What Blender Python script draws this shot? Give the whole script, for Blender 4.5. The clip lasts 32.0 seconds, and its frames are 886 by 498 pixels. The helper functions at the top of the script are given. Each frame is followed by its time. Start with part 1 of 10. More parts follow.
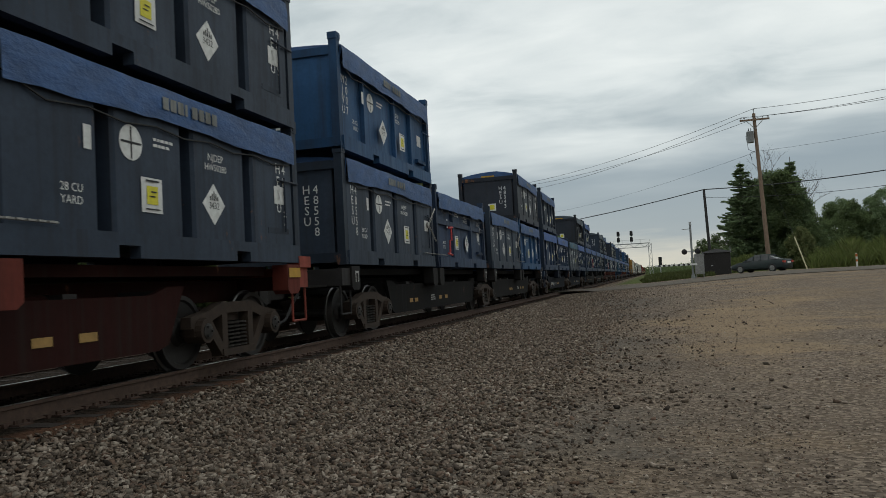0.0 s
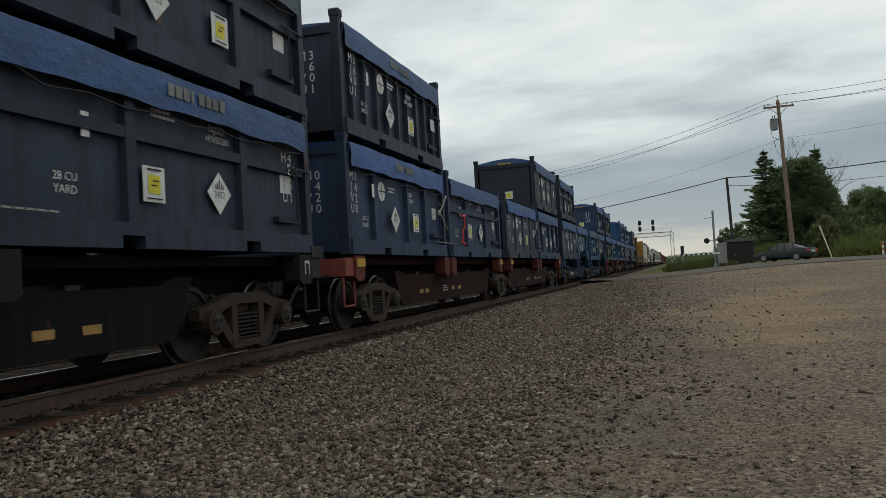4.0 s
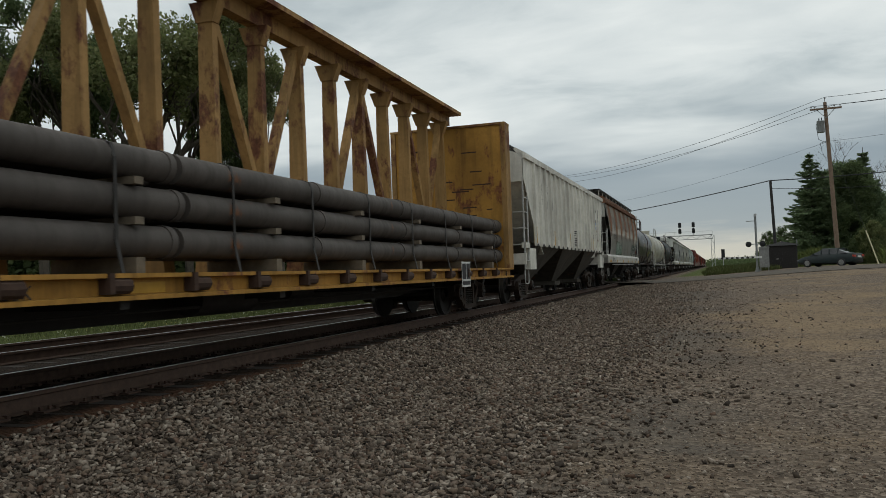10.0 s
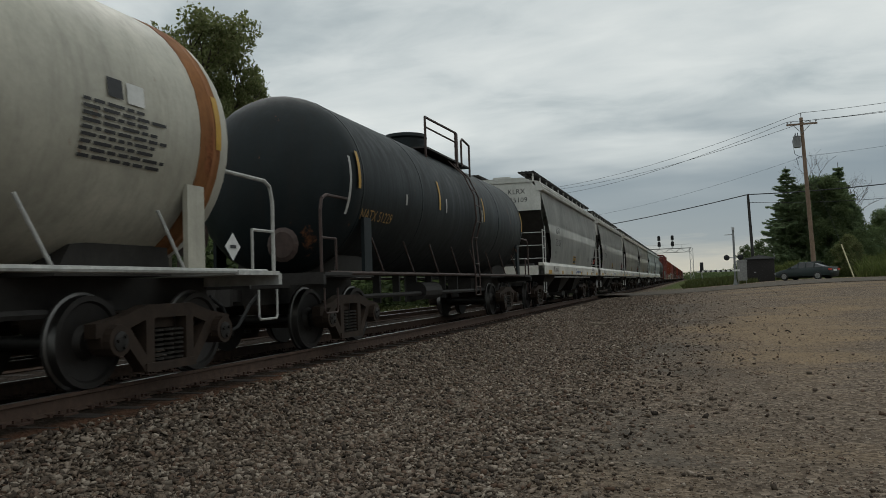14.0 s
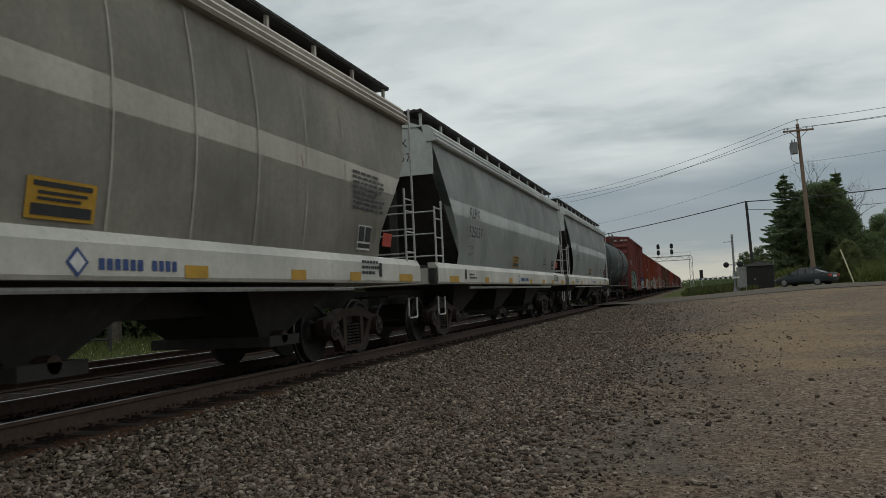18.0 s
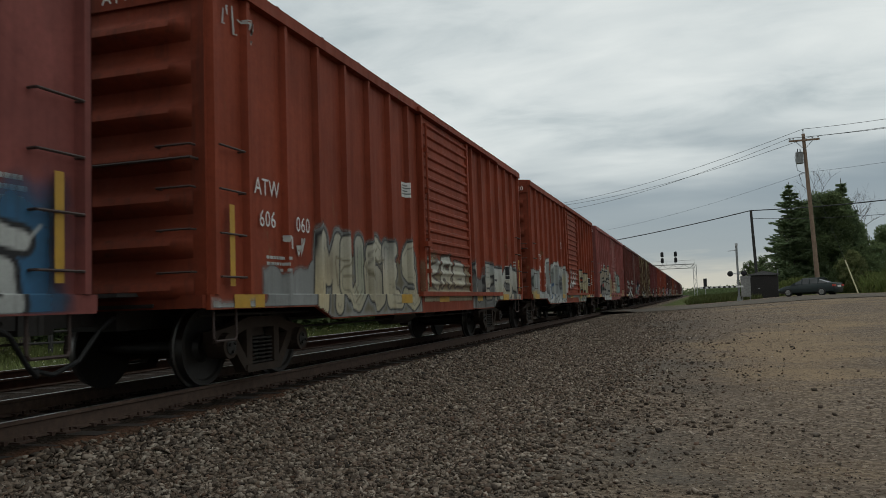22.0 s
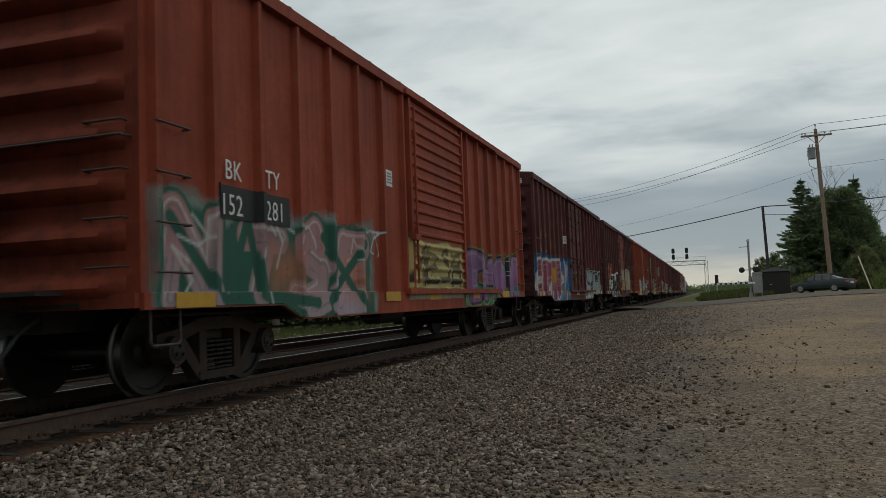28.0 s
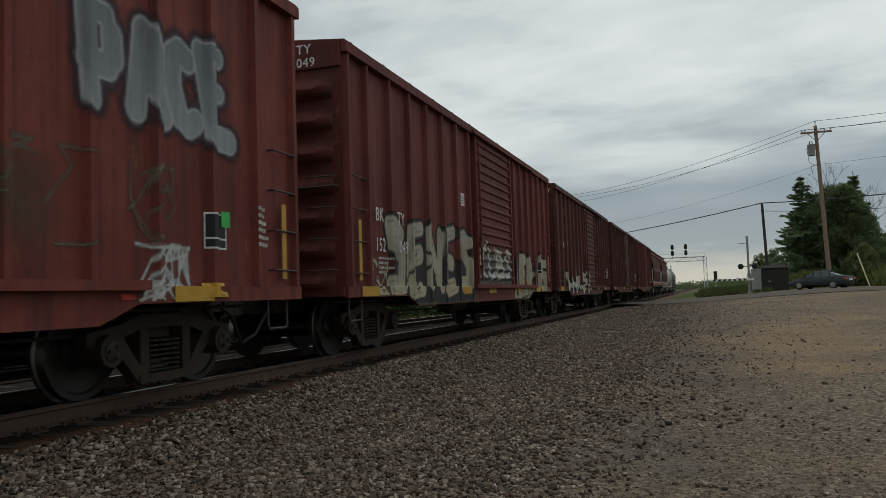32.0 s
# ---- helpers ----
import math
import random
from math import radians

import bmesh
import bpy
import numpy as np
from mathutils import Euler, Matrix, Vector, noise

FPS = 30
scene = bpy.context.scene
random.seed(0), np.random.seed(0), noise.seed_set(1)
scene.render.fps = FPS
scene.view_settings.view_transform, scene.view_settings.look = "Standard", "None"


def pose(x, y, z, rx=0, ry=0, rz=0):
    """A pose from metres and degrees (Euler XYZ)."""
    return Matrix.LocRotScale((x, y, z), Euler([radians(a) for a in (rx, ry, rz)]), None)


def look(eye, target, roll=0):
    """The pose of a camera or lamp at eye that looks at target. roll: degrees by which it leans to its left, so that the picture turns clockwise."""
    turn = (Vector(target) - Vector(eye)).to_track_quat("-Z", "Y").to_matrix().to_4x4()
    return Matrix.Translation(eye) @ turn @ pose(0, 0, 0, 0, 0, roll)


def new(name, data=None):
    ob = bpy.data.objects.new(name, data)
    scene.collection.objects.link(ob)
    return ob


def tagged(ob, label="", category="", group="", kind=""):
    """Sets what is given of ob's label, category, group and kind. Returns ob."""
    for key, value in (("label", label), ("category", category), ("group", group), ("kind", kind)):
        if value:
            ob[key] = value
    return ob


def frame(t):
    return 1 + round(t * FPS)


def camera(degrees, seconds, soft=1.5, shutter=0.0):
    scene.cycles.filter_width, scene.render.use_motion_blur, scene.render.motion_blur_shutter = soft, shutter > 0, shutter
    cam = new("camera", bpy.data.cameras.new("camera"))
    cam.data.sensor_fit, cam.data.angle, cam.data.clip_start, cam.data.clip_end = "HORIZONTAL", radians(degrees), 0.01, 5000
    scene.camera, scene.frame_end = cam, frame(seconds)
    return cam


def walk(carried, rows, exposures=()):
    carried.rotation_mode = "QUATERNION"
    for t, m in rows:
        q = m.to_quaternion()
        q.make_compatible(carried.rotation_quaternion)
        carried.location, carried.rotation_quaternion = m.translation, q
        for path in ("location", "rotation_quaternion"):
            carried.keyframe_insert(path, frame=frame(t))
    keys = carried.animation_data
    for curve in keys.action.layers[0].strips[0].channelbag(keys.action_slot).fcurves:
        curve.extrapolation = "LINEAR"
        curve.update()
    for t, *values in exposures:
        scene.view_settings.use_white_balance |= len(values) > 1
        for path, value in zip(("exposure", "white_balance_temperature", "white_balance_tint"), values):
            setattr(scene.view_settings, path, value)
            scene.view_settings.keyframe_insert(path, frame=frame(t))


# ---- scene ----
CAM_Z = 0.89            # lens height above the rail head
TRACK_X = -6.43         # middle of the near track
TRACK2_X = -10.4        # middle of the far track
SPEED = 20.35           # train, metres a second, towards the camera
cam = camera(58.5, 32.0, 0.85, 0.04)
PATH = [
    (0.0, pose(0, 0, 0.89, 92.50, 3.03, 14.76)),
    (0.5, pose(0, 0, 0.89, 92.38, 2.95, 15.02)),
    (1.0, pose(0, 0, 0.89, 92.13, 2.40, 14.77)),
    (1.5, pose(0, 0, 0.89, 92.04, 2.46, 15.19)),
    (2.0, pose(0, 0, 0.89, 91.97, 2.44, 15.32)),
    (2.5, pose(0, 0, 0.89, 92.02, 2.53, 15.30)),
    (4.5, pose(0, 0, 0.89, 91.79, 3.26, 16.39)),
    (5.0, pose(0, 0, 0.89, 91.76, 2.85, 15.90)),
    (5.5, pose(0, 0, 0.89, 91.68, 2.84, 16.06)),
    (6.0, pose(0, 0, 0.89, 91.67, 2.60, 16.15)),
    (6.5, pose(0, 0, 0.89, 91.64, 2.44, 15.94)),
    (7.0, pose(0, 0, 0.89, 91.82, 2.75, 16.44)),
    (7.5, pose(0, 0, 0.89, 91.86, 2.44, 16.40)),
    (8.0, pose(0, 0, 0.89, 91.94, 2.69, 17.43)),
    (8.5, pose(0, 0, 0.89, 91.84, 1.92, 18.17)),
    (9.0, pose(0, 0, 0.89, 91.74, 1.72, 18.15)),
    (9.5, pose(0, 0, 0.89, 91.79, 2.00, 18.79)),
    (10.0, pose(0, 0, 0.89, 91.85, 2.04, 18.88)),
    (10.5, pose(0, 0, 0.89, 91.75, 1.98, 18.72)),
    (11.0, pose(0, 0, 0.89, 91.67, 1.82, 17.96)),
    (11.5, pose(0, 0, 0.89, 91.69, 2.20, 17.76)),
    (12.0, pose(0, 0, 0.89, 92.09, 3.00, 18.85)),
    (12.5, pose(0, 0, 0.89, 92.18, 2.68, 19.25)),
    (13.0, pose(0, 0, 0.89, 92.42, 2.52, 18.77)),
    (13.5, pose(0, 0, 0.89, 92.62, 2.17, 17.60)),
    (14.0, pose(0, 0, 0.89, 92.69, 1.89, 17.48)),
    (14.5, pose(0, 0, 0.89, 92.65, 1.76, 17.26)),
    (16.5, pose(0, 0, 0.89, 93.10, 2.25, 17.35)),
    (17.0, pose(0, 0, 0.89, 93.23, 2.35, 17.50)),
    (17.5, pose(0, 0, 0.89, 93.35, 2.42, 17.47)),
    (18.0, pose(0, 0, 0.89, 93.53, 2.77, 17.48)),
    (18.5, pose(0, 0, 0.89, 93.67, 2.87, 17.66)),
    (19.0, pose(0, 0, 0.89, 93.72, 2.91, 17.65)),
    (19.5, pose(0, 0, 0.89, 93.82, 2.95, 17.62)),
    (20.0, pose(0, 0, 0.89, 93.90, 2.73, 17.84)),
    (20.5, pose(0, 0, 0.89, 93.78, 2.39, 17.71)),
    (21.0, pose(0, 0, 0.89, 93.90, 2.66, 17.77)),
    (21.5, pose(0, 0, 0.89, 93.83, 2.06, 17.75)),
    (22.0, pose(0, 0, 0.89, 93.89, 1.96, 17.70)),
    (22.5, pose(0, 0, 0.89, 93.90, 2.06, 17.92)),
    (23.0, pose(0, 0, 0.89, 93.83, 1.93, 18.31)),
    (23.5, pose(0, 0, 0.89, 93.92, 2.11, 18.00)),
    (24.0, pose(0, 0, 0.89, 93.98, 2.28, 18.16)),
    (24.5, pose(0, 0, 0.89, 93.99, 2.54, 18.39)),
    (25.0, pose(0, 0, 0.89, 94.03, 2.60, 18.50)),
    (25.5, pose(0, 0, 0.89, 93.98, 2.52, 18.82)),
    (27.5, pose(0, 0, 0.89, 93.78, 2.33, 18.93)),
    (28.0, pose(0, 0, 0.89, 93.71, 2.10, 18.45)),
    (28.5, pose(0, 0, 0.89, 93.72, 1.82, 18.38)),
    (29.0, pose(0, 0, 0.89, 93.69, 1.67, 18.08)),
    (29.5, pose(0, 0, 0.89, 93.72, 1.70, 18.46)),
    (30.0, pose(0, 0, 0.89, 93.71, 1.77, 18.22)),
    (30.5, pose(0, 0, 0.89, 93.72, 1.75, 18.54)),
    (31.0, pose(0, 0, 0.89, 93.68, 1.96, 18.60)),
    (31.5, pose(0, 0, 0.89, 93.50, 1.86, 18.12)),
    (32.0, pose(0, 0, 0.89, 93.35, 1.83, 18.37)),
]
walk(cam, PATH, [(0.0, 0.08), (9.0, 0.02), (13.0, -0.15), (18.0, -0.15), (22.0, -0.06), (28.0, -0.1), (32.0, -0.1)])

# ---- world and sun ----
world = bpy.data.worlds.new("overcast_sky")
scene.world = world
world.use_nodes = True


def build_world(tree):
    nd, ln = tree.nodes, tree.links
    nd.clear()
    out = nd.new("ShaderNodeOutputWorld")
    bg = nd.new("ShaderNodeBackground")
    tc = nd.new("ShaderNodeTexCoord")
    sep = nd.new("ShaderNodeSeparateXYZ")
    ln.new(tc.outputs["Generated"], sep.inputs[0])

    def math_node(op, a, b=None, clamp=False):
        n = nd.new("ShaderNodeMath")
        n.operation, n.use_clamp = op, clamp
        for i, v in enumerate((a, b)):
            if v is None:
                continue
            if isinstance(v, (int, float)):
                n.inputs[i].default_value = v
            else:
                ln.new(v, n.inputs[i])
        return n.outputs[0]

    z = math_node("MAXIMUM", sep.outputs[2], 0.0)
    zz = math_node("ADD", z, 0.16)
    comb = nd.new("ShaderNodeCombineXYZ")
    ln.new(math_node("DIVIDE", sep.outputs[0], zz), comb.inputs[0])
    ln.new(math_node("DIVIDE", sep.outputs[1], zz), comb.inputs[1])

    def cloud(scale, detail, rough, dist, off):
        mp = nd.new("ShaderNodeMapping")
        mp.inputs["Location"].default_value = off
        mp.inputs["Rotation"].default_value = (0, 0, radians(-62))
        mp.inputs["Scale"].default_value = (1.0, 1.7, 1.0)
        ln.new(comb.outputs[0], mp.inputs[0])
        n = nd.new("ShaderNodeTexNoise")
        n.inputs["Scale"].default_value, n.inputs["Detail"].default_value = scale, detail
        n.inputs["Roughness"].default_value, n.inputs["Distortion"].default_value = rough, dist
        ln.new(mp.outputs[0], n.inputs["Vector"])
        return n.outputs["Fac"]

    big, small = cloud(0.55, 4, 0.5, 0.25, (3.1, 0.4, 0)), cloud(1.9, 7, 0.55, 0.4, (0.3, 2.2, 0))
    mixed = math_node("ADD", math_node("MULTIPLY", big, 0.62), math_node("MULTIPLY", small, 0.38))
    ramp = nd.new("ShaderNodeValToRGB")
    el = ramp.color_ramp.elements
    el[0].position, el[0].color = 0.34, (0.355, 0.405, 0.425, 1)
    el[1].position, el[1].color = 0.60, (0.775, 0.815, 0.79, 1)
    for p, c in ((0.42, (0.475, 0.535, 0.54, 1)), (0.50, (0.65, 0.70, 0.69, 1))):
        e = el.new(p)
        e.color = c
    ln.new(mixed, ramp.inputs[0])
    # the band over the horizon: grey-blue above, pale yellow at the edge of the land
    band = nd.new("ShaderNodeValToRGB")
    be = band.color_ramp.elements
    be[0].position, be[0].color = 0.0, (0.62, 0.60, 0.50, 1)
    be[1].position, be[1].color = 1.0, (0.385, 0.435, 0.45, 1)
    for p, c in ((0.10, (0.52, 0.525, 0.475, 1)), (0.19, (0.315, 0.365, 0.39, 1)), (0.5, (0.265, 0.32, 0.355, 1))):
        e = be.new(p)
        e.color = c
    wob = math_node("MULTIPLY", math_node("SUBTRACT", small, 0.5), 0.05)
    ln.new(math_node("MULTIPLY", math_node("ADD", z, wob), 4.0, True), band.inputs[0])
    rise = nd.new("ShaderNodeMapRange")
    rise.interpolation_type = "SMOOTHSTEP"
    rise.inputs["From Min"].default_value, rise.inputs["From Max"].default_value = 0.08, 0.215
    ln.new(math_node("ADD", z, math_node("MULTIPLY", math_node("SUBTRACT", big, 0.5), 0.22)), rise.inputs["Value"])
    mix = nd.new("ShaderNodeMix")
    mix.data_type = "RGBA"
    ln.new(rise.outputs[0], mix.inputs["Factor"])
    ln.new(band.outputs[0], mix.inputs[6])
    ln.new(ramp.outputs[0], mix.inputs[7])
    # an overcast sky grows brighter towards the zenith
    high = nd.new("ShaderNodeMapRange")
    high.interpolation_type = "SMOOTHSTEP"
    high.inputs["From Min"].default_value, high.inputs["From Max"].default_value = 0.34, 0.95
    high.inputs["To Min"].default_value, high.inputs["To Max"].default_value = 1.0, 1.55
    ln.new(z, high.inputs["Value"])
    lift = nd.new("ShaderNodeVectorMath")
    lift.operation = "SCALE"
    ln.new(mix.outputs[2], lift.inputs[0])
    ln.new(high.outputs[0], lift.inputs["Scale"])
    sky = nd.new("ShaderNodeTexSky")
    sky.sky_type, sky.sun_disc = "NISHITA", False
    sky.sun_elevation, sky.sun_rotation = radians(48), radians(-35)
    scale = nd.new("ShaderNodeVectorMath")
    scale.operation = "SCALE"
    ln.new(sky.outputs[0], scale.inputs[0])
    scale.inputs["Scale"].default_value = 0.008
    add = nd.new("ShaderNodeVectorMath")
    add.operation = "ADD"
    ln.new(lift.outputs[0], add.inputs[0])
    ln.new(scale.outputs[0], add.inputs[1])
    ln.new(add.outputs[0], bg.inputs["Color"])
    bg.inputs["Strength"].default_value = 0.96
    ln.new(bg.outputs[0], out.inputs[0])


build_world(world.node_tree)
sun = new("sun", bpy.data.lights.new("sun", "SUN"))
sun.data.energy, sun.data.angle, sun.data.color = 0.5, radians(40), (1.0, 0.96, 0.9)
sun.matrix_world = look((-30, 42, 57), (0, 0, 0))


# ---- materials ----
def node_kit(name):
    m = bpy.data.materials.new(name)
    m.use_nodes = True
    nd, ln = m.node_tree.nodes, m.node_tree.links
    return m, nd, ln, nd["Principled BSDF"]


def put(ln, socket, v):
    if hasattr(v, "is_output"):
        ln.new(v, socket)
    else:
        socket.default_value = v


def mth(nd, ln, op, a, b=0.0, clamp=False):
    n = nd.new("ShaderNodeMath")
    n.operation, n.use_clamp = op, clamp
    put(ln, n.inputs[0], a)
    put(ln, n.inputs[1], b)
    return n.outputs[0]


def mixc(nd, ln, fac, a, b):
    n = nd.new("ShaderNodeMix")
    n.data_type = "RGBA"
    put(ln, n.inputs["Factor"], fac)
    for s, v in ((n.inputs[6], a), (n.inputs[7], b)):
        put(ln, s, (*v, 1) if isinstance(v, tuple) and len(v) == 3 else v)
    return n.outputs[2]


def noise_tex(nd, ln, vec, scale, detail=4, rough=0.55, stretch=None, off=(0, 0, 0), dist=0.0):
    if stretch or off != (0, 0, 0):
        mp = nd.new("ShaderNodeMapping")
        mp.inputs["Scale"].default_value = stretch or (1, 1, 1)
        mp.inputs["Location"].default_value = off
        ln.new(vec, mp.inputs[0])
        vec = mp.outputs[0]
    n = nd.new("ShaderNodeTexNoise")
    n.inputs["Scale"].default_value, n.inputs["Detail"].default_value = scale, detail
    n.inputs["Roughness"].default_value, n.inputs["Distortion"].default_value = rough, dist
    ln.new(vec, n.inputs["Vector"])
    return n.outputs["Fac"]


def span(nd, ln, v, a, b, c=0.0, d=1.0):
    n = nd.new("ShaderNodeMapRange")
    put(ln, n.inputs["Value"], v)
    n.inputs["From Min"].default_value, n.inputs["From Max"].default_value = a, b
    n.inputs["To Min"].default_value, n.inputs["To Max"].default_value = c, d
    return n.outputs[0]


def bump(nd, ln, bsdf, h, strength, dist):
    b = nd.new("ShaderNodeBump")
    b.inputs["Strength"].default_value, b.inputs["Distance"].default_value = strength, dist
    ln.new(h, b.inputs["Height"])
    ln.new(b.outputs[0], bsdf.inputs["Normal"])


def shade(c, k):
    return tuple(v * k for v in c)


def paint(name, col, rough=0.5, grime=0.5, rust=0.0, rust_col=(0.16, 0.07, 0.035), seed=0, metal=0.0):
    """Painted or weathered steel: mottling, rain streaks and rust."""
    m, nd, ln, bs = node_kit(name)
    tc = nd.new("ShaderNodeTexCoord")
    ob = tc.outputs["Object"]
    off = (seed * 3.7, seed * 1.3, seed * 2.1)
    big = noise_tex(nd, ln, ob, 0.7, 5, 0.6, off=off)
    fine = noise_tex(nd, ln, ob, 14, 5, 0.65, off=off)
    streak = noise_tex(nd, ln, ob, 1.0, 6, 0.65, stretch=(5, 7, 0.35), off=off)
    c = mixc(nd, ln, span(nd, ln, big, 0.3, 0.7), shade(col, 0.72), shade(col, 1.26))
    blot = noise_tex(nd, ln, ob, 2.7, 6, 0.7, off=(off[2], off[0], off[1]))
    c = mixc(nd, ln, span(nd, ln, blot, 0.50, 0.72, 0, 0.45 * min(1.0, grime * 2)), c, shade(col, 0.5))
    c = mixc(nd, ln, span(nd, ln, fine, 0.35, 0.75, 0, 0.4), c, shade(col, 0.6))
    chip = noise_tex(nd, ln, ob, 6.0, 8, 0.8, off=(off[1], off[2], off[0]))
    c = mixc(nd, ln, span(nd, ln, chip, 0.66, 0.70, 0, 0.5 * grime), c, tuple(min(0.5, v * 1.5 + 0.04) for v in col))
    dirt = (0.026, 0.022, 0.019)
    c = mixc(nd, ln, span(nd, ln, streak, 0.48, 0.78, 0, grime), c, dirt)
    if rust:
        r = noise_tex(nd, ln, ob, 1.6, 8, 0.72, stretch=(1, 1, 0.55), off=(off[1], off[0], 5.0))
        mask = span(nd, ln, r, 0.66 - 0.22 * rust, 0.72 - 0.2 * rust)
        rc = mixc(nd, ln, span(nd, ln, fine, 0.3, 0.7), shade(rust_col, 0.55), shade(rust_col, 1.5))
        c = mixc(nd, ln, mask, c, rc)
    ln.new(c, bs.inputs["Base Color"])
    ln.new(span(nd, ln, streak, 0.3, 0.8, rough * 0.85, min(1.0, rough * 1.35)), bs.inputs["Roughness"])
    bs.inputs["Metallic"].default_value = metal
    bs.inputs["Specular IOR Level"].default_value = 0.14 if rough > 0.48 else 0.4
    h = mth(nd, ln, "ADD", mth(nd, ln, "MULTIPLY", fine, 0.25), big)
    bump(nd, ln, bs, h, 0.35, 0.02)
    return m


def simple(name, col, rough=0.6, metal=0.0, var=0.35, scale=9.0, bmp=0.2):
    m, nd, ln, bs = node_kit(name)
    tc = nd.new("ShaderNodeTexCoord")
    a = noise_tex(nd, ln, tc.outputs["Object"], scale, 5, 0.65)
    b = noise_tex(nd, ln, tc.outputs["Object"], scale * 0.13, 3, 0.5)
    c = mixc(nd, ln, span(nd, ln, a, 0.3, 0.7), shade(col, 1 - var), shade(col, 1 + var * 0.6))
    c = mixc(nd, ln, span(nd, ln, b, 0.35, 0.7, 0, 0.5), c, shade(col, 1 - var * 0.8))
    ln.new(c, bs.inputs["Base Color"])
    bs.inputs["Roughness"].default_value, bs.inputs["Metallic"].default_value = rough, metal
    bs.inputs["Specular IOR Level"].default_value = 0.35
    bump(nd, ln, bs, a, bmp, 0.02)
    return m


def islands(name, ramp_cols, rough=0.9, fine=60.0, thin=0.0):
    """Stones or leaves: a colour of its own for each loose piece."""
    m, nd, ln, bs = node_kit(name)
    geo = nd.new("ShaderNodeNewGeometry")
    ramp = nd.new("ShaderNodeValToRGB")
    el = ramp.color_ramp.elements
    n = len(ramp_cols)
    el[0].position, el[0].color = 0, (*ramp_cols[0], 1)
    el[1].position, el[1].color = 1, (*ramp_cols[-1], 1)
    for i in range(1, n - 1):
        e = el.new(i / (n - 1))
        e.color = (*ramp_cols[i], 1)
    ln.new(geo.outputs["Random Per Island"], ramp.inputs[0])
    tc = nd.new("ShaderNodeTexCoord")
    a = noise_tex(nd, ln, tc.outputs["Object"], fine, 4, 0.6)
    c = mixc(nd, ln, span(nd, ln, a, 0.3, 0.7, 0.0, 0.45), ramp.outputs[0], (0.03, 0.028, 0.025))
    ln.new(c, bs.inputs["Base Color"])
    bs.inputs["Roughness"].default_value = rough
    bs.inputs["Specular IOR Level"].default_value = 0.15
    if thin:
        # leaves let part of the light through
        tl, mx = nd.new("ShaderNodeBsdfTranslucent"), nd.new("ShaderNodeMixShader")
        ln.new(ramp.outputs[0], tl.inputs["Color"])
        mx.inputs[0].default_value = thin
        ln.new(bs.outputs[0], mx.inputs[1])
        ln.new(tl.outputs[0], mx.inputs[2])
        ln.new(mx.outputs[0], nd["Material Output"].inputs["Surface"])
    return m


NAVY, BLACKB, BLUE, TEAL = (0.030, 0.050, 0.094), (0.032, 0.044, 0.065), (0.024, 0.074, 0.165), (0.021, 0.081, 0.128)
M = {}
M["steel_dark"] = simple("dark_grimy_steel", (0.034, 0.031, 0.029), 0.65, 0.2)
M["truck"] = simple("dusty_cast_steel", (0.038, 0.024, 0.016), 0.8, 0.1, 0.5, 7)
M["wheel"] = simple("wheel_steel", (0.030, 0.027, 0.025), 0.55, 0.4)
M["tread"] = simple("polished_tread", (0.16, 0.155, 0.15), 0.4, 1.0, 0.15)
M["rail"] = simple("rusty_rail_web", (0.075, 0.046, 0.033), 0.85, 0.1, 0.4, 12)
M["railhead"] = simple("worn_rail_head", (0.42, 0.42, 0.43), 0.28, 0.9, 0.2, 20)
M["tie"] = simple("creosoted_wood", (0.024, 0.016, 0.012), 1.0, 0, 0.5, 10, 0.5)
M["plate"] = simple("rusty_tie_plate", (0.060, 0.034, 0.024), 0.9, 0.1)
M["white"] = simple("white_lettering", (0.62, 0.62, 0.60), 0.6, 0, 0.25, 8)
M["letter_dark"] = simple("black_lettering", (0.03, 0.03, 0.032), 0.6)
M["yellow_mark"] = simple("yellow_reflective_strip", (0.42, 0.235, 0.022), 0.5, 0, 0.25, 6)
M["yellow_sticker"] = simple("yellow_label", (0.62, 0.55, 0.03), 0.5, 0, 0.2)
M["red_mark"] = simple("red_label", (0.42, 0.05, 0.03), 0.6)
M["green_mark"] = simple("green_label", (0.04, 0.42, 0.08), 0.6)
M["dark_panel"] = simple("black_stencil_panel", (0.015, 0.015, 0.017), 0.6)
M["chain"] = simple("galvanised_chain", (0.33, 0.32, 0.30), 0.5, 0.7)
M["sill_blue"] = simple("faded_blue_lettering", (0.035, 0.065, 0.19), 0.6, 0, 0.3, 6)
M["hose"] = simple("rubber_hose", (0.02, 0.02, 0.02), 0.7)
M["binder"] = simple("red_ratchet", (0.45, 0.05, 0.05), 0.55)
M["grab"] = simple("grab_iron", (0.06, 0.04, 0.035), 0.6, 0.2)
M["grab_white"] = simple("pale_grab_iron", (0.42, 0.42, 0.40), 0.55)
M["yellow_dull"] = simple("faded_yellow_paint", (0.32, 0.19, 0.06), 0.7)
M["white_dull"] = simple("sprayed_white", (0.42, 0.42, 0.40), 0.7, 0, 0.4, 3)
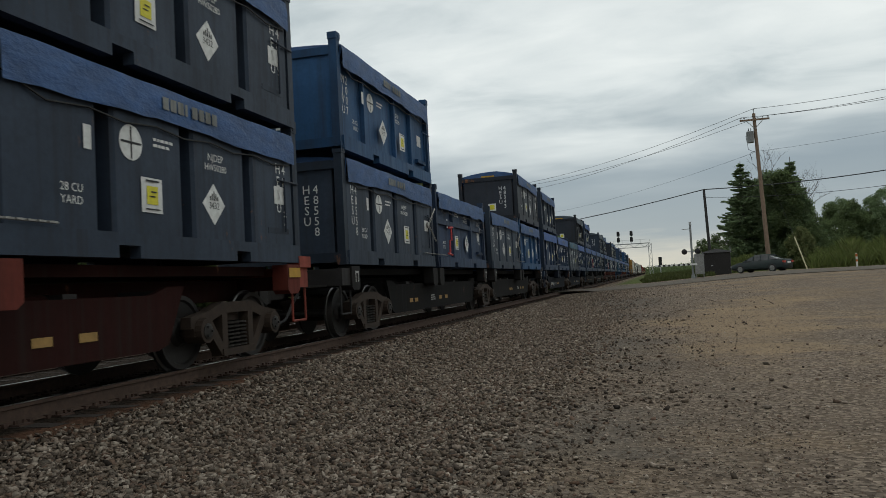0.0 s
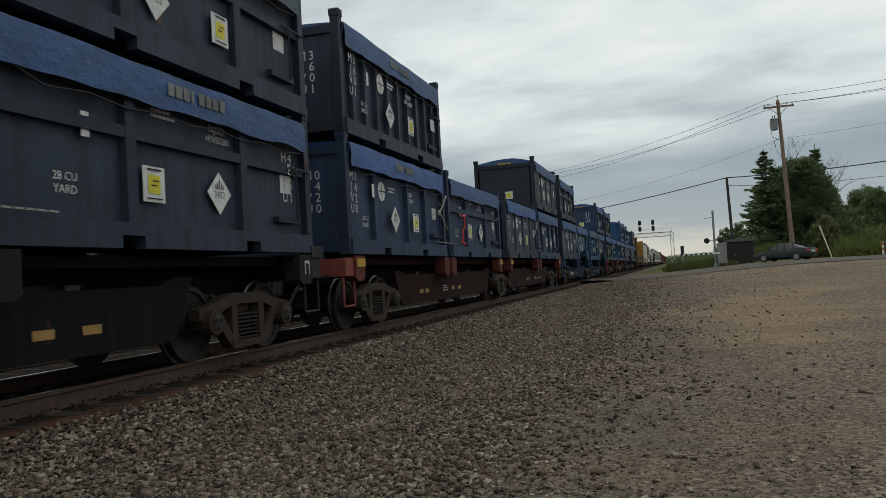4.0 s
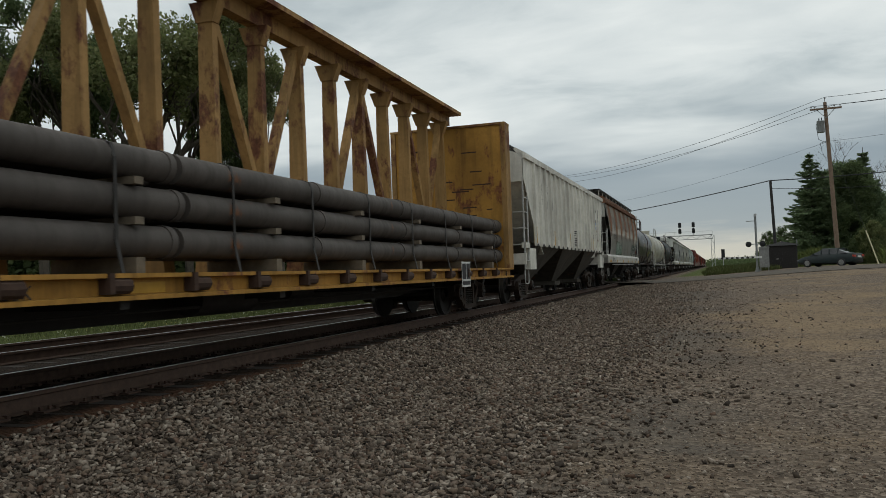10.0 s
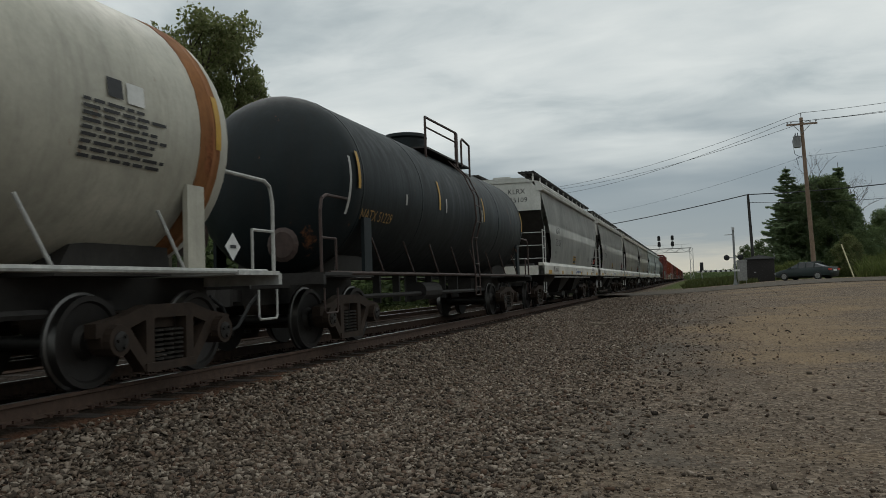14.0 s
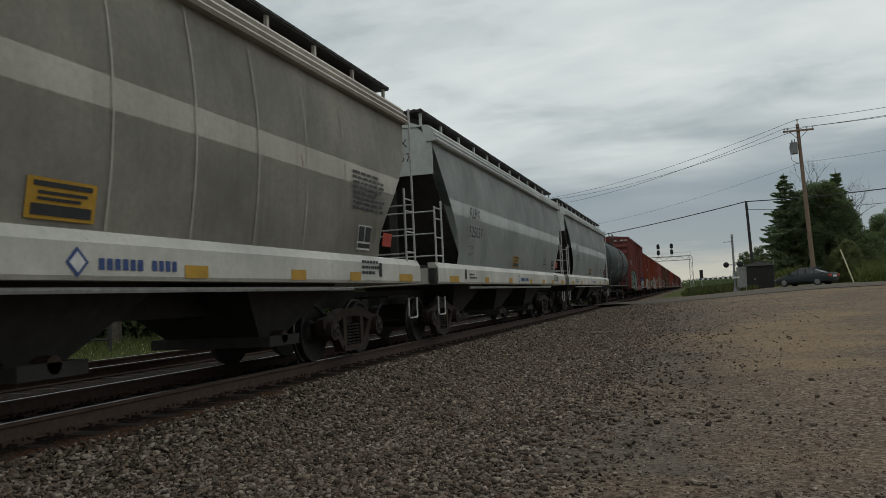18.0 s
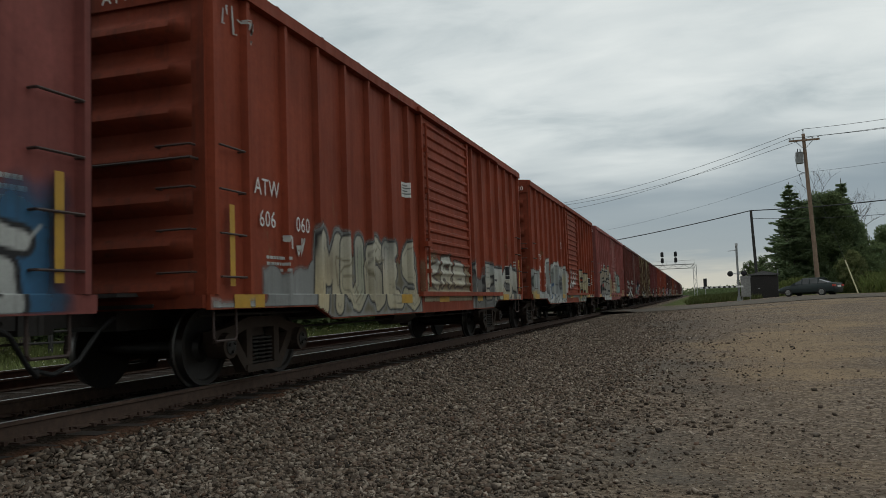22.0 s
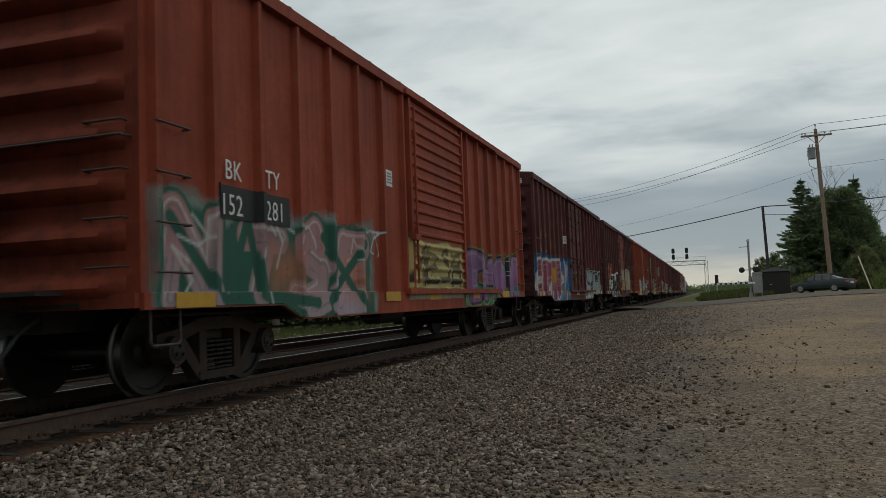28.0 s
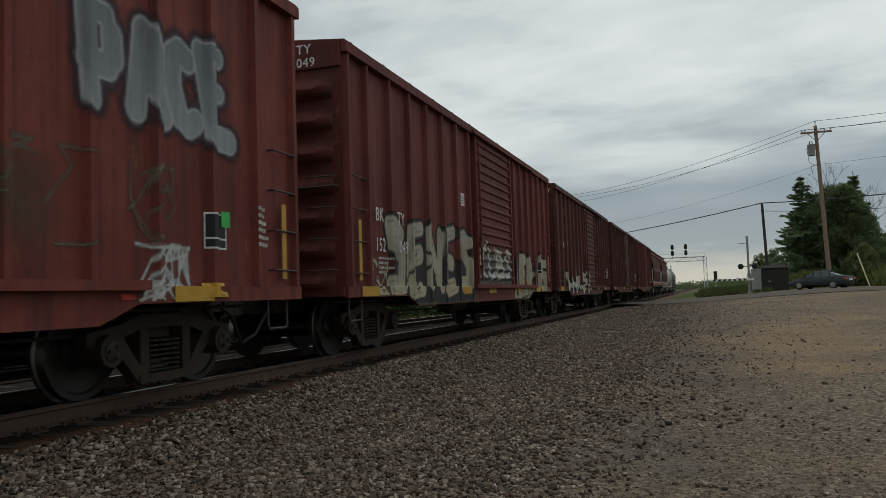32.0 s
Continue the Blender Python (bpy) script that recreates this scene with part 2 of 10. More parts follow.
SPRAYS = (("spray_white", (0.50, 0.50, 0.47)), ("spray_cream", (0.47, 0.42, 0.30)), ("spray_grey", (0.27, 0.28, 0.27)), ("spray_black", (0.022, 0.022, 0.023)), ("spray_pink", (0.36, 0.17, 0.21)), ("spray_green", (0.035, 0.15, 0.10)), ("spray_mint", (0.20, 0.34, 0.28)), ("spray_orange", (0.42, 0.14, 0.05)), ("spray_blue", (0.07, 0.20, 0.42)), ("spray_silver", (0.36, 0.37, 0.37)), ("spray_violet", (0.24, 0.14, 0.27)), ("spray_red", (0.34, 0.06, 0.05)))
for k, c in SPRAYS:
    M[k] = paint(k, shade(c, 0.82), 0.65, 0.75, 0.12, (0.10, 0.05, 0.03), len(k))
# near black: shade under hoppers is painted in, plus grime on tank sills
M["bay"] = simple("shaded_grimy_slope", (0.034, 0.031, 0.028), 0.85, 0, 0.4, 5)
M["spring"] = simple("spring_steel", (0.03, 0.026, 0.022), 0.6, 0.4)


def tarp_mat(name, col):
    m, nd, ln, bs = node_kit(name)
    tc = nd.new("ShaderNodeTexCoord")
    a = noise_tex(nd, ln, tc.outputs["Object"], 2.2, 5, 0.6, stretch=(1, 1, 2))
    w = noise_tex(nd, ln, tc.outputs["Object"], 22, 3, 0.6)
    c = mixc(nd, ln, span(nd, ln, a, 0.3, 0.7), shade(col, 0.65), shade(col, 1.25))
    ln.new(c, bs.inputs["Base Color"])
    bs.inputs["Roughness"].default_value = 0.6
    bump(nd, ln, bs, mth(nd, ln, "ADD", a, mth(nd, ln, "MULTIPLY", w, 0.15)), 0.7, 0.06)
    return m


for k, c in (("tarp_blue", (0.015, 0.058, 0.165)), ("tarp_bright", (0.02, 0.07, 0.235)), ("tarp_teal", (0.025, 0.085, 0.13)), ("tarp_grey", (0.036, 0.055, 0.075))):
    M[k] = tarp_mat(k, c)


def ground_mat(name, kind):
    m, nd, ln, bs = node_kit(name)
    tc = nd.new("ShaderNodeTexCoord")
    ob = tc.outputs["Object"]
    big = noise_tex(nd, ln, ob, 0.16, 5, 0.6)
    mid = noise_tex(nd, ln, ob, 0.9, 6, 0.65)
    fine = noise_tex(nd, ln, ob, 11, 6, 0.75)
    sep = nd.new("ShaderNodeSeparateXYZ")
    ln.new(ob, sep.inputs[0])
    vo = nd.new("ShaderNodeTexVoronoi")
    vo.inputs["Scale"].default_value = 24
    ln.new(ob, vo.inputs["Vector"])
    sc = nd.new("ShaderNodeSeparateColor")
    ln.new(vo.outputs["Color"], sc.inputs[0])
    if kind == "lot":
        grey = mixc(nd, ln, span(nd, ln, sc.outputs[0], 0, 1), (0.030, 0.022, 0.017), (0.25, 0.195, 0.15))
        grit = mixc(nd, ln, span(nd, ln, sc.outputs[1], 0.2, 0.95), (0.040, 0.030, 0.023), (0.33, 0.265, 0.205))
        dirt = mixc(nd, ln, fine, (0.088, 0.069, 0.055), (0.215, 0.170, 0.132))
        dirt = mixc(nd, ln, 0.6, dirt, grit)
        # loose stone by the track, packed dirt and fines further out
        side = mth(nd, ln, "ADD", sep.outputs[0], mth(nd, ln, "MULTIPLY", sep.outputs[1], -0.02))
        fac = mth(nd, ln, "ADD", span(nd, ln, side, -3.6, 1.2, -0.35, 0.85), span(nd, ln, mid, 0.3, 0.7, -0.4, 0.4), True)
        c = mixc(nd, ln, fac, grey, dirt)
        worn = noise_tex(nd, ln, ob, 0.33, 6, 0.65, stretch=(0.6, 1.1, 1), off=(4, 9, 0))
        tan = mixc(nd, ln, fine, (0.17, 0.120, 0.075), (0.33, 0.24, 0.15))
        where = mth(nd, ln, "MULTIPLY", span(nd, ln, worn, 0.48, 0.66), span(nd, ln, sep.outputs[0], -2.0, 1.5))
        c = mixc(nd, ln, mth(nd, ln, "MULTIPLY", where, 0.7), c, tan)
        # a broad worn patch of tan dirt
        ex = mth(nd, ln, "DIVIDE", mth(nd, ln, "SUBTRACT", sep.outputs[0], mth(nd, ln, "MULTIPLY", sep.outputs[1], 0.105)), mth(nd, ln, "ADD", mth(nd, ln, "MULTIPLY", sep.outputs[1], 0.10), 0.4))
        ey = span(nd, ln, sep.outputs[1], 9.0, 35.0, -1.0, 1.0)
        rr = mth(nd, ln, "ADD", mth(nd, ln, "MULTIPLY", ex, ex), mth(nd, ln, "MULTIPLY", ey, ey))
        rr = mth(nd, ln, "ADD", rr, mth(nd, ln, "ADD", span(nd, ln, worn, 0.3, 0.7, 0.6, -0.6), span(nd, ln, mid, 0.3, 0.7, 0.35, -0.35)))
        c = mixc(nd, ln, span(nd, ln, rr, 0.85, 0.15, 0.0, 0.65), c, tan)
        c = mixc(nd, ln, mth(nd, ln, "MULTIPLY", span(nd, ln, sc.outputs[2], 0.62, 0.9), 0.55), c, (0.055, 0.043, 0.033))
        damp = noise_tex(nd, ln, ob, 0.45, 6, 0.7, stretch=(1.0, 0.6, 1), off=(7, 2, 0))
        c = mixc(nd, ln, span(nd, ln, damp, 0.50, 0.70, 0, 0.35), c, (0.10, 0.078, 0.059))
        slab = mth(nd, ln, "MULTIPLY", span(nd, ln, big, 0.52, 0.44), mth(nd, ln, "MULTIPLY", span(nd, ln, sep.outputs[0], -3.4, -2.2), span(nd, ln, sep.outputs[0], 1.0, -0.2)))
        c = mixc(nd, ln, mth(nd, ln, "MULTIPLY", slab, 0.5), c, (0.085, 0.080, 0.072))
        c = mixc(nd, ln, span(nd, ln, mid, 0.58, 0.75, 0, 0.5), c, (0.06, 0.054, 0.047))
        grass = mixc(nd, ln, fine, (0.04, 0.055, 0.016), (0.10, 0.115, 0.040))
        far = mth(nd, ln, "MAXIMUM", span(nd, ln, sep.outputs[0], -12.3, -13.0), mth(nd, ln, "MULTIPLY", span(nd, ln, sep.outputs[1], 64, 69), span(nd, ln, sep.outputs[0], -3.4, -2.4)))
        c = mixc(nd, ln, mth(nd, ln, "MINIMUM", far, 1.0), c, grass)
        # shade under the train is painted into the track bed's colour
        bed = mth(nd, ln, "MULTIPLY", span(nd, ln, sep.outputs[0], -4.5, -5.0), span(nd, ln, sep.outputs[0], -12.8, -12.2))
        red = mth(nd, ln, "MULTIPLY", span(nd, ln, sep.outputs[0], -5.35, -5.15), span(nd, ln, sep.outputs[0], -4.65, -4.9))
        shaded_bed = mixc(nd, ln, mth(nd, ln, "MULTIPLY", red, span(nd, ln, mid, 0.35, 0.6, 0.2, 0.9)), mixc(nd, ln, sc.outputs[1], (0.006, 0.005, 0.004), (0.022, 0.015, 0.011)), (0.10, 0.048, 0.028))
        c = mixc(nd, ln, mth(nd, ln, "MULTIPLY", bed, 0.92), c, shaded_bed)
    else:
        c = mixc(nd, ln, fine, (0.070, 0.062, 0.054), (0.135, 0.120, 0.104))
        c = mixc(nd, ln, span(nd, ln, mid, 0.45, 0.7, 0, 0.6), c, (0.15, 0.122, 0.092))
    ln.new(c, bs.inputs["Base Color"])
    bs.inputs["Roughness"].default_value = 1.0
    bs.inputs["Specular IOR Level"].default_value = 0.05
    h = mth(nd, ln, "ADD", mth(nd, ln, "MULTIPLY", vo.outputs["Distance"], 1.1), mth(nd, ln, "ADD", fine, mid))
    bump(nd, ln, bs, h, 0.7, 0.04)
    return m


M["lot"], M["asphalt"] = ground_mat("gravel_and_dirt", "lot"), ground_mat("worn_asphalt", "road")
M["stones"] = islands("crushed_stone", [(0.018, 0.013, 0.010), (0.105, 0.078, 0.060), (0.225, 0.178, 0.140), (0.115, 0.068, 0.046), (0.37, 0.31, 0.25), (0.042, 0.030, 0.021), (0.175, 0.128, 0.092)])
M["leaf"] = islands("broad_leaves", [(0.115, 0.142, 0.052), (0.175, 0.198, 0.080), (0.24, 0.25, 0.115), (0.14, 0.165, 0.062)], 0.6, 3.0, 0.5)
M["leaf_dark"] = islands("dark_leaves", [(0.075, 0.110, 0.046), (0.110, 0.150, 0.062), (0.150, 0.188, 0.080)], 0.65, 3.0, 0.45)
M["needle"] = islands("spruce_needles", [(0.115, 0.165, 0.085), (0.165, 0.225, 0.112), (0.21, 0.27, 0.135)], 0.65, 3.0, 0.45)
M["reed"] = islands("tall_grass", [(0.075, 0.105, 0.022), (0.13, 0.16, 0.04), (0.10, 0.135, 0.03), (0.17, 0.17, 0.06)], 0.8, 3.0)
M["meadow"] = islands("meadow_blades", [(0.05, 0.065, 0.014), (0.085, 0.10, 0.025), (0.065, 0.085, 0.02), (0.10, 0.10, 0.035)], 0.8, 3.0)
M["flower"] = islands("small_flowers", [(0.5, 0.5, 0.42), (0.4, 0.42, 0.3), (0.45, 0.38, 0.1)], 0.7, 3.0)
M["bark"] = simple("tree_bark", (0.09, 0.075, 0.06), 0.95, 0, 0.5, 6, 0.6)
M["pole_wood"] = simple("weathered_pole_wood", (0.20, 0.14, 0.10), 0.9, 0, 0.35, 5, 0.4)
M["dark_pole"] = simple("dark_pole_wood", (0.04, 0.038, 0.037), 0.9)
M["wire"] = simple("overhead_wire", (0.03, 0.032, 0.035), 0.7)
M["insulator"] = simple("grey_porcelain", (0.25, 0.25, 0.26), 0.35)
M["trafo"] = simple("grey_enamel_steel", (0.22, 0.23, 0.23), 0.5)
M["gantry"] = simple("galvanised_steel", (0.40, 0.41, 0.41), 0.55, 0.3)
M["signal_black"] = simple("black_signal_housing", (0.012, 0.012, 0.013), 0.6)
M["case_silver"] = simple("aluminium_case", (0.24, 0.24, 0.23), 0.6, 0.1)
M["shed"] = simple("dark_brown_shed_boards", (0.022, 0.019, 0.018), 0.8)
M["shed_roof"] = simple("grey_felt_roof", (0.10, 0.10, 0.10), 0.85)
M["pipe"] = paint("dull_coated_pipe", (0.085, 0.074, 0.067), 0.6, 0.4, 0.1, seed=4)
M["timber"] = simple("dunnage_timber", (0.16, 0.13, 0.095), 0.9, 0, 0.4, 8)


# ---- building blocks ----
def box(bm, x0, x1, y0, y1, z0, z1):
    v = [bm.verts.new(p) for p in ((x0, y0, z0), (x1, y0, z0), (x1, y1, z0), (x0, y1, z0), (x0, y0, z1), (x1, y0, z1), (x1, y1, z1), (x0, y1, z1))]
    for f in ((0, 3, 2, 1), (4, 5, 6, 7), (0, 1, 5, 4), (1, 2, 6, 5), (2, 3, 7, 6), (3, 0, 4, 7)):
        bm.faces.new([v[i] for i in f])
    return v


def bar(bm, a, b, r, seg=8, r2=None):
    a, b = Vector(a), Vector(b)
    d = b - a
    if d.length < 1e-6:
        return
    q = d.to_track_quat("Z", "Y").to_matrix()
    rings = []
    for p, rr in ((a, r), (b, r if r2 is None else r2)):
        rings.append([bm.verts.new(p + q @ Vector((rr * math.cos(2 * math.pi * i / seg), rr * math.sin(2 * math.pi * i / seg), 0))) for i in range(seg)])
    for i in range(seg):
        bm.faces.new((rings[0][i], rings[0][(i + 1) % seg], rings[1][(i + 1) % seg], rings[1][i]))
    bm.faces.new(rings[0][::-1])
    bm.faces.new(rings[1])


def pipe_run(bm, pts, r, seg=6):
    for a, b in zip(pts, pts[1:]):
        bar(bm, a, b, r, seg)


def prism(bm, outline, axis, a, b):
    """A flat outline pushed from a to b along an axis; the outline holds the two other coordinates in x, y, z order."""
    def at(p, t):
        return {"x": (t, p[0], p[1]), "y": (p[0], t, p[1]), "z": (p[0], p[1], t)}[axis]
    lo, hi = [bm.verts.new(at(p, a)) for p in outline], [bm.verts.new(at(p, b)) for p in outline]
    n = len(outline)
    for i in range(n):
        bm.faces.new((lo[i], lo[(i + 1) % n], hi[(i + 1) % n], hi[i]))
    bm.faces.new(lo[::-1])
    bm.faces.new(hi)


def lathe(bm, profile, seg, axis="y", centre=(0, 0, 0)):
    """A profile of (along, radius) turned round an axis."""
    rings = []
    for s, r in profile:
        ring = []
        for i in range(seg):
            a = 2 * math.pi * i / seg
            c, d = r * math.cos(a), r * math.sin(a)
            p = {"y": (c, s, d), "x": (s, c, d), "z": (c, d, s)}[axis]
            ring.append(bm.verts.new(Vector(p) + Vector(centre)))
        rings.append(ring)
    for a, b in zip(rings, rings[1:]):
        for i in range(seg):
            bm.faces.new((a[i], a[(i + 1) % seg], b[(i + 1) % seg], b[i]))
    bm.faces.new(rings[0][::-1])
    bm.faces.new(rings[-1])


def mesh_of(name, bm, mat, smooth=False):
    bmesh.ops.recalc_face_normals(bm, faces=bm.faces)
    me = bpy.data.meshes.new(name)
    bm.to_mesh(me)
    bm.free()
    me.materials.append(mat)
    if smooth:
        me.polygons.foreach_set("use_smooth", [True] * len(me.polygons))
        try:
            me.set_sharp_from_angle(angle=radians(38))
        except AttributeError:
            pass
    return me


def part(name, bm, material, parent, label="", smooth=False):
    me = bm if isinstance(bm, bpy.types.Mesh) else mesh_of(name, bm, material, smooth)
    ob = new(name, me)
    ob.parent = parent
    if label:
        ob["label"] = label
    return ob


def thing(name, m, label, category, group="", kind=""):
    ob = new(name)
    ob.empty_display_size = 0.3
    ob.matrix_world = m
    return tagged(ob, label, category, group, kind)


CACHE = {}


def shared(key, make):
    if key not in CACHE:
        CACHE[key] = make()
    return CACHE[key]


def text_outline(body, size, spacing=1.0):
    """A bmesh of flat letters in the xy plane, from the middle of their base."""
    cu = bpy.data.curves.new("letters", "FONT")
    cu.body, cu.size, cu.align_x, cu.space_character, cu.resolution_u = body, size, "CENTER", spacing, 2
    ob = bpy.data.objects.new("letters", cu)
    me = bpy.data.meshes.new_from_object(ob)
    bm = bmesh.new()
    bm.from_mesh(me)
    bpy.data.objects.remove(ob)
    bpy.data.curves.remove(cu)
    bpy.data.meshes.remove(me)
    return bm


def rects(*boxes):
    bm = bmesh.new()
    for x0, x1, y0, y1 in boxes:
        bm.faces.new([bm.verts.new(p) for p in ((x0, y0, 0), (x1, y0, 0), (x1, y1, 0), (x0, y1, 0))])
    return bm


def disc(r, n=24):
    bm = bmesh.new()
    bm.faces.new([bm.verts.new((r * math.cos(2 * math.pi * i / n), r * math.sin(2 * math.pi * i / n), 0)) for i in range(n)])
    return bm


def on_side(name, bm, mat, parent, y, z, skin, cuts=(), label="", lift=0.006, widen=1.0):
    """Lay flat lettering on a car's side: its x runs along the car, its y up; skin(y, z) gives the steel's x."""
    for v in bm.verts:
        v.co = Vector((v.co.z, y + v.co.x * widen, z + v.co.y))
    if cuts:
        bmesh.ops.triangulate(bm, faces=list(bm.faces))
    for c in cuts:
        ys = [v.co.y for v in bm.verts]
        if ys and min(ys) < c < max(ys):
            bmesh.ops.bisect_plane(bm, geom=list(bm.verts) + list(bm.edges) + list(bm.faces), plane_co=(0, c, 0), plane_no=(0, 1, 0))
    for v in bm.verts:
        v.co.x += skin(v.co.y, v.co.z) + lift
    return part(name, bm, mat, parent, label)


def on_end(name, bm, mat, parent, x, z, y, label="", lift=0.006):
    for v in bm.verts:
        v.co = Vector((x + v.co.x, y - lift, z + v.co.y))
    return part(name, bm, mat, parent, label)


MOVERS, WHEELS = [], []


def rides(ob, x, u, z=0.0):
    """The thing goes with the train: u is where it stands along the track at the clip's start."""
    ob.matrix_world = pose(x, u, z)
    MOVERS.append((ob, x, u, z))
    return ob


# ---- railcar running gear ----
WHEEL_R = 0.46


def make_wheelset():
    bm = bmesh.new()
    bar(bm, (-1.12, 0, 0), (1.12, 0, 0), 0.075, 10)
    for s in (-1, 1):
        prof = [(s * 0.66, 0.10), (s * 0.66, 0.49), (s * 0.695, 0.49), (s * 0.705, WHEEL_R), (s * 0.80, WHEEL_R - 0.006), (s * 0.80, 0.40), (s * 0.77, 0.38), (s * 0.74, 0.18), (s * 0.80, 0.14), (s * 0.80, 0.08)]
        lathe(bm, prof, 28, "x")
        lathe(bm, [(s * 1.10, 0.10), (s * 1.17, 0.10), (s * 1.18, 0.06)], 12, "x")
        for k in range(3):
            a = k * 2.094
            box(bm, s * 1.17 - 0.02, s * 1.17 + 0.03, math.cos(a) * 0.06 - 0.015, math.cos(a) * 0.06 + 0.015, math.sin(a) * 0.06 - 0.015, math.sin(a) * 0.06 + 0.015)
    me = mesh_of("wheelset", bm, M["wheel"], True)
    me.materials.append(M["tread"])
    for p in me.polygons:
        c = p.center
        if math.hypot(c.y, c.z) > WHEEL_R - 0.012 and abs(c.x) > 0.69:
            p.material_index = 1
    return me


def make_side_frame(s):
    bm = bmesh.new()
    x0, x1 = s * 0.93, s * 1.07
    a, b = min(x0, x1), max(x0, x1)
    # top chord, sagging to the journals
    prism(bm, [(-1.12, 0.50), (-1.12, 0.64), (-0.72, 0.70), (-0.38, 0.80), (0.38, 0.80), (0.72, 0.70), (1.12, 0.64), (1.12, 0.50), (0.70, 0.56), (0.36, 0.66), (-0.36, 0.66), (-0.70, 0.56)], "x", a, b)
    for t in (-1, 1):
        # compression and tension members round the window
        prism(bm, [(t * 0.86, 0.60), (t * 0.66, 0.60), (t * 0.30, 0.16), (t * 0.42, 0.12)], "x", a, b)
        prism(bm, [(t * 0.40, 0.72), (t * 0.27, 0.72), (t * 0.27, 0.18), (t * 0.40, 0.18)], "x", a, b)
        bar(bm, (s * 0.90, t * 0.89, 0.47), (s * 1.16, t * 0.89, 0.47), 0.155, 14)
        prism(bm, [(t * 1.08, 0.62), (t * 0.70, 0.62), (t * 0.74, 0.40), (t * 1.04, 0.40)], "x", a, b)
    box(bm, a - 0.02, b + 0.02, -0.42, 0.42, 0.11, 0.20)
    return mesh_of("side_frame", bm, M["truck"])


def make_spring_group(s):
    bm = bmesh.new()
    for y in (-0.17, 0.0, 0.17):
        for k in range(7):
            lathe(bm, [(0.21 + k * 0.05, 0.055), (0.215 + k * 0.05, 0.082), (0.235 + k * 0.05, 0.082), (0.24 + k * 0.05, 0.055)], 10, "z", (s * 1.0, y, 0))
    return mesh_of("spring_group", bm, M["spring"], True)


def make_bolster():
    bm = bmesh.new()
    prism(bm, [(-0.95, 0.55), (-0.95, 0.68), (-0.4, 0.74), (0.4, 0.74), (0.95, 0.68), (0.95, 0.55), (0.4, 0.42), (-0.4, 0.42)], "y", -0.20, 0.20)
    lathe(bm, [(0.72, 0.20), (0.82, 0.20)], 14, "z")
    for t in (-1, 1):
        box(bm, -0.75, 0.75, t * 0.37 - 0.05, t * 0.37 + 0.05, 0.30, 0.42)
        for s in (-1, 1):
            box(bm, s * 0.74 - 0.06, s * 0.74 + 0.06, t * 0.37 - 0.02, t * 0.37 + 0.07, 0.28, 0.62)
    return mesh_of("truck", bm, M["truck"])


def add_truck(car, y, u, near=True):
    tr = part("truck", shared("bolster", make_bolster), None, car)
    tr.location = (0, y, 0)
    for s in (-1, 1):
        part("side_frame", shared(("side_frame", s), lambda: make_side_frame(s)), None, tr)
        part("spring_group", shared(("springs", s), lambda: make_spring_group(s)), None, tr)
    for t in (-0.89, 0.89):
        ws = part("wheelset", shared("wheelset", make_wheelset), None, tr, "solid steel wheels with a polished tread")
        ws.location = (0, t, WHEEL_R)
        if near:
            WHEELS.append((ws, t, u + y + t))


def make_coupler(front):
    bm = bmesh.new()
    s = -1 if front else 1
    box(bm, -0.11, 0.11, min(0, s * 0.62), max(0, s * 0.62), 0.76, 0.93)
    prism(bm, [(-0.17, s * 0.60), (-0.19, s * 0.86), (-0.05, s * 0.95), (0.02, s * 0.80), (0.15, s * 0.92), (0.19, s * 0.78), (0.14, s * 0.60)], "z", 0.70, 0.99)
    box(bm, -0.5, 0.95, min(s * 0.05, s * 0.09), max(s * 0.05, s * 0.09), 0.94, 0.98)
    return mesh_of("coupler", bm, M["steel_dark"])


def make_hose(front):
    bm = bmesh.new()
    s = -1 if front else 1
    pipe_run(bm, [(0.38, 0, 0.85), (0.40, s * 0.25, 0.72), (0.36, s * 0.50, 0.42), (0.25, s * 0.72, 0.30), (0.12, s * 0.85, 0.36)], 0.026, 7)
    return mesh_of("brake_hose", bm, M["hose"], True)


def add_draft_gear(car, y0, y1):
    for front, y in ((True, y0), (False, y1)):
        part("coupler", shared(("coupler", front), lambda: make_coupler(front)), None, car).location = (0, y, 0)
        part("brake_hose", shared(("hose", front), lambda: make_hose(front)), None, car).location = (0, y, 0)


def make_stirrup():
    bm = bmesh.new()
    pipe_run(bm, [(0, -0.22, 0.30), (0, -0.22, -0.02), (0, -0.19, -0.06), (0, 0.19, -0.06), (0, 0.22, -0.02), (0, 0.22, 0.30)], 0.016, 6)
    return bm


def make_rung(w):
    bm = bmesh.new()
    pipe_run(bm, [(-0.06, -w / 2, 0), (0.03, -w / 2, 0), (0.03, w / 2, 0), (-0.06, w / 2, 0)], 0.013, 6)
    return bm


def rungs(car, x, y, zs, mat, w=0.42):
    for z in zs:
        part("grab_iron", shared(("rung", mat, w), lambda: mesh_of("grab_iron", make_rung(w), M[mat])), None, car).location = (x, y, z)


def end_rungs(car, y, x, zs, mat, w=0.42):
    for z in zs:
        o = part("grab_iron", shared(("rung", mat, w), lambda: mesh_of("grab_iron", make_rung(w), M[mat])), None, car)
        o.location, o.rotation_euler = (x, y, z), (0, 0, radians(-90))


def add_stirrups(car, x, ys, mat="grab"):
    for y in ys:
        for s in (-1, 1):
            part("stirrup_step", shared(("stirrup", mat), lambda: mesh_of("stirrup_step", make_stirrup(), M[mat])), None, car).location = (s * x, y, 0.62)


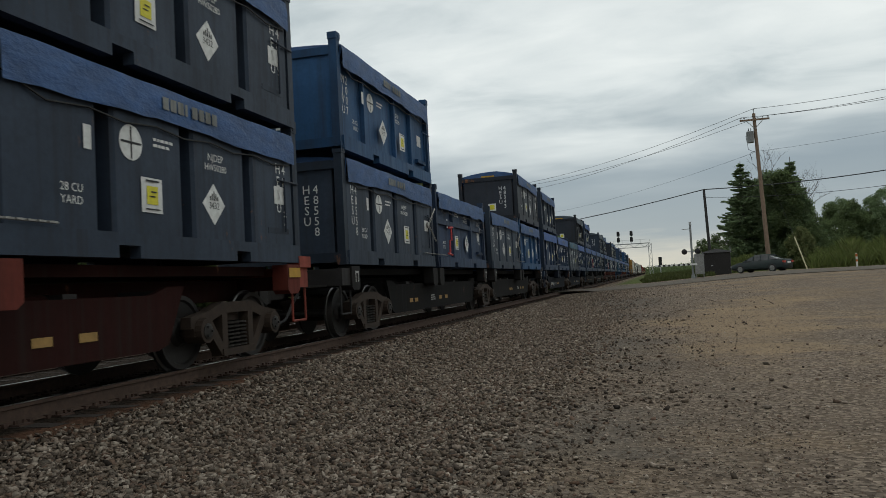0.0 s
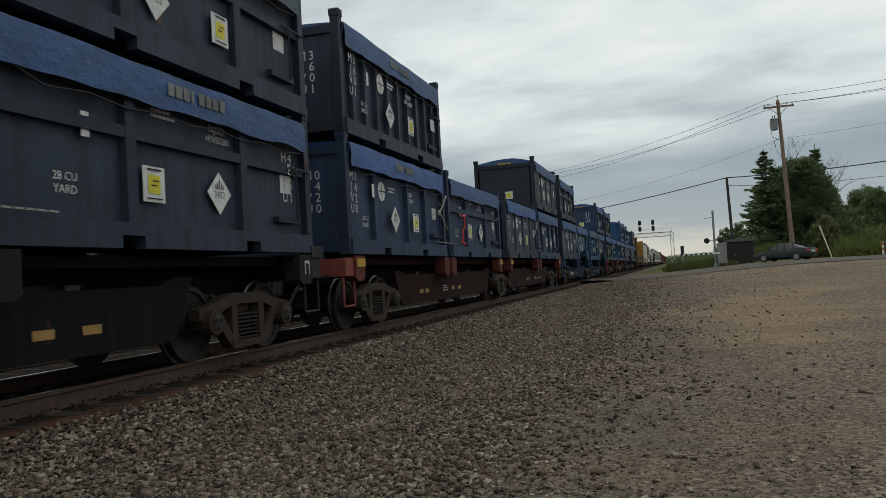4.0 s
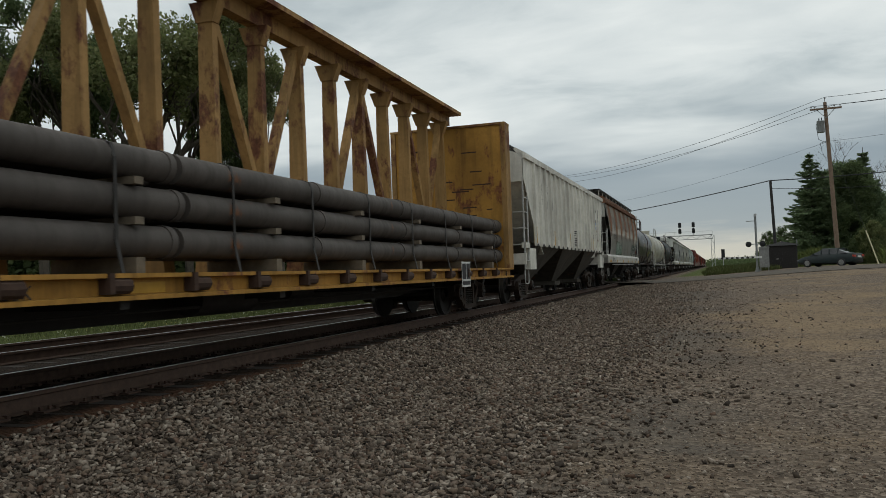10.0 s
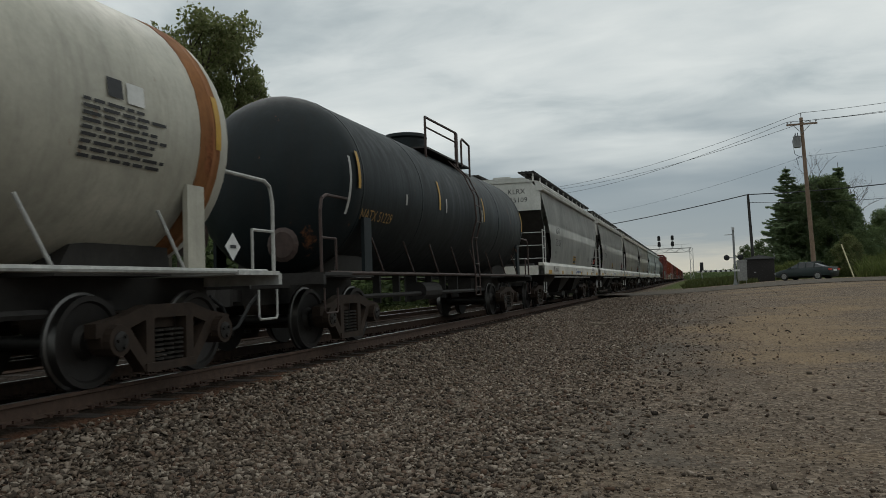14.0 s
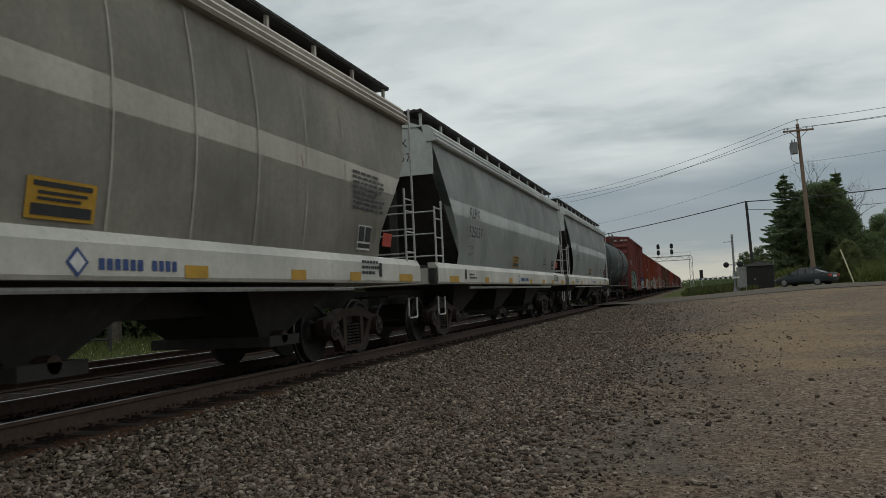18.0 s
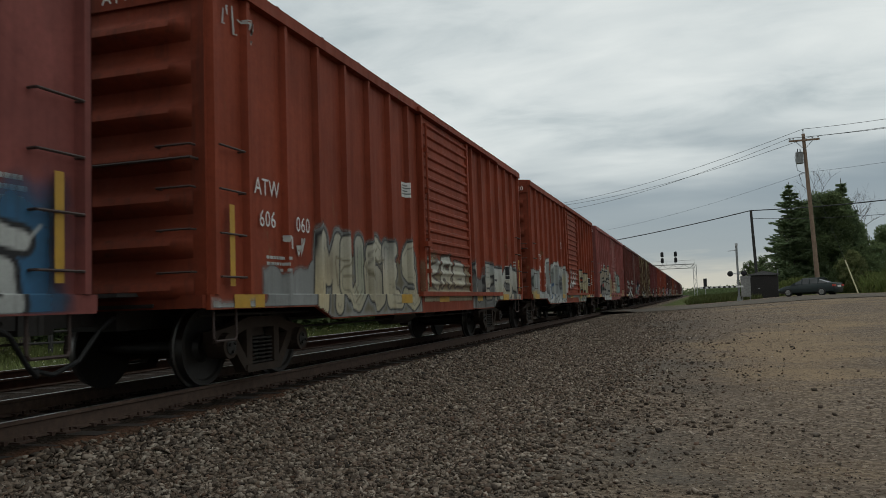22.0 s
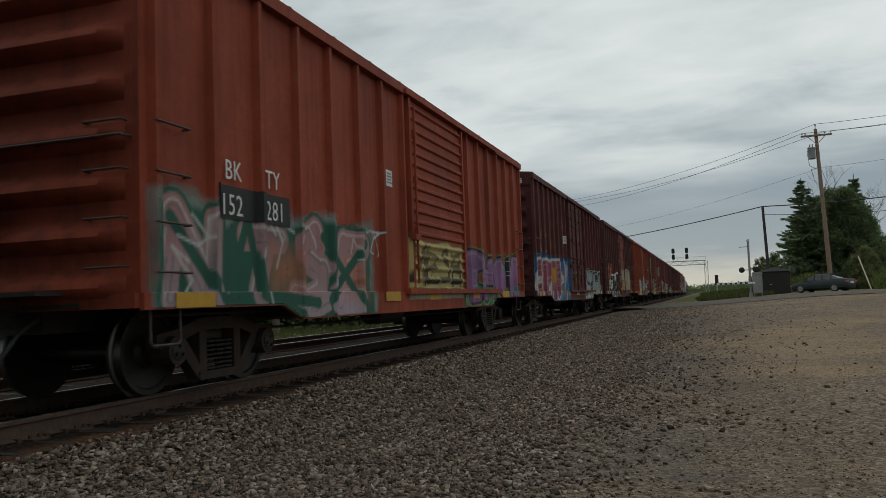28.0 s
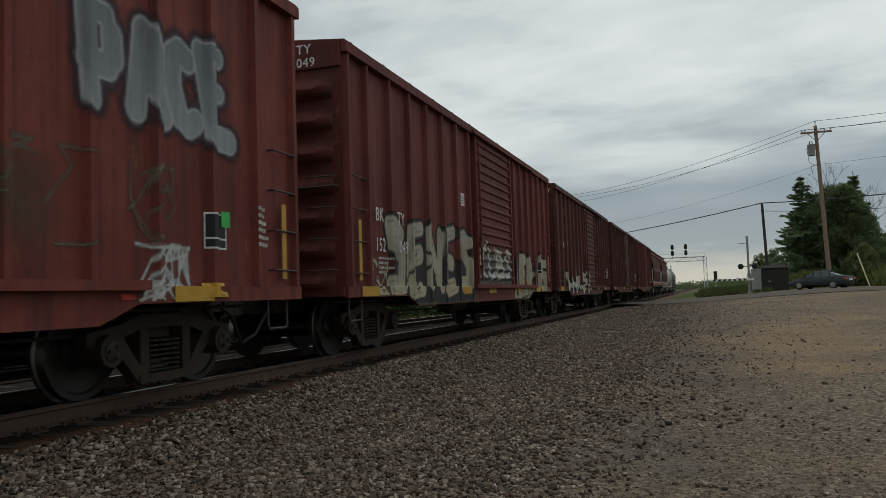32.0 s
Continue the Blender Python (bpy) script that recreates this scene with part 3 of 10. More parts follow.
def underframe(car, half, z=0.98, deep=0.70):
    bm = bmesh.new()
    box(bm, -0.33, 0.33, -half + 0.1, half - 0.1, deep, z)
    part("centre_sill", bm, M["steel_dark"], car)
    for k in range(7):
        y = -half + 3.2 + k * (2 * half - 6.4) / 6
        bm = bmesh.new()
        box(bm, -1.45, 1.45, y - 0.06, y + 0.06, z - 0.22, z)
        part("crossbearer", bm, M["steel_dark"], car)
    bm = bmesh.new()
    bar(bm, (0.75, -0.9, 0.72), (0.75, 0.25, 0.72), 0.21, 14)
    box(bm, 0.70, 0.80, -0.7, 0.0, 0.80, z)
    part("air_reservoir", bm, M["steel_dark"], car, "", True)
    bm = bmesh.new()
    bar(bm, (0.70, 1.3, 0.74), (0.70, 1.95, 0.74), 0.14, 12)
    pipe_run(bm, [(0.7, 1.95, 0.74), (0.7, 3.2, 0.70), (0.1, half - 3.2, 0.62)], 0.02)
    pipe_run(bm, [(0.9, -half + 3.0, 0.62), (0.9, half - 3.0, 0.62)], 0.018)
    pipe_run(bm, [(1.1, -half + 0.5, 0.84), (1.1, half - 0.5, 0.84)], 0.02)
    part("brake_rigging", bm, M["steel_dark"], car)


# ---- boxcars ----
def stencil(car, y, z, w, h, skin, cuts, mat="white", rows=4):
    """A block of small stencilled lines, too small to read."""
    boxes = []
    rng = random.Random(int((y * 13 + z * 7) * 100))
    for r in range(rows):
        z0 = h * (1 - (r + 0.75) / rows)
        x = -w / 2
        end = w / 2 - rng.random() * w * 0.35
        while x < end:
            ww = w * rng.uniform(0.06, 0.2)
            boxes.append((x, min(x + ww, w / 2), z0, z0 + h / rows * 0.5))
            x += ww + w * 0.03
    return on_side("stencil", rects(*boxes), M[mat], car, y, z, skin, cuts)


def box_skin(posts, face=1.54, proud=0.06, d0=0.0, d1=0.0):
    """The side's section along the car: flat sheets with hat-shaped posts."""
    def skin(y, z):
        if d0 - 0.02 < y < d1 + 0.02 and z > 1.1:
            return 1.645
        best = 0.06 if z < 1.065 else 0.0
        for p in posts:
            d = abs(y - p)
            if d < 0.06:
                best = max(best, proud * min(1.0, (0.06 - d) / 0.025))
        return face + best
    cuts = sorted(p + d for p in posts for d in (-0.06, -0.035, 0.035, 0.06))
    cuts = sorted(cuts + [d0 - 0.03, d0, d1, d1 + 0.03]) if d1 > d0 else cuts
    return skin, cuts


def corrugated_end(y, out, half, z0, z1, ribs, mat, name):
    """A pressed end: rounded ribs across a sheet, tapering out towards the corners."""
    bm = bmesh.new()
    cols = [-half, -half + 0.16, -half + 0.34, 0, half - 0.34, half - 0.16, half]
    amp = [0, 0, 1, 1, 1, 0, 0]
    per = 7
    n = ribs * per
    grid = []
    for r in range(n + 1):
        z = z0 + (z1 - z0) * r / n
        ph = (r % per) / per
        d = 0.16 * max(0.0, math.sin(math.pi * min(1.0, ph / 0.62))) if ph < 0.62 else 0.0
        grid.append([bm.verts.new((x, y + out * d * a, z)) for x, a in zip(cols, amp)])
    for a, b in zip(grid, grid[1:]):
        for i in range(len(cols) - 1):
            bm.faces.new((a[i], a[i + 1], b[i + 1], b[i]))
    me = mesh_of(name, bm, mat, True)
    return me


def ribbon(bm, pts, width, lift, rng, flare=0.25):
    """One broad sprayed stroke along a bent line, its width swelling and shrinking."""
    prev = None
    for i, p in enumerate(pts):
        a = Vector(pts[max(0, i - 1)])
        b = Vector(pts[min(len(pts) - 1, i + 1)])
        d = (b - a).normalized()
        n = Vector((-d.y, d.x))
        w = width * 0.5 * (1 + rng.uniform(-flare, flare))
        q = Vector(p) + d * (w * 0.5 if i == len(pts) - 1 else (-w * 0.5 if i == 0 else 0))
        k = 1.0 + (0.25 if 0 < i < len(pts) - 1 else 0.0)
        now = (bm.verts.new((q.x + n.x * w * k, q.y + n.y * w * k, lift)), bm.verts.new((q.x - n.x * w * k, q.y - n.y * w * k, lift)))
        if prev:
            bm.faces.new((prev[0], prev[1], now[1], now[0]))
        prev = now


# letter skeletons on a keypad seven wide and ten high: two digits a point, a space between strokes
SKELETON = {"A": "003960 1353", "B": "0009 0949574505 0555625000", "C": "58391805113051", "D": "00093966633000", "E": "59090050 0545", "F": "590900 0545", "G": "583918051130515444", "H": "0009 5059 0555", "I": "2029", "K": "0009 590450", "L": "090050", "M": "0009346960", "N": "00095059", "O": "39060330636639", "P": "00094957554404", "R": "00094957554404 2450", "S": "5839181654513001", "T": "0969 3930", "U": "090220406269", "V": "093069", "W": "0910345069", "X": "0069 0960", "Y": "093569 3530", "Z": "09690060"}


def lattice(y, z, scale, seed):
    """Smooth noise from 0 to 1 over the side of a car."""
    g = np.random.default_rng(int(seed)).random((96, 96))
    a, b = y * scale + 20.0, z * scale + 20.0
    i, j = np.floor(a).astype(int), np.floor(b).astype(int)
    u, v = a - i, b - j
    u, v = u * u * (3 - 2 * u), v * v * (3 - 2 * v)
    i0, i1, j0, j1 = i % 96, (i + 1) % 96, j % 96, (j + 1) % 96
    return (g[i0, j0] * (1 - u) + g[i1, j0] * u) * (1 - v) + (g[i0, j1] * (1 - u) + g[i1, j1] * u) * v


def rough_noise(y, z, scale, seed):
    return 0.55 * lattice(y, z, scale, seed) + 0.3 * lattice(y, z, scale * 2.3, seed + 1) + 0.15 * lattice(y, z, scale * 5.1, seed + 2)


def seg_dist(y, z, p, q):
    dy, dz = q[0] - p[0], q[1] - p[1]
    t = np.clip(((y - p[0]) * dy + (z - p[1]) * dz) / (dy * dy + dz * dz + 1e-9), 0, 1)
    return np.hypot(y - p[0] - t * dy, z - p[1] - t * dz)


def fade(d, soft):
    return np.clip(0.5 - d / soft, 0, 1)


class Canvas:
    """Spray paint laid over part of a car's side: a colour and a cover for every point of a fine net."""

    def __init__(self, y, z, seed):
        self.y, self.z, self.seed = y, z, seed
        self.col = np.zeros(y.shape + (3,))
        self.cover = np.zeros(y.shape)
        self.rng = random.Random(seed)

    def lay(self, m, col):
        col = np.asarray(col, float)
        whole = m + self.cover * (1 - m)
        keep = (self.cover * (1 - m))[..., None]
        self.col = np.where(whole[..., None] > 1e-4, (self.col * keep + col * m[..., None]) / np.maximum(whole, 1e-4)[..., None], self.col)
        self.cover = whole

    def mist(self, y0, y1, z0, z1, col, ragged=0.2, soft=0.18, strength=1.0):
        """A patch with a ragged top and misty edges."""
        self.seed += 3
        top = z1 + ragged * (2 * rough_noise(self.y, self.z * 0.3, 1.6, self.seed) - 1)
        d = np.maximum(np.maximum(y0 - self.y, self.y - y1), np.maximum(z0 - self.z, self.z - top))
        d = d + 0.6 * soft * (rough_noise(self.y, self.z, 5.0, self.seed + 1) - 0.5)
        tone = 0.75 + 0.5 * rough_noise(self.y, self.z, 2.0, self.seed + 2)
        self.lay(fade(d, soft) * strength, np.asarray(col)[None, None, :] * tone[..., None])

    def blobs(self, y0, y1, z0, z1, n, r, col, edge=None):
        for _ in range(n):
            a, b, k = self.rng.uniform(y0, y1), self.rng.uniform(z0, z1), r * self.rng.uniform(0.5, 1.2)
            d = np.hypot(self.y - a, (self.z - b) * 0.9) - k
            if edge is not None:
                self.lay(fade(d - 0.035, 0.03), edge)
            self.lay(fade(d, 0.04), col)

    def stain(self, y0, z0, ry, rz, col, core):
        """A blotch of rust bleeding through the paint, darkest in its middle."""
        self.seed += 5
        n = rough_noise(self.y, self.z, 2.2, self.seed) - 0.5
        streaks = rough_noise(self.y * 5, self.z * 0.5, 1.3, self.seed + 2) - 0.5
        d = np.hypot((self.y - y0) / (ry * (0.8 + 0.25 * np.clip(self.z - z0, -1, 1))), (self.z - z0) / rz) - 1 + 0.7 * n + 0.35 * streaks
        self.lay(fade(d, 0.75) * 0.9, col)
        self.lay(fade(d + 0.45 + 0.8 * n, 0.6) * 0.8, core)

    def scribble(self, y0, y1, z0, z1, n, r, col):
        """Thin bent lines inside a patch."""
        for _ in range(n):
            p = (self.rng.uniform(y0, y1), self.rng.uniform(z0, z1))
            for _ in range(3):
                q = (min(y1, max(y0, p[0] + self.rng.uniform(-0.35, 0.35))), min(z1, max(z0, p[1] + self.rng.uniform(-0.4, 0.4))))
                self.lay(fade(seg_dist(self.y, self.z, p, q) - r, 0.03), col)
                p = q

    def word(self, text, y0, y1, z0, z1, bold, fill, fill2, line, rim=0.045, halo=None, wide=0.1, slant=0.0, wild=0.3, drop=0.0, shine=None, drips=0):
        """Fat letters with an outline, a cast edge and a halo; the fill runs from one colour to another up the side."""
        n = len(text)
        pitch = (y1 - y0) / n
        fields, tips = [], []
        for k, ch in enumerate(text):
            low, top = z0 + bold * 0.5 + self.rng.uniform(0, 0.10), z1 - bold * 0.5 - self.rng.uniform(0, 0.18) - drop * k / max(1, n - 1)
            low -= drop * k / max(1, n - 1)
            lean = slant + self.rng.uniform(-0.10, 0.10)
            room = max(0.2, pitch - bold * 0.95)
            d = np.full(self.y.shape, 9.0)
            for line_ in SKELETON[ch].split():
                pts = []
                for i in range(0, len(line_), 2):
                    a = int(line_[i]) + self.rng.uniform(-wild, wild)
                    b = int(line_[i + 1]) + self.rng.uniform(-wild, wild)
                    pts.append((y0 + k * pitch + bold * 0.42 + room * a / 6 + lean * (b / 9 - 0.5), low + (top - low) * b / 9))
                for p, q in zip(pts, pts[1:]):
                    swell = bold * 0.5 * self.rng.uniform(0.75, 1.15)
                    d = np.minimum(d, seg_dist(self.y, self.z, p, q) - swell)
                tips.append(pts[-1])
            fields.append(d)
        every = np.min(fields, axis=0)
        if halo is not None:
            ragged = 0.10 * (rough_noise(self.y, self.z, 3.0, self.seed + 7) - 0.5)
            self.lay(fade(every - wide + ragged, 0.09), halo)
        mix = np.clip((self.z - z0) / (z1 - z0) + 0.7 * (rough_noise(self.y, self.z, 1.7, self.seed + 9) - 0.5), 0, 1)[..., None]
        body = np.asarray(fill)[None, None, :] * (1 - mix) + np.asarray(fill2)[None, None, :] * mix
        for d in fields:
            self.lay(fade(d - rim * 1.3, 0.02), line)
            self.lay(fade(d, 0.02), body)
            if bold > 0.22:
                for _ in range(5):
                    a, b = self.rng.uniform(y0, y1), self.rng.uniform(z0, z1)
                    k = np.exp(-(((self.y - a) / 0.35) ** 2 + ((self.z - b) / 0.3) ** 2)) * fade(d, 0.02)
                    tone = self.rng.choice((0.55, 0.75, 1.3))
                    tint = np.array([self.rng.uniform(0.85, 1.12), 1.0, self.rng.uniform(0.85, 1.15)])
                    self.col = self.col * (1 + k[..., None] * (tone * tint - 1) * 0.8)
                vein = rough_noise(self.y, self.z, 2.6, self.seed + 13)
                self.lay(fade(np.abs(d + bold * 0.27) - 0.006, 0.03) * np.clip((vein - 0.47) * 12, 0, 0.85), line)
            if shine is not None:
                g = np.gradient(d, axis=1)
                self.lay(fade(np.abs(d + bold * 0.16) - 0.012, 0.026) * (g > 0), shine)
        for _ in range(drips):
            a, b = self.rng.choice(tips)
            a += self.rng.uniform(-0.25, 0.25)
            self.lay(fade(seg_dist(self.y, self.z, (a, b + 0.1), (a, b - self.rng.uniform(0.15, 0.55))) - 0.008, 0.03), line)


def spray_material():
    m, nd, ln, bs = node_kit("spray_paint")
    at = nd.new("ShaderNodeAttribute")
    at.attribute_name = "spray"
    tc = nd.new("ShaderNodeTexCoord")
    fine = noise_tex(nd, ln, tc.outputs["Object"], 26, 5, 0.7)
    worn = noise_tex(nd, ln, tc.outputs["Object"], 3.2, 7, 0.72)
    streak = noise_tex(nd, ln, tc.outputs["Object"], 1.0, 6, 0.65, stretch=(5, 8, 0.4))
    c = mixc(nd, ln, span(nd, ln, fine, 0.35, 0.75, 0, 0.18), at.outputs["Color"], (0.05, 0.042, 0.036))
    c = mixc(nd, ln, span(nd, ln, streak, 0.5, 0.8, 0, 0.42), c, (0.045, 0.036, 0.03))
    ln.new(c, bs.inputs["Base Color"])
    bs.inputs["Roughness"].default_value, bs.inputs["Specular IOR Level"].default_value = 0.62, 0.15
    bump(nd, ln, bs, fine, 0.15, 0.01)
    clear, mx = nd.new("ShaderNodeBsdfTransparent"), nd.new("ShaderNodeMixShader")
    ln.new(mth(nd, ln, "MULTIPLY", at.outputs["Alpha"], span(nd, ln, worn, 0.26, 0.40, 0.55, 1.0)), mx.inputs[0])
    ln.new(clear.outputs[0], mx.inputs[1])
    ln.new(bs.outputs[0], mx.inputs[2])
    ln.new(mx.outputs[0], nd["Material Output"].inputs["Surface"])
    return m


M["spray"] = spray_material()


def mural(car, h, skin, cuts, door, y0, y1, z0, z1, seed, ops, net=0.024, name="sprayed_lettering", bulge=False):
    """Paint ops over y0..y1 (from the car's front end) and z0..z1, on a net that follows posts, sill and door beads."""
    ys = np.arange(y0 - h, y1 - h + net, net)
    ys = np.unique(np.round(np.concatenate([ys, [c for c in cuts if y0 - h < c < y1 - h]]), 4))
    low = 0.90 if y0 > 5.5 and y1 < 10 else 0.74
    zs = np.arange(max(z0, low), z1 + net, net)
    zs = np.unique(np.round(np.concatenate([zs, [z for z in (1.063, 1.067, 1.098, 1.102) if z0 < z < z1]]), 4))
    gy, gz = np.meshgrid(ys, zs, indexing="ij")
    cv = Canvas(gy + h, gz, seed)
    for kind, args, extra in ops:
        {"mist": cv.mist, "word": cv.word, "blobs": cv.blobs, "scribble": cv.scribble, "stain": cv.stain}[kind](*args, **extra)
    if not bulge:
        n = 4.9 if h < 8.5 else 6.0
        edge = 0.725 + 0.18 * np.clip(np.maximum((-n - gy) / 0.5, (gy - n + 0.6) / 0.5), 0, 1)
        cv.cover = np.where(gz < edge + 0.004, 0, cv.cover)
    d0, d1, step, bead = door or (0, 0, 1, 1)
    gx = np.empty_like(gy)
    for i, y in enumerate(ys):
        near = [skin(y, z) for z in (0.9, 1.08, 2.0)]
        for j, z in enumerate(zs):
            x = skin(y, z) if bulge else (near[0] if z < 1.065 else (near[1] if z < 1.1 else near[2]))
            if z > 1.12 and d0 + 0.085 < y < d1 - 0.085:
                ph = (z - 1.12) % step - (step - bead)
                x = 1.60 + 0.04 * min(1.0, max(0.0, min(ph, bead - ph) / (bead * 0.28)))
            gx[i, j] = x + 0.008
    use = cv.cover > 0.03
    cell = use[:-1, :-1] | use[1:, :-1] | use[:-1, 1:] | use[1:, 1:]
    nz = len(zs)
    ii, jj = np.nonzero(cell)
    quads = np.stack([ii * nz + jj, (ii + 1) * nz + jj, (ii + 1) * nz + jj + 1, ii * nz + jj + 1], 1)
    picked, back = np.unique(quads, return_inverse=True)
    quads = back.reshape(-1, 4)
    me = bpy.data.meshes.new(name)
    co = np.stack([gx.ravel(), gy.ravel(), gz.ravel()], 1)[picked]
    me.vertices.add(len(co))
    me.vertices.foreach_set("co", co.reshape(-1))
    me.loops.add(quads.size)
    me.loops.foreach_set("vertex_index", quads.reshape(-1))
    me.polygons.add(len(quads))
    me.polygons.foreach_set("loop_start", np.arange(0, quads.size, 4))
    me.polygons.foreach_set("loop_total", np.full(len(quads), 4))
    me.update(calc_edges=True)
    rgba = np.concatenate([cv.col.reshape(-1, 3), cv.cover.reshape(-1, 1)], 1)[picked]
    at = me.attributes.new("spray", "FLOAT_COLOR", "POINT")
    at.data.foreach_set("color", rgba.astype(np.float32).reshape(-1))
    me.materials.append(M["spray"])
    return part(name, me, None, car)


# spray colours
INK, CHALK, BONE, ASH, PEWTER, SMOKE = (0.022, 0.022, 0.024), (0.42, 0.43, 0.41), (0.37, 0.33, 0.23), (0.27, 0.28, 0.27), (0.20, 0.205, 0.20), (0.11, 0.11, 0.105)
PINE, MINT, SKY, SEA, ROSE_S, CORAL, LILAC, WINE, OCHRE, TAN_S = (0.02, 0.085, 0.06), (0.21, 0.31, 0.26), (0.06, 0.19, 0.36), (0.015, 0.05, 0.085), (0.30, 0.17, 0.18), (0.38, 0.13, 0.075), (0.20, 0.13, 0.22), (0.19, 0.045, 0.075), (0.36, 0.26, 0.09), (0.30, 0.215, 0.13)


def op(name, *args, **extra):
    return name, args, extra


def scrawl(car, y, z, w, hgt, skin, cuts, mat, seed, r=0.016):
    """A quick hand-drawn flourish of thin loops."""
    rng = random.Random(seed)
    bm = bmesh.new()
    n = max(3, int(w / 0.13))
    for k in range(n):
        x0 = y - w / 2 + w * k / n
        pts = [(x0 + rng.uniform(-0.06, 0.16), z + hgt * rng.random()) for _ in range(rng.choice((3, 4, 5)))]
        ribbon(bm, pts, r * 2, k * 0.0004, rng, 0.4)
    on_side("chalk_scrawl", bm, M[mat], car, 0, 0, skin, cuts, "", 0.024)


def painted_cap(car, y, skin, cuts):
    """A sprayed red dome over a pale plain shield and a red foot."""
    def blob(name, pts, key, lift):
        bm = bmesh.new()
        bm.faces.new([bm.verts.new((a, b, 0)) for a, b in pts])
        on_side(name, bm, M[key], car, y, 0, skin, cuts, "", lift)
    dome = [(0.40 * math.cos(t * math.pi / 10), 1.80 + 0.66 * math.sin(t * math.pi / 10) ** 0.8) for t in range(11)]
    blob("sprayed_outline", [(-0.46, 0.98), (0.50, 0.98), (0.52, 1.22), (0.50, 1.84), (-0.46, 1.84), (-0.48, 1.3)], "spray_mint", 0.026)
    blob("sprayed_fill", [(-0.40, 1.42), (-0.10, 1.06), (0.06, 1.06), (0.34, 1.36), (0.40, 1.80), (-0.42, 1.80)], "spray_cream", 0.030)
    blob("sprayed_fill", [(p * 1.02, q) for p, q in dome], "spray_red", 0.033)
    blob("sprayed_outline", [(-0.46, 1.70), (0.50, 1.66), (0.54, 1.76), (0.44, 1.88), (-0.42, 1.90)], "spray_red", 0.038)
    blob("sprayed_outline", [(-0.42, 1.86), (0.44, 1.84), (0.44, 1.875), (-0.42, 1.895)], "spray_black", 0.041)
    blob("sprayed_outline", [(-0.46, 1.675), (0.50, 1.635), (0.50, 1.66), (-0.46, 1.70)], "spray_black", 0.041)
    blob("sprayed_outline", [(-0.42, 1.42), (-0.12, 1.03), (-0.08, 1.06), (-0.39, 1.44)], "spray_black", 0.041)
    blob("sprayed_outline", [(0.08, 1.03), (0.37, 1.36), (0.34, 1.38), (0.05, 1.06)], "spray_black", 0.041)
    blob("sprayed_fill", [(-0.52, 0.93), (0.72, 0.93), (0.5, 1.04), (0.1, 1.13), (-0.2, 1.13)], "spray_red", 0.033)


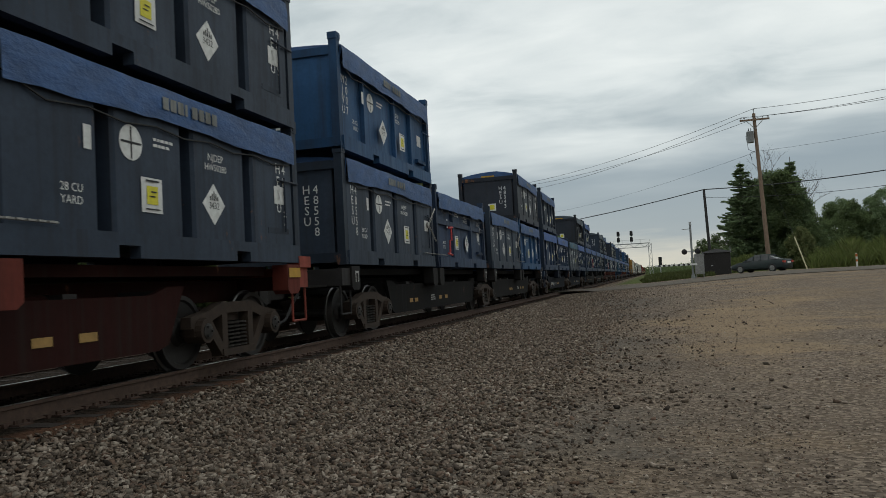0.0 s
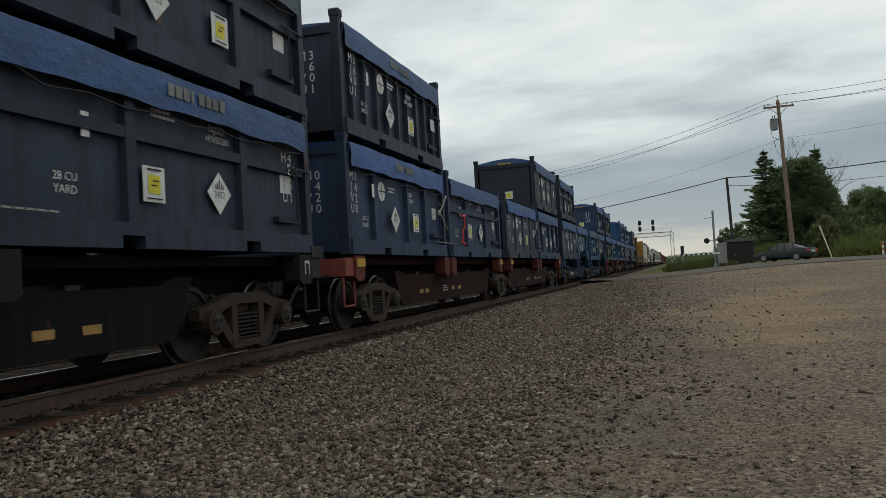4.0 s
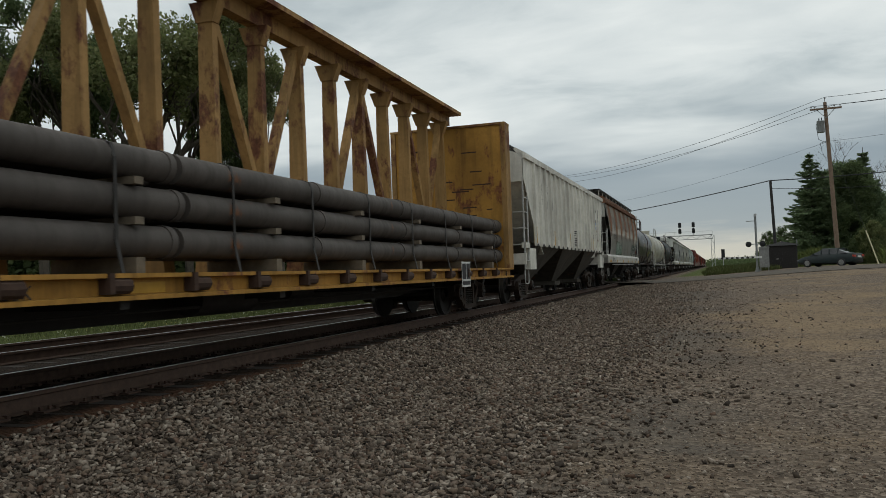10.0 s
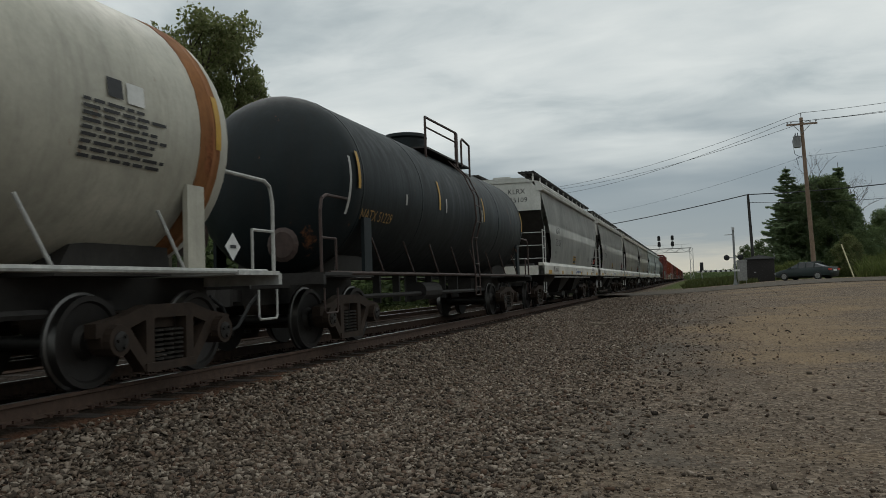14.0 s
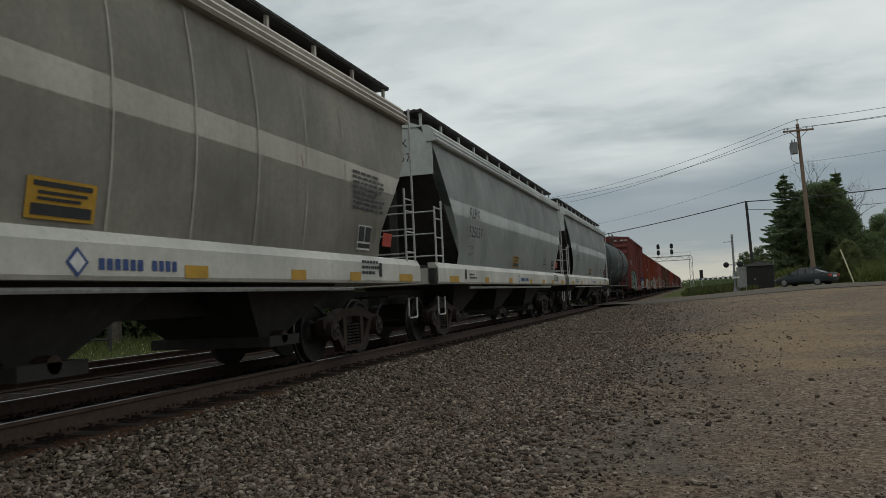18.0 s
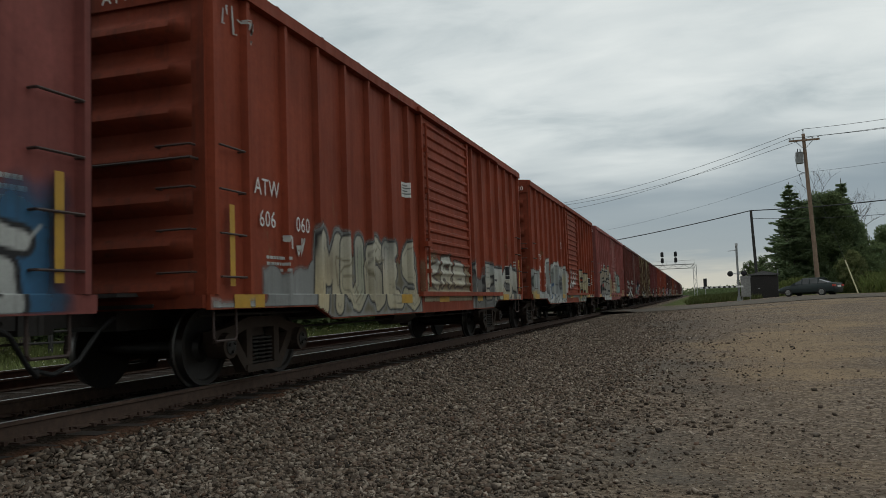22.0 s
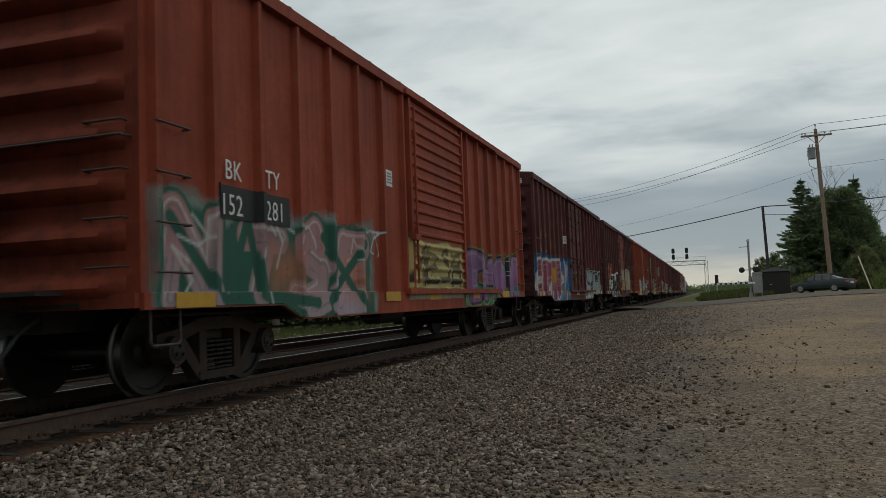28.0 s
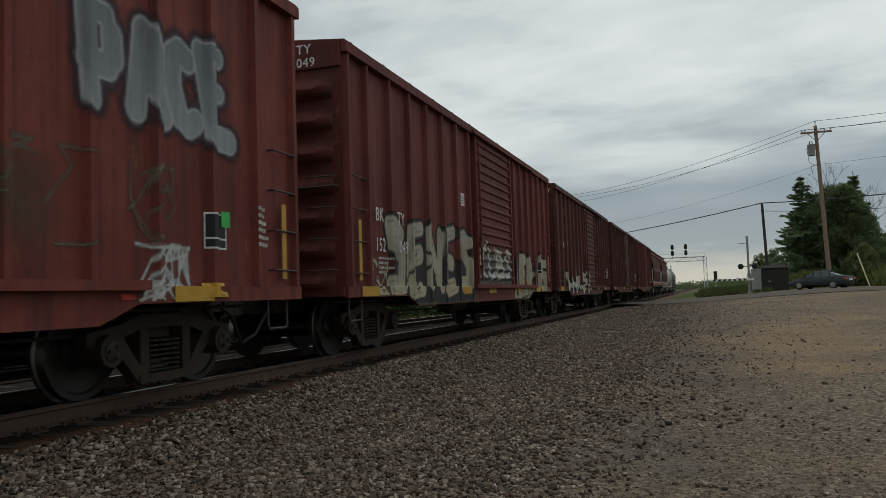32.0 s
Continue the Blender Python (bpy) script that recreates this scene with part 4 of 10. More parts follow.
def boxcar(u0, u1, col, label, door="corr", marks=(), endmark="", rust=0.25, grime=0.45, posts=None, seed=1, near=True, ribs=7, letters=(), rust_col=(0.16, 0.07, 0.035), doorcol=None, roofcol=None, tall=0.12, doors=None, art=(), tags=(), upright=False, labels=(), bays=None, figure=None):
    L = u1 - u0
    h = L / 2
    car = thing("boxcar", pose(0, 0, 0), label, "boxcar", "freight cars of the train")
    rides(car, TRACK_X, (u0 + u1) / 2)
    mat = paint("boxcar_paint", col, 0.62, grime, rust, rust_col, seed)
    dmat = mat if doorcol is None else paint("boxcar_door_paint", doorcol, 0.62, grime, rust, rust_col, seed + 9)
    # ends: the side colour at 0.72, with heavier streaks
    endm = paint("boxcar_end_darker", shade(col, 0.72), 0.7, 0.7, rust, rust_col, seed + 3)
    dw = {"corr": 3.2, "rib": 3.1, "wide": 3.7}[door]
    d0, d1 = (0.58 - dw / 2, 0.58 + dw / 2) if doors is None else (doors[0] - h, doors[1] - h)
    if bays:
        front = [bays[0] + k * bays[1] - h for k in range(8) if bays[0] + k * bays[1] - h < d0 - 0.22]
        posts = ([-h + 0.12] if bays[0] > 0.45 else []) + front + [d1 + 0.45 + k * (h - 0.12 - d1 - 0.45) / 6 for k in range(7)]
    if posts is None:
        posts = [-h + 0.2 + k * (d0 - 0.2 + h - 0.2) / 7 for k in range(8)] + [d1 + 0.45 + k * (h - 0.12 - d1 - 0.45) / 6 for k in range(7)]
    skin, cuts = box_skin(posts, 1.54, 0.085, d0, d1)
    # shell: side sheets, ends behind the pressed sheets, roof
    bm = bmesh.new()
    prism(bm, [(-1.54, 0.98), (1.54, 0.98), (1.54, (4.50 + tall)), (-1.54, (4.50 + tall))], "y", -h + 0.02, h - 0.02)
    part("body", bm, mat, car)
    bm = bmesh.new()
    prism(bm, [(-1.62, (4.505 + tall)), (1.62, (4.505 + tall)), (1.62, (4.54 + tall)), (0, (4.70 + tall)), (-1.62, (4.54 + tall))], "y", -h, h)
    for k in range(13):
        y = -h + 0.3 + k * (L - 0.6) / 12
        prism(bm, [(-1.60, (4.535 + tall)), (1.60, (4.535 + tall)), (1.60, (4.57 + tall)), (0, (4.735 + tall)), (-1.60, (4.57 + tall))], "y", y - 0.03, y + 0.03)
    part("roof", bm, paint("boxcar_roof", roofcol or shade(col, 0.8), 0.7, 0.4, 0.3, seed=seed + 5), car)
    # top chord and side sill with its drop between the trucks
    for s in (-1, 1):
        bm = bmesh.new()
        prism(bm, [(s * 1.54, (4.36 + tall)), (s * 1.65, (4.36 + tall)), (s * 1.65, (4.504 + tall)), (s * 1.54, (4.504 + tall))], "y", -h, h)
        part("top_chord", bm, mat, car)
        bm = bmesh.new()
        lo, hi, n = 0.72, 0.90, 4.9 if L < 17 else 6.0
        prism(bm, [(-h, hi), (-n - 0.5, hi), (-n, lo), (n - 0.6, lo), (n - 0.1, hi), (h, hi), (h, 1.06), (-h, 1.06)], "x", s * 1.545, s * 1.60)
        part("side_sill", bm, mat, car)
    for p in posts:
        bm = bmesh.new()
        prism(bm, [(1.53, p - 0.06), (1.625, p - 0.035), (1.625, p + 0.035), (1.53, p + 0.06)], "z", 1.062, (4.358 + tall))
        part("post", bm, mat, car)
    bm = bmesh.new()
    for p in posts:
        prism(bm, [(-1.53, p - 0.06), (-1.60, p - 0.035), (-1.60, p + 0.035), (-1.53, p + 0.06)], "z", 1.062, (4.358 + tall))
    part("far_side_posts", bm, mat, car)
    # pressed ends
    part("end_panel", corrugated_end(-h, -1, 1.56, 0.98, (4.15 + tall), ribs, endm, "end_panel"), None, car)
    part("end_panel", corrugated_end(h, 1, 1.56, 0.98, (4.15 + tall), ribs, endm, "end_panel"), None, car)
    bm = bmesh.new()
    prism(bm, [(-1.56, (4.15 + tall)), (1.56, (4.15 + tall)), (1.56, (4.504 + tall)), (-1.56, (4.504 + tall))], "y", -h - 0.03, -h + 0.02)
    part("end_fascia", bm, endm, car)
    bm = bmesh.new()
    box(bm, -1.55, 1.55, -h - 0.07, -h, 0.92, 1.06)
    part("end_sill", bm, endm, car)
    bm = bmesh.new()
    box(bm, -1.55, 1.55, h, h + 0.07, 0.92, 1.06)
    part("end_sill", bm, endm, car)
    bm = bmesh.new()
    pipe_run(bm, [(-1.5, -h - 0.16, 2.5), (1.5, -h - 0.16, 2.5)], 0.016)
    for x in (-1.48, 0.0, 1.48):
        pipe_run(bm, [(x, -h - 0.16, 2.5), (x, -h - 0.02, 2.5)], 0.016)
    part("end_handrail", bm, M["grab"], car)
    bm = bmesh.new()
    box(bm, -0.55, 0.05, -h - 0.20, -h - 0.17, 1.55, 1.98)
    box(bm, -0.3, -0.2, -h - 0.17, -h - 0.05, 1.6, 1.9)
    part("placard_board", bm, M["pipe"], car)
    for z, w, n in ((3.72, 0.36, 2), (3.05, 0.42, 3), (2.30, 0.5, 3)) if tall > 0.5 else ():
        rows = [(-w / 2, w / 2 * (0.7 + 0.3 * ((i * 7) % 3) / 2), 0.075 * i, 0.075 * i + 0.03) for i in range(n)]
        on_end("end_stencil", rects(*rows), M["white"], car, 0.62, z, -h - 0.09)
    # doors
    leaves = [(d0, d1)] if door != "wide" else [(d0, (d0 + d1) / 2 - 0.02), ((d0 + d1) / 2 + 0.02, d1)]
    for i, (a, b) in enumerate(leaves):
        bm = bmesh.new()
        pts = [(1.545, 1.12)]
        z = 1.12
        step = 0.205 if door == "corr" else 0.62
        bead = 0.10 if door == "corr" else 0.06
        while z + step < (4.34 + tall):
            pts += [(1.60, z), (1.60, z + step - bead), (1.64, z + step - bead * 0.72), (1.64, z + step - bead * 0.28)]
            z += step
        pts += [(1.60, z), (1.60, (4.34 + tall)), (1.545, (4.34 + tall))]
        prism(bm, pts, "y", a, b)
        lid = part("door", bm, dmat, car, "ribbed sliding door" if door == "corr" else "flat panelled door")
        for y in (a + 0.04, b - 0.04):
            bm = bmesh.new()
            box(bm, 1.60, 1.655, y - 0.045, y + 0.045, 1.115, (4.345 + tall))
            part("door_stile", bm, dmat, lid)
        bm = bmesh.new()
        for y in ((a + 0.14,) if door != "wide" else (a + 0.4, b - 0.4)):
            bar(bm, (1.69, y, 1.2), (1.69, y, (4.2 + tall)), 0.022, 6)
            for zz in (1.5, 2.15, 3.0, 3.8):
                box(bm, 1.64, 1.72, y - 0.05, y + 0.05, zz - 0.04, zz + 0.04)
        box(bm, 1.64, 1.74, a - 0.06, a + 0.18, 1.95, 2.05)
        part("lock_rod", bm, dmat, lid)
    bm = bmesh.new()
    box(bm, 1.602, 1.70, d0 - 0.3, min(h - 0.4, d1 + 2.8), 1.02, 1.11)
    part("lower_door_track", bm, mat, car)
    bm = bmesh.new()
    box(bm, 1.652, 1.70, d0 - 0.2, min(h - 0.4, d1 + 2.8), (4.36 + tall), (4.45 + tall))
    part("upper_door_track", bm, mat, car)
    # grab irons, steps, ladders, brake wheel
    for y in (-h + 0.42, h - 0.42):
        rungs(car, 1.60, y, (1.25, 1.72, 2.2, 2.68), "grab", 0.5)
    end_rungs(car, -h - 0.10, 1.25, (1.3, 1.75, 2.2, 2.65), "grab")
    end_rungs(car, -h - 0.10, -1.25, (1.3, 1.75, 2.2, 2.65, 3.1, 3.55, (4.0 + tall)), "grab")
    add_stirrups(car, 1.5, (-h + 0.42, h - 0.42))
    bm = bmesh.new()
    lathe(bm, [(h + 0.16, 0.24), (h + 0.18, 0.28), (h + 0.20, 0.24)], 16, "y", (-0.6, 0, 2.5))
    box(bm, -0.75, -0.45, h, h + 0.16, 2.35, 2.65)
    part("brake_wheel", bm, M["grab"], car)
    bm = bmesh.new()
    box(bm, -0.8, 0.8, -h - 0.45, -h - 0.02, 1.06, 1.10)
    part("crossover_step", bm, M["steel_dark"], car)
    underframe(car, h)
    u = (u0 + u1) / 2
    tb = h - 1.95
    for y in (-tb, tb):
        add_truck(car, y, u, near)
    add_draft_gear(car, -h, h)
    # lettering, reflectors, panels
    for s, y, z, size in marks:
        on_side("reporting_mark", text_outline(s, size, 1.05), M["white"], car, y - h, z, skin, cuts, lift=0.032, widen=0.86)
    for k, (s, y, z, size, key, wide) in enumerate(letters):
        on_side("painted_letters", text_outline(s, size, 0.95), M[key], car, y - h, z, skin, cuts, lift=0.009 + 0.005 * k, widen=wide)
    if figure:
        painted_cap(car, figure - h, skin, cuts)
    for y, z, w, hg, key in labels:
        on_side("label_plate", rects((-w / 2, w / 2, 0, hg)), M[key], car, y - h, z, skin, cuts, lift=0.022)
    if endmark:
        for k, words in enumerate(reversed(endmark.split("|"))):
            on_end("reporting_mark", text_outline(words, 0.2, 1.05), M["white"], car, 0.85, (4.22 + 0.2 * k + tall) - (0.04 if "|" in endmark else 0), -h - 0.03)
    for y in (-h + 0.75, -1.9, 0.2, 2.9, h - 2.2):
        on_side("reflective_strip", rects((-0.32, 0.32, 0, 0.15)), M["yellow_mark"], car, y, 0.91, lambda a, b: 1.60, (), lift=0.018)
    beads = (0.205, 0.10) if door == "corr" else (0.62, 0.06)
    for k, (y0, y1, z0, z1, ops) in enumerate(art):
        mural(car, h, skin, cuts, (d0, d1) + beads, y0, y1, z0, z1, seed * 10 + k, ops)
    for k, (y, z, w, hg, key) in enumerate(tags):
        scrawl(car, y - h, z, w, hg, skin, cuts, key, seed * 7 + k, 0.022 if key.startswith("spray") else 0.013)
    if upright:
        for y in (-h + 0.42, h - 0.42):
            on_side("reflective_strip", rects((-0.05, 0.05, 0, 0.9)), M["yellow_mark"], car, y, 1.15, lambda a, b: 1.605, ())
    stencil(car, h - 0.85, 1.5, 0.34, 0.5, skin, cuts, "white_dull", rows=6)
    if not any("LMT" in s for s, y, z, size in marks):
        stencil(car, -h + 1.5, 1.25, 0.5, 0.3, skin, cuts, "white_dull", rows=4)
    on_side("stencil_panel", rects((-0.2, 0.2, 0, 0.38)), M["white"], car, h - 1.75, 1.45, skin, cuts, lift=0.008)
    on_side("stencil_panel", rects((-0.18, -0.01, 0.12, 0.36), (0.01, 0.18, 0.12, 0.36), (-0.18, 0.18, 0.02, 0.10)), M["dark_panel"], car, h - 1.75, 1.45, skin, cuts, lift=0.011)
    on_side("paper_placard", rects((-0.13, 0.13, 0, 0.27)), M["white"], car, d0 - 0.75, 2.8, skin, cuts)
    on_side("paper_placard", rects(*[(-0.10, 0.10 - 0.03 * (i % 2), 0.05 + 0.05 * i, 0.075 + 0.05 * i) for i in range(4)]), M["spray_grey"], car, d0 - 0.75, 2.8, skin, cuts, lift=0.010)
    return car


# ---- tank cars ----
def tank_car(u0, u1, col, label, marks=(), dome=0.0, rail="grab", seed=1, radius=1.48, zc=2.63, near=True, extras="", rough=0.45, rust=0.1, grime=0.4, bandcol=None):
    L = u1 - u0
    h = L / 2
    car = thing("tank_car", pose(0, 0, 0), label, "tank car", "freight cars of the train")
    rides(car, TRACK_X, (u0 + u1) / 2)
    mat = paint("tank_paint", col, rough, grime, rust, seed=seed)
    bl = h - 0.55
    prof = []
    n = 10
    for i in range(n):
        a = math.pi / 2 * i / n
        prof.append((-bl + 0.85 * (1 - math.sin(a)), max(0.02, radius * math.cos(math.pi / 2 - a))))
    prof = [(-bl + 0.85 * (1 - math.cos(math.pi / 2 * i / n)), max(0.02, radius * math.sin(math.pi / 2 * i / n))) for i in range(n + 1)]
    full = prof + [(-s, r) for s, r in reversed(prof)]
    bm = bmesh.new()
    lathe(bm, full, 40, "y", (0, 0, zc))
    part("tank", bm, mat, car, "", True)
    # weld bands
    bm = bmesh.new()
    for y in (-bl + 0.95, -bl * 0.45, bl * 0.45, bl - 0.95):
        lathe(bm, [(y - 0.03, radius - 0.02), (y - 0.03, radius + 0.006), (y + 0.03, radius + 0.006), (y + 0.03, radius - 0.02)], 40, "y", (0, 0, zc))
    part("weld_band", bm, mat if bandcol is None else paint("band", bandcol, 0.6, 0.4, 0.4, seed=seed + 2), car, "", True)
    # stub sills and saddles
    for s in (-1, 1):
        bm = bmesh.new()
        y0, y1 = s * (h - 3.4), s * (h - 0.02)
        a, b = min(y0, y1), max(y0, y1)
        box(bm, -0.35, 0.35, a, b, 0.70, 1.10)
        prism(bm, [(s * (h - 3.2), 1.1), (s * (h - 1.5), 1.1), (s * (h - 1.6), 1.55), (s * (h - 3.0), 1.4)], "x", -0.9, 0.9)
        part("stub_sill", bm, M["bay"], car)
        bm = bmesh.new()
        box(bm, -1.45, 1.45, min(s * (h - 1.0), s * (h - 0.05)), max(s * (h - 1.0), s * (h - 0.05)), 1.10, 1.15)
        box(bm, -1.45, 1.45, min(s * (h - 0.08), s * h), max(s * (h - 0.08), s * h), 0.98, 1.12)
        part("end_platform", bm, M["steel_dark"] if rail == "grab" else M["grab_white"], car)
        for x in (-1.38, 1.38):
            bm = bmesh.new()
            y = s * (h - 0.08)
            yi = s * (h - 1.35)
            pipe_run(bm, [(x, y, 1.12), (x, y, 2.05), (x, y - s * 0.06, 2.22), (x, y - s * 0.2, 2.28), (x * 0.98, yi, 2.30)], 0.025, 7)
            pipe_run(bm, [(x, y, 1.65), (x, y - s * 0.5, 1.65), (x, y - s * 0.5, 1.14)], 0.02, 6)
            part("handrail", bm, M[rail], car)
            bm = bmesh.new()
            box(bm, x - 0.03, x + 0.03, min(s * (h - 1.9), s * (h - 1.6)), max(s * (h - 1.9), s * (h - 1.6)), 1.12, 2.05)
            part("side_plate", bm, mat, car)
        bm = bmesh.new()
        lathe(bm, [(s * (h - 0.60), 0.2), (s * (h - 0.57), 0.27), (s * (h - 0.54), 0.2)], 14, "y", (0.5, 0, 1.6))
        part("brake_wheel", bm, M["grab"], car)
    # long side rails with their struts
    for x in (-1.40, 1.40):
        bm = bmesh.new()
        pipe_run(bm, [(x, -h + 0.3, 1.14), (x, h - 0.3, 1.14)], 0.032, 8)
        for k in range(8):
            y = -h + 2.2 + k * (L - 4.4) / 7
            pipe_run(bm, [(x, y + 0.25, 1.14), (x * 0.93, y - 0.05, 1.75)], 0.018)
        part("side_rail", bm, M[rail], car)
    # manway, valve bonnet, walkway and rails on top
    top = zc + radius
    bm = bmesh.new()
    lathe(bm, [(top - 0.12, 0.48), (top + 0.30, 0.48), (top + 0.34, 0.52), (top + 0.42, 0.50), (top + 0.46, 0.2)], 22, "z", (0, dome, 0))
    part("manway_dome", bm, mat, car, "", True)
    bm = bmesh.new()
    for y in (0.85, 1.15, 1.35):
        bar(bm, (0.1, dome + y, top - 0.05), (0.1, dome + y, top + 0.28), 0.07, 8)
        bar(bm, (0.0, dome + y, top + 0.2), (0.35, dome + y, top + 0.2), 0.04, 6)
    part("valve", bm, M["steel_dark"], car)
    bm = bmesh.new()
    for x in (-0.95, 0.55):
        box(bm, x, x + 0.42, dome - 1.4, dome + 2.2, top - 0.16, top - 0.12)
    part("top_walkway", bm, M["steel_dark"] if rail == "grab" else M["grab_white"], car)
    bm = bmesh.new()
    for x in (-0.95, 0.97):
        pipe_run(bm, [(x, dome - 1.4, top - 0.4), (x, dome - 1.4, top + 0.52), (x, dome + 1.0, top + 0.58), (x, dome + 1.0, top - 0.3)], 0.028, 7)
        pipe_run(bm, [(x, dome + 1.45, top - 0.2), (x, dome + 1.45, top + 0.45), (x, dome + 1.55, top + 0.52), (x, dome + 2.2, top + 0.45), (x, dome + 2.2, top - 0.45)], 0.028, 7)
        pipe_run(bm, [(x, dome - 1.4, top + 0.3), (x, dome + 1.0, top + 0.34)], 0.02)
        box(bm, x - 0.03, x + 0.03, dome + 0.95, dome + 1.07, top - 0.3, top + 0.57)
    part("top_railing", bm, M[rail], car)
    # side ladder following the shell
    bm = bmesh.new()
    ly = dome + 0.68
    arc = [(radius + 0.10) * 1.0 * Vector((math.cos(a), 0, math.sin(a))) for a in [radians(d) for d in (75, 55, 35, 15, -5, -25)]]
    for dy in (-0.2, 0.2):
        pts = [(p.x, ly + dy, zc + p.z) for p in arc] + [(1.5, ly + dy, 1.14), (1.5, ly + dy, 0.65)]
        pipe_run(bm, pts, 0.02)
    for d in (62, 48, 34, 20, 6, -8, -22):
        a = radians(d)
        pipe_run(bm, [((radius + 0.1) * math.cos(a), ly - 0.2, zc + (radius + 0.1) * math.sin(a)), ((radius + 0.1) * math.cos(a), ly + 0.2, zc + (radius + 0.1) * math.sin(a))], 0.015)
    for z in (1.4, 1.1, 0.85, 0.66):
        pipe_run(bm, [(1.5, ly - 0.2, z), (1.5, ly + 0.2, z)], 0.015)
    part("ladder", bm, M[rail], car)
    bm = bmesh.new()
    bar(bm, (0.55, -1.0, 0.80), (0.55, 0.2, 0.80), 0.2, 12)
    pipe_run(bm, [(0.6, -h + 3, 0.75), (0.6, h - 3, 0.75)], 0.05)
    pipe_run(bm, [(0, dome, zc - radius), (0, dome, 0.55)], 0.14, 10)
    for k in range(6):
        y = -3 + k * 1.1
        box(bm, 0.3, 0.45, y - 0.04, y + 0.04, 0.6, 1.2)
    part("brake_rigging", bm, M["steel_dark"], car)
    add_stirrups(car, 1.42, (-h + 0.3, h - 0.3), rail)

    def skin(y, z):
        d = min(0.995, abs(z - zc) / radius)
        return radius * math.sqrt(1 - d * d)
    for s, y, z, size, key in marks:
        bm = text_outline(s, size, 1.05)
        bmesh.ops.triangulate(bm, faces=bm.faces)
        on_side("reporting_mark", bm, M[key], car, y, z, skin, (), lift=0.014)
    for y, key in ((-bl + 0.75, "yellow_mark"), (-bl * 0.3, "yellow_mark"), (bl * 0.22, "yellow_mark"), (bl - 0.9, "yellow_mark")):
        on_side("reflective_strip", rects(*[(-0.05, 0.05, k * 0.1, k * 0.1 + 0.1) for k in range(6)]), M[key], car, y, zc - 0.15, skin, (), lift=0.012)
    if "yellow" in extras:
        y = 10.52 - h
        on_side("emergency_placard", rects(*[(-0.38, 0.38, k * 0.085, k * 0.085 + 0.085) for k in range(4)]), M["yellow_sticker"], car, y, 1.81, skin, (), lift=0.012)
        on_side("placard_lines", rects((-0.32, 0.32, 0.26, 0.30), (-0.28, 0.28, 0.20, 0.225), (-0.30, 0.30, 0.06, 0.15)), M["letter_dark"], car, y, 1.81, skin, (), lift=0.017)
        stencil(car, 11.26 - h, 1.83, 0.54, 0.3, lambda a, b: skin(a, b) + 0.01, (), "white", 5)
        stencil(car, 11.85 - h, 1.84, 0.5, 0.32, lambda a, b: skin(a, b) + 0.01, (), "white", 5)
        stencil(car, 12.93 - h, 2.18, 1.0, 0.56, lambda a, b: skin(a, b) + 0.01, (), "white", 9)
        on_side("reflective_strip", rects(*[(-0.05, 0.05, k * 0.1, k * 0.1 + 0.1) for k in range(4)]), M["yellow_mark"], car, 11.03 - h, 2.12, skin, (), lift=0.012)
        on_side("paper_placard", rects((-0.13, 0.13, 0, 0.2)), M["white"], car, 11.51 - h, 1.5, skin, (), lift=0.012)
        scrawl(car, 7.9 - h, 1.65, 2.0, 0.75, lambda a, b: skin(a, b) + 0.006, (), "spray_white", 5, 0.022)
    if "block" in extras:
        bm = bmesh.new()
        yb = bl - 1.02
        lathe(bm, [(yb - 0.2, radius - 0.02), (yb - 0.2, radius + 0.005), (yb + 0.17, radius + 0.005), (yb + 0.17, radius - 0.02)], 40, "y", (0, 0, zc))
        part("rusty_band", bm, paint("rust_band", (0.24, 0.105, 0.04), 0.8, 0.4, 0.6, (0.16, 0.06, 0.025), 4), car, "rust-streaked end band", True)
        stencil(car, 13.98 - h, 2.1, 1.15, 0.55, lambda a, b: skin(a, b) + 0.01, (), "letter_dark", 9)
        on_side("paper_placard", rects((-0.12, 0.12, 0, 0.2)), M["white"], car, 14.1 - h, 2.68, skin, (), lift=0.012)
        on_side("paper_placard", rects((-0.1, 0.1, 0, 0.18)), M["letter_dark"], car, 13.82 - h, 2.70, skin, (), lift=0.012)
    if "dash" in extras:
        for yy, za, zb in ((0.95, 2.05, 2.95), (3.47, 2.4, 2.65), (5.94, 2.45, 2.72), (8.95, 2.45, 2.72)):
            on_side("reflective_strip", rects(*[(-0.04, 0.04, k * 0.1, k * 0.1 + 0.1) for k in range(round((zb - za) / 0.1))]), M["white_dull"], car, yy - h, za, skin, (), lift=0.012)
    if "chalk" in extras:
        for k in range(7):
            scrawl(car, -5.5 + k * 1.75, 1.75 + 0.25 * (k % 3), 1.2, 0.6, lambda a, b: skin(a, b) + 0.004, (), "white_dull", 60 + k, 0.012)
    if "yellow" in extras or "block" in extras:
        diamond(car, bl - 0.55, 1.42, lambda a, b: 1.42, 0.16)
    u = (u0 + u1) / 2
    for y in (-h + 1.75, h - 1.75):
        add_truck(car, y, u, near)
    add_draft_gear(car, -h, h)
    return car


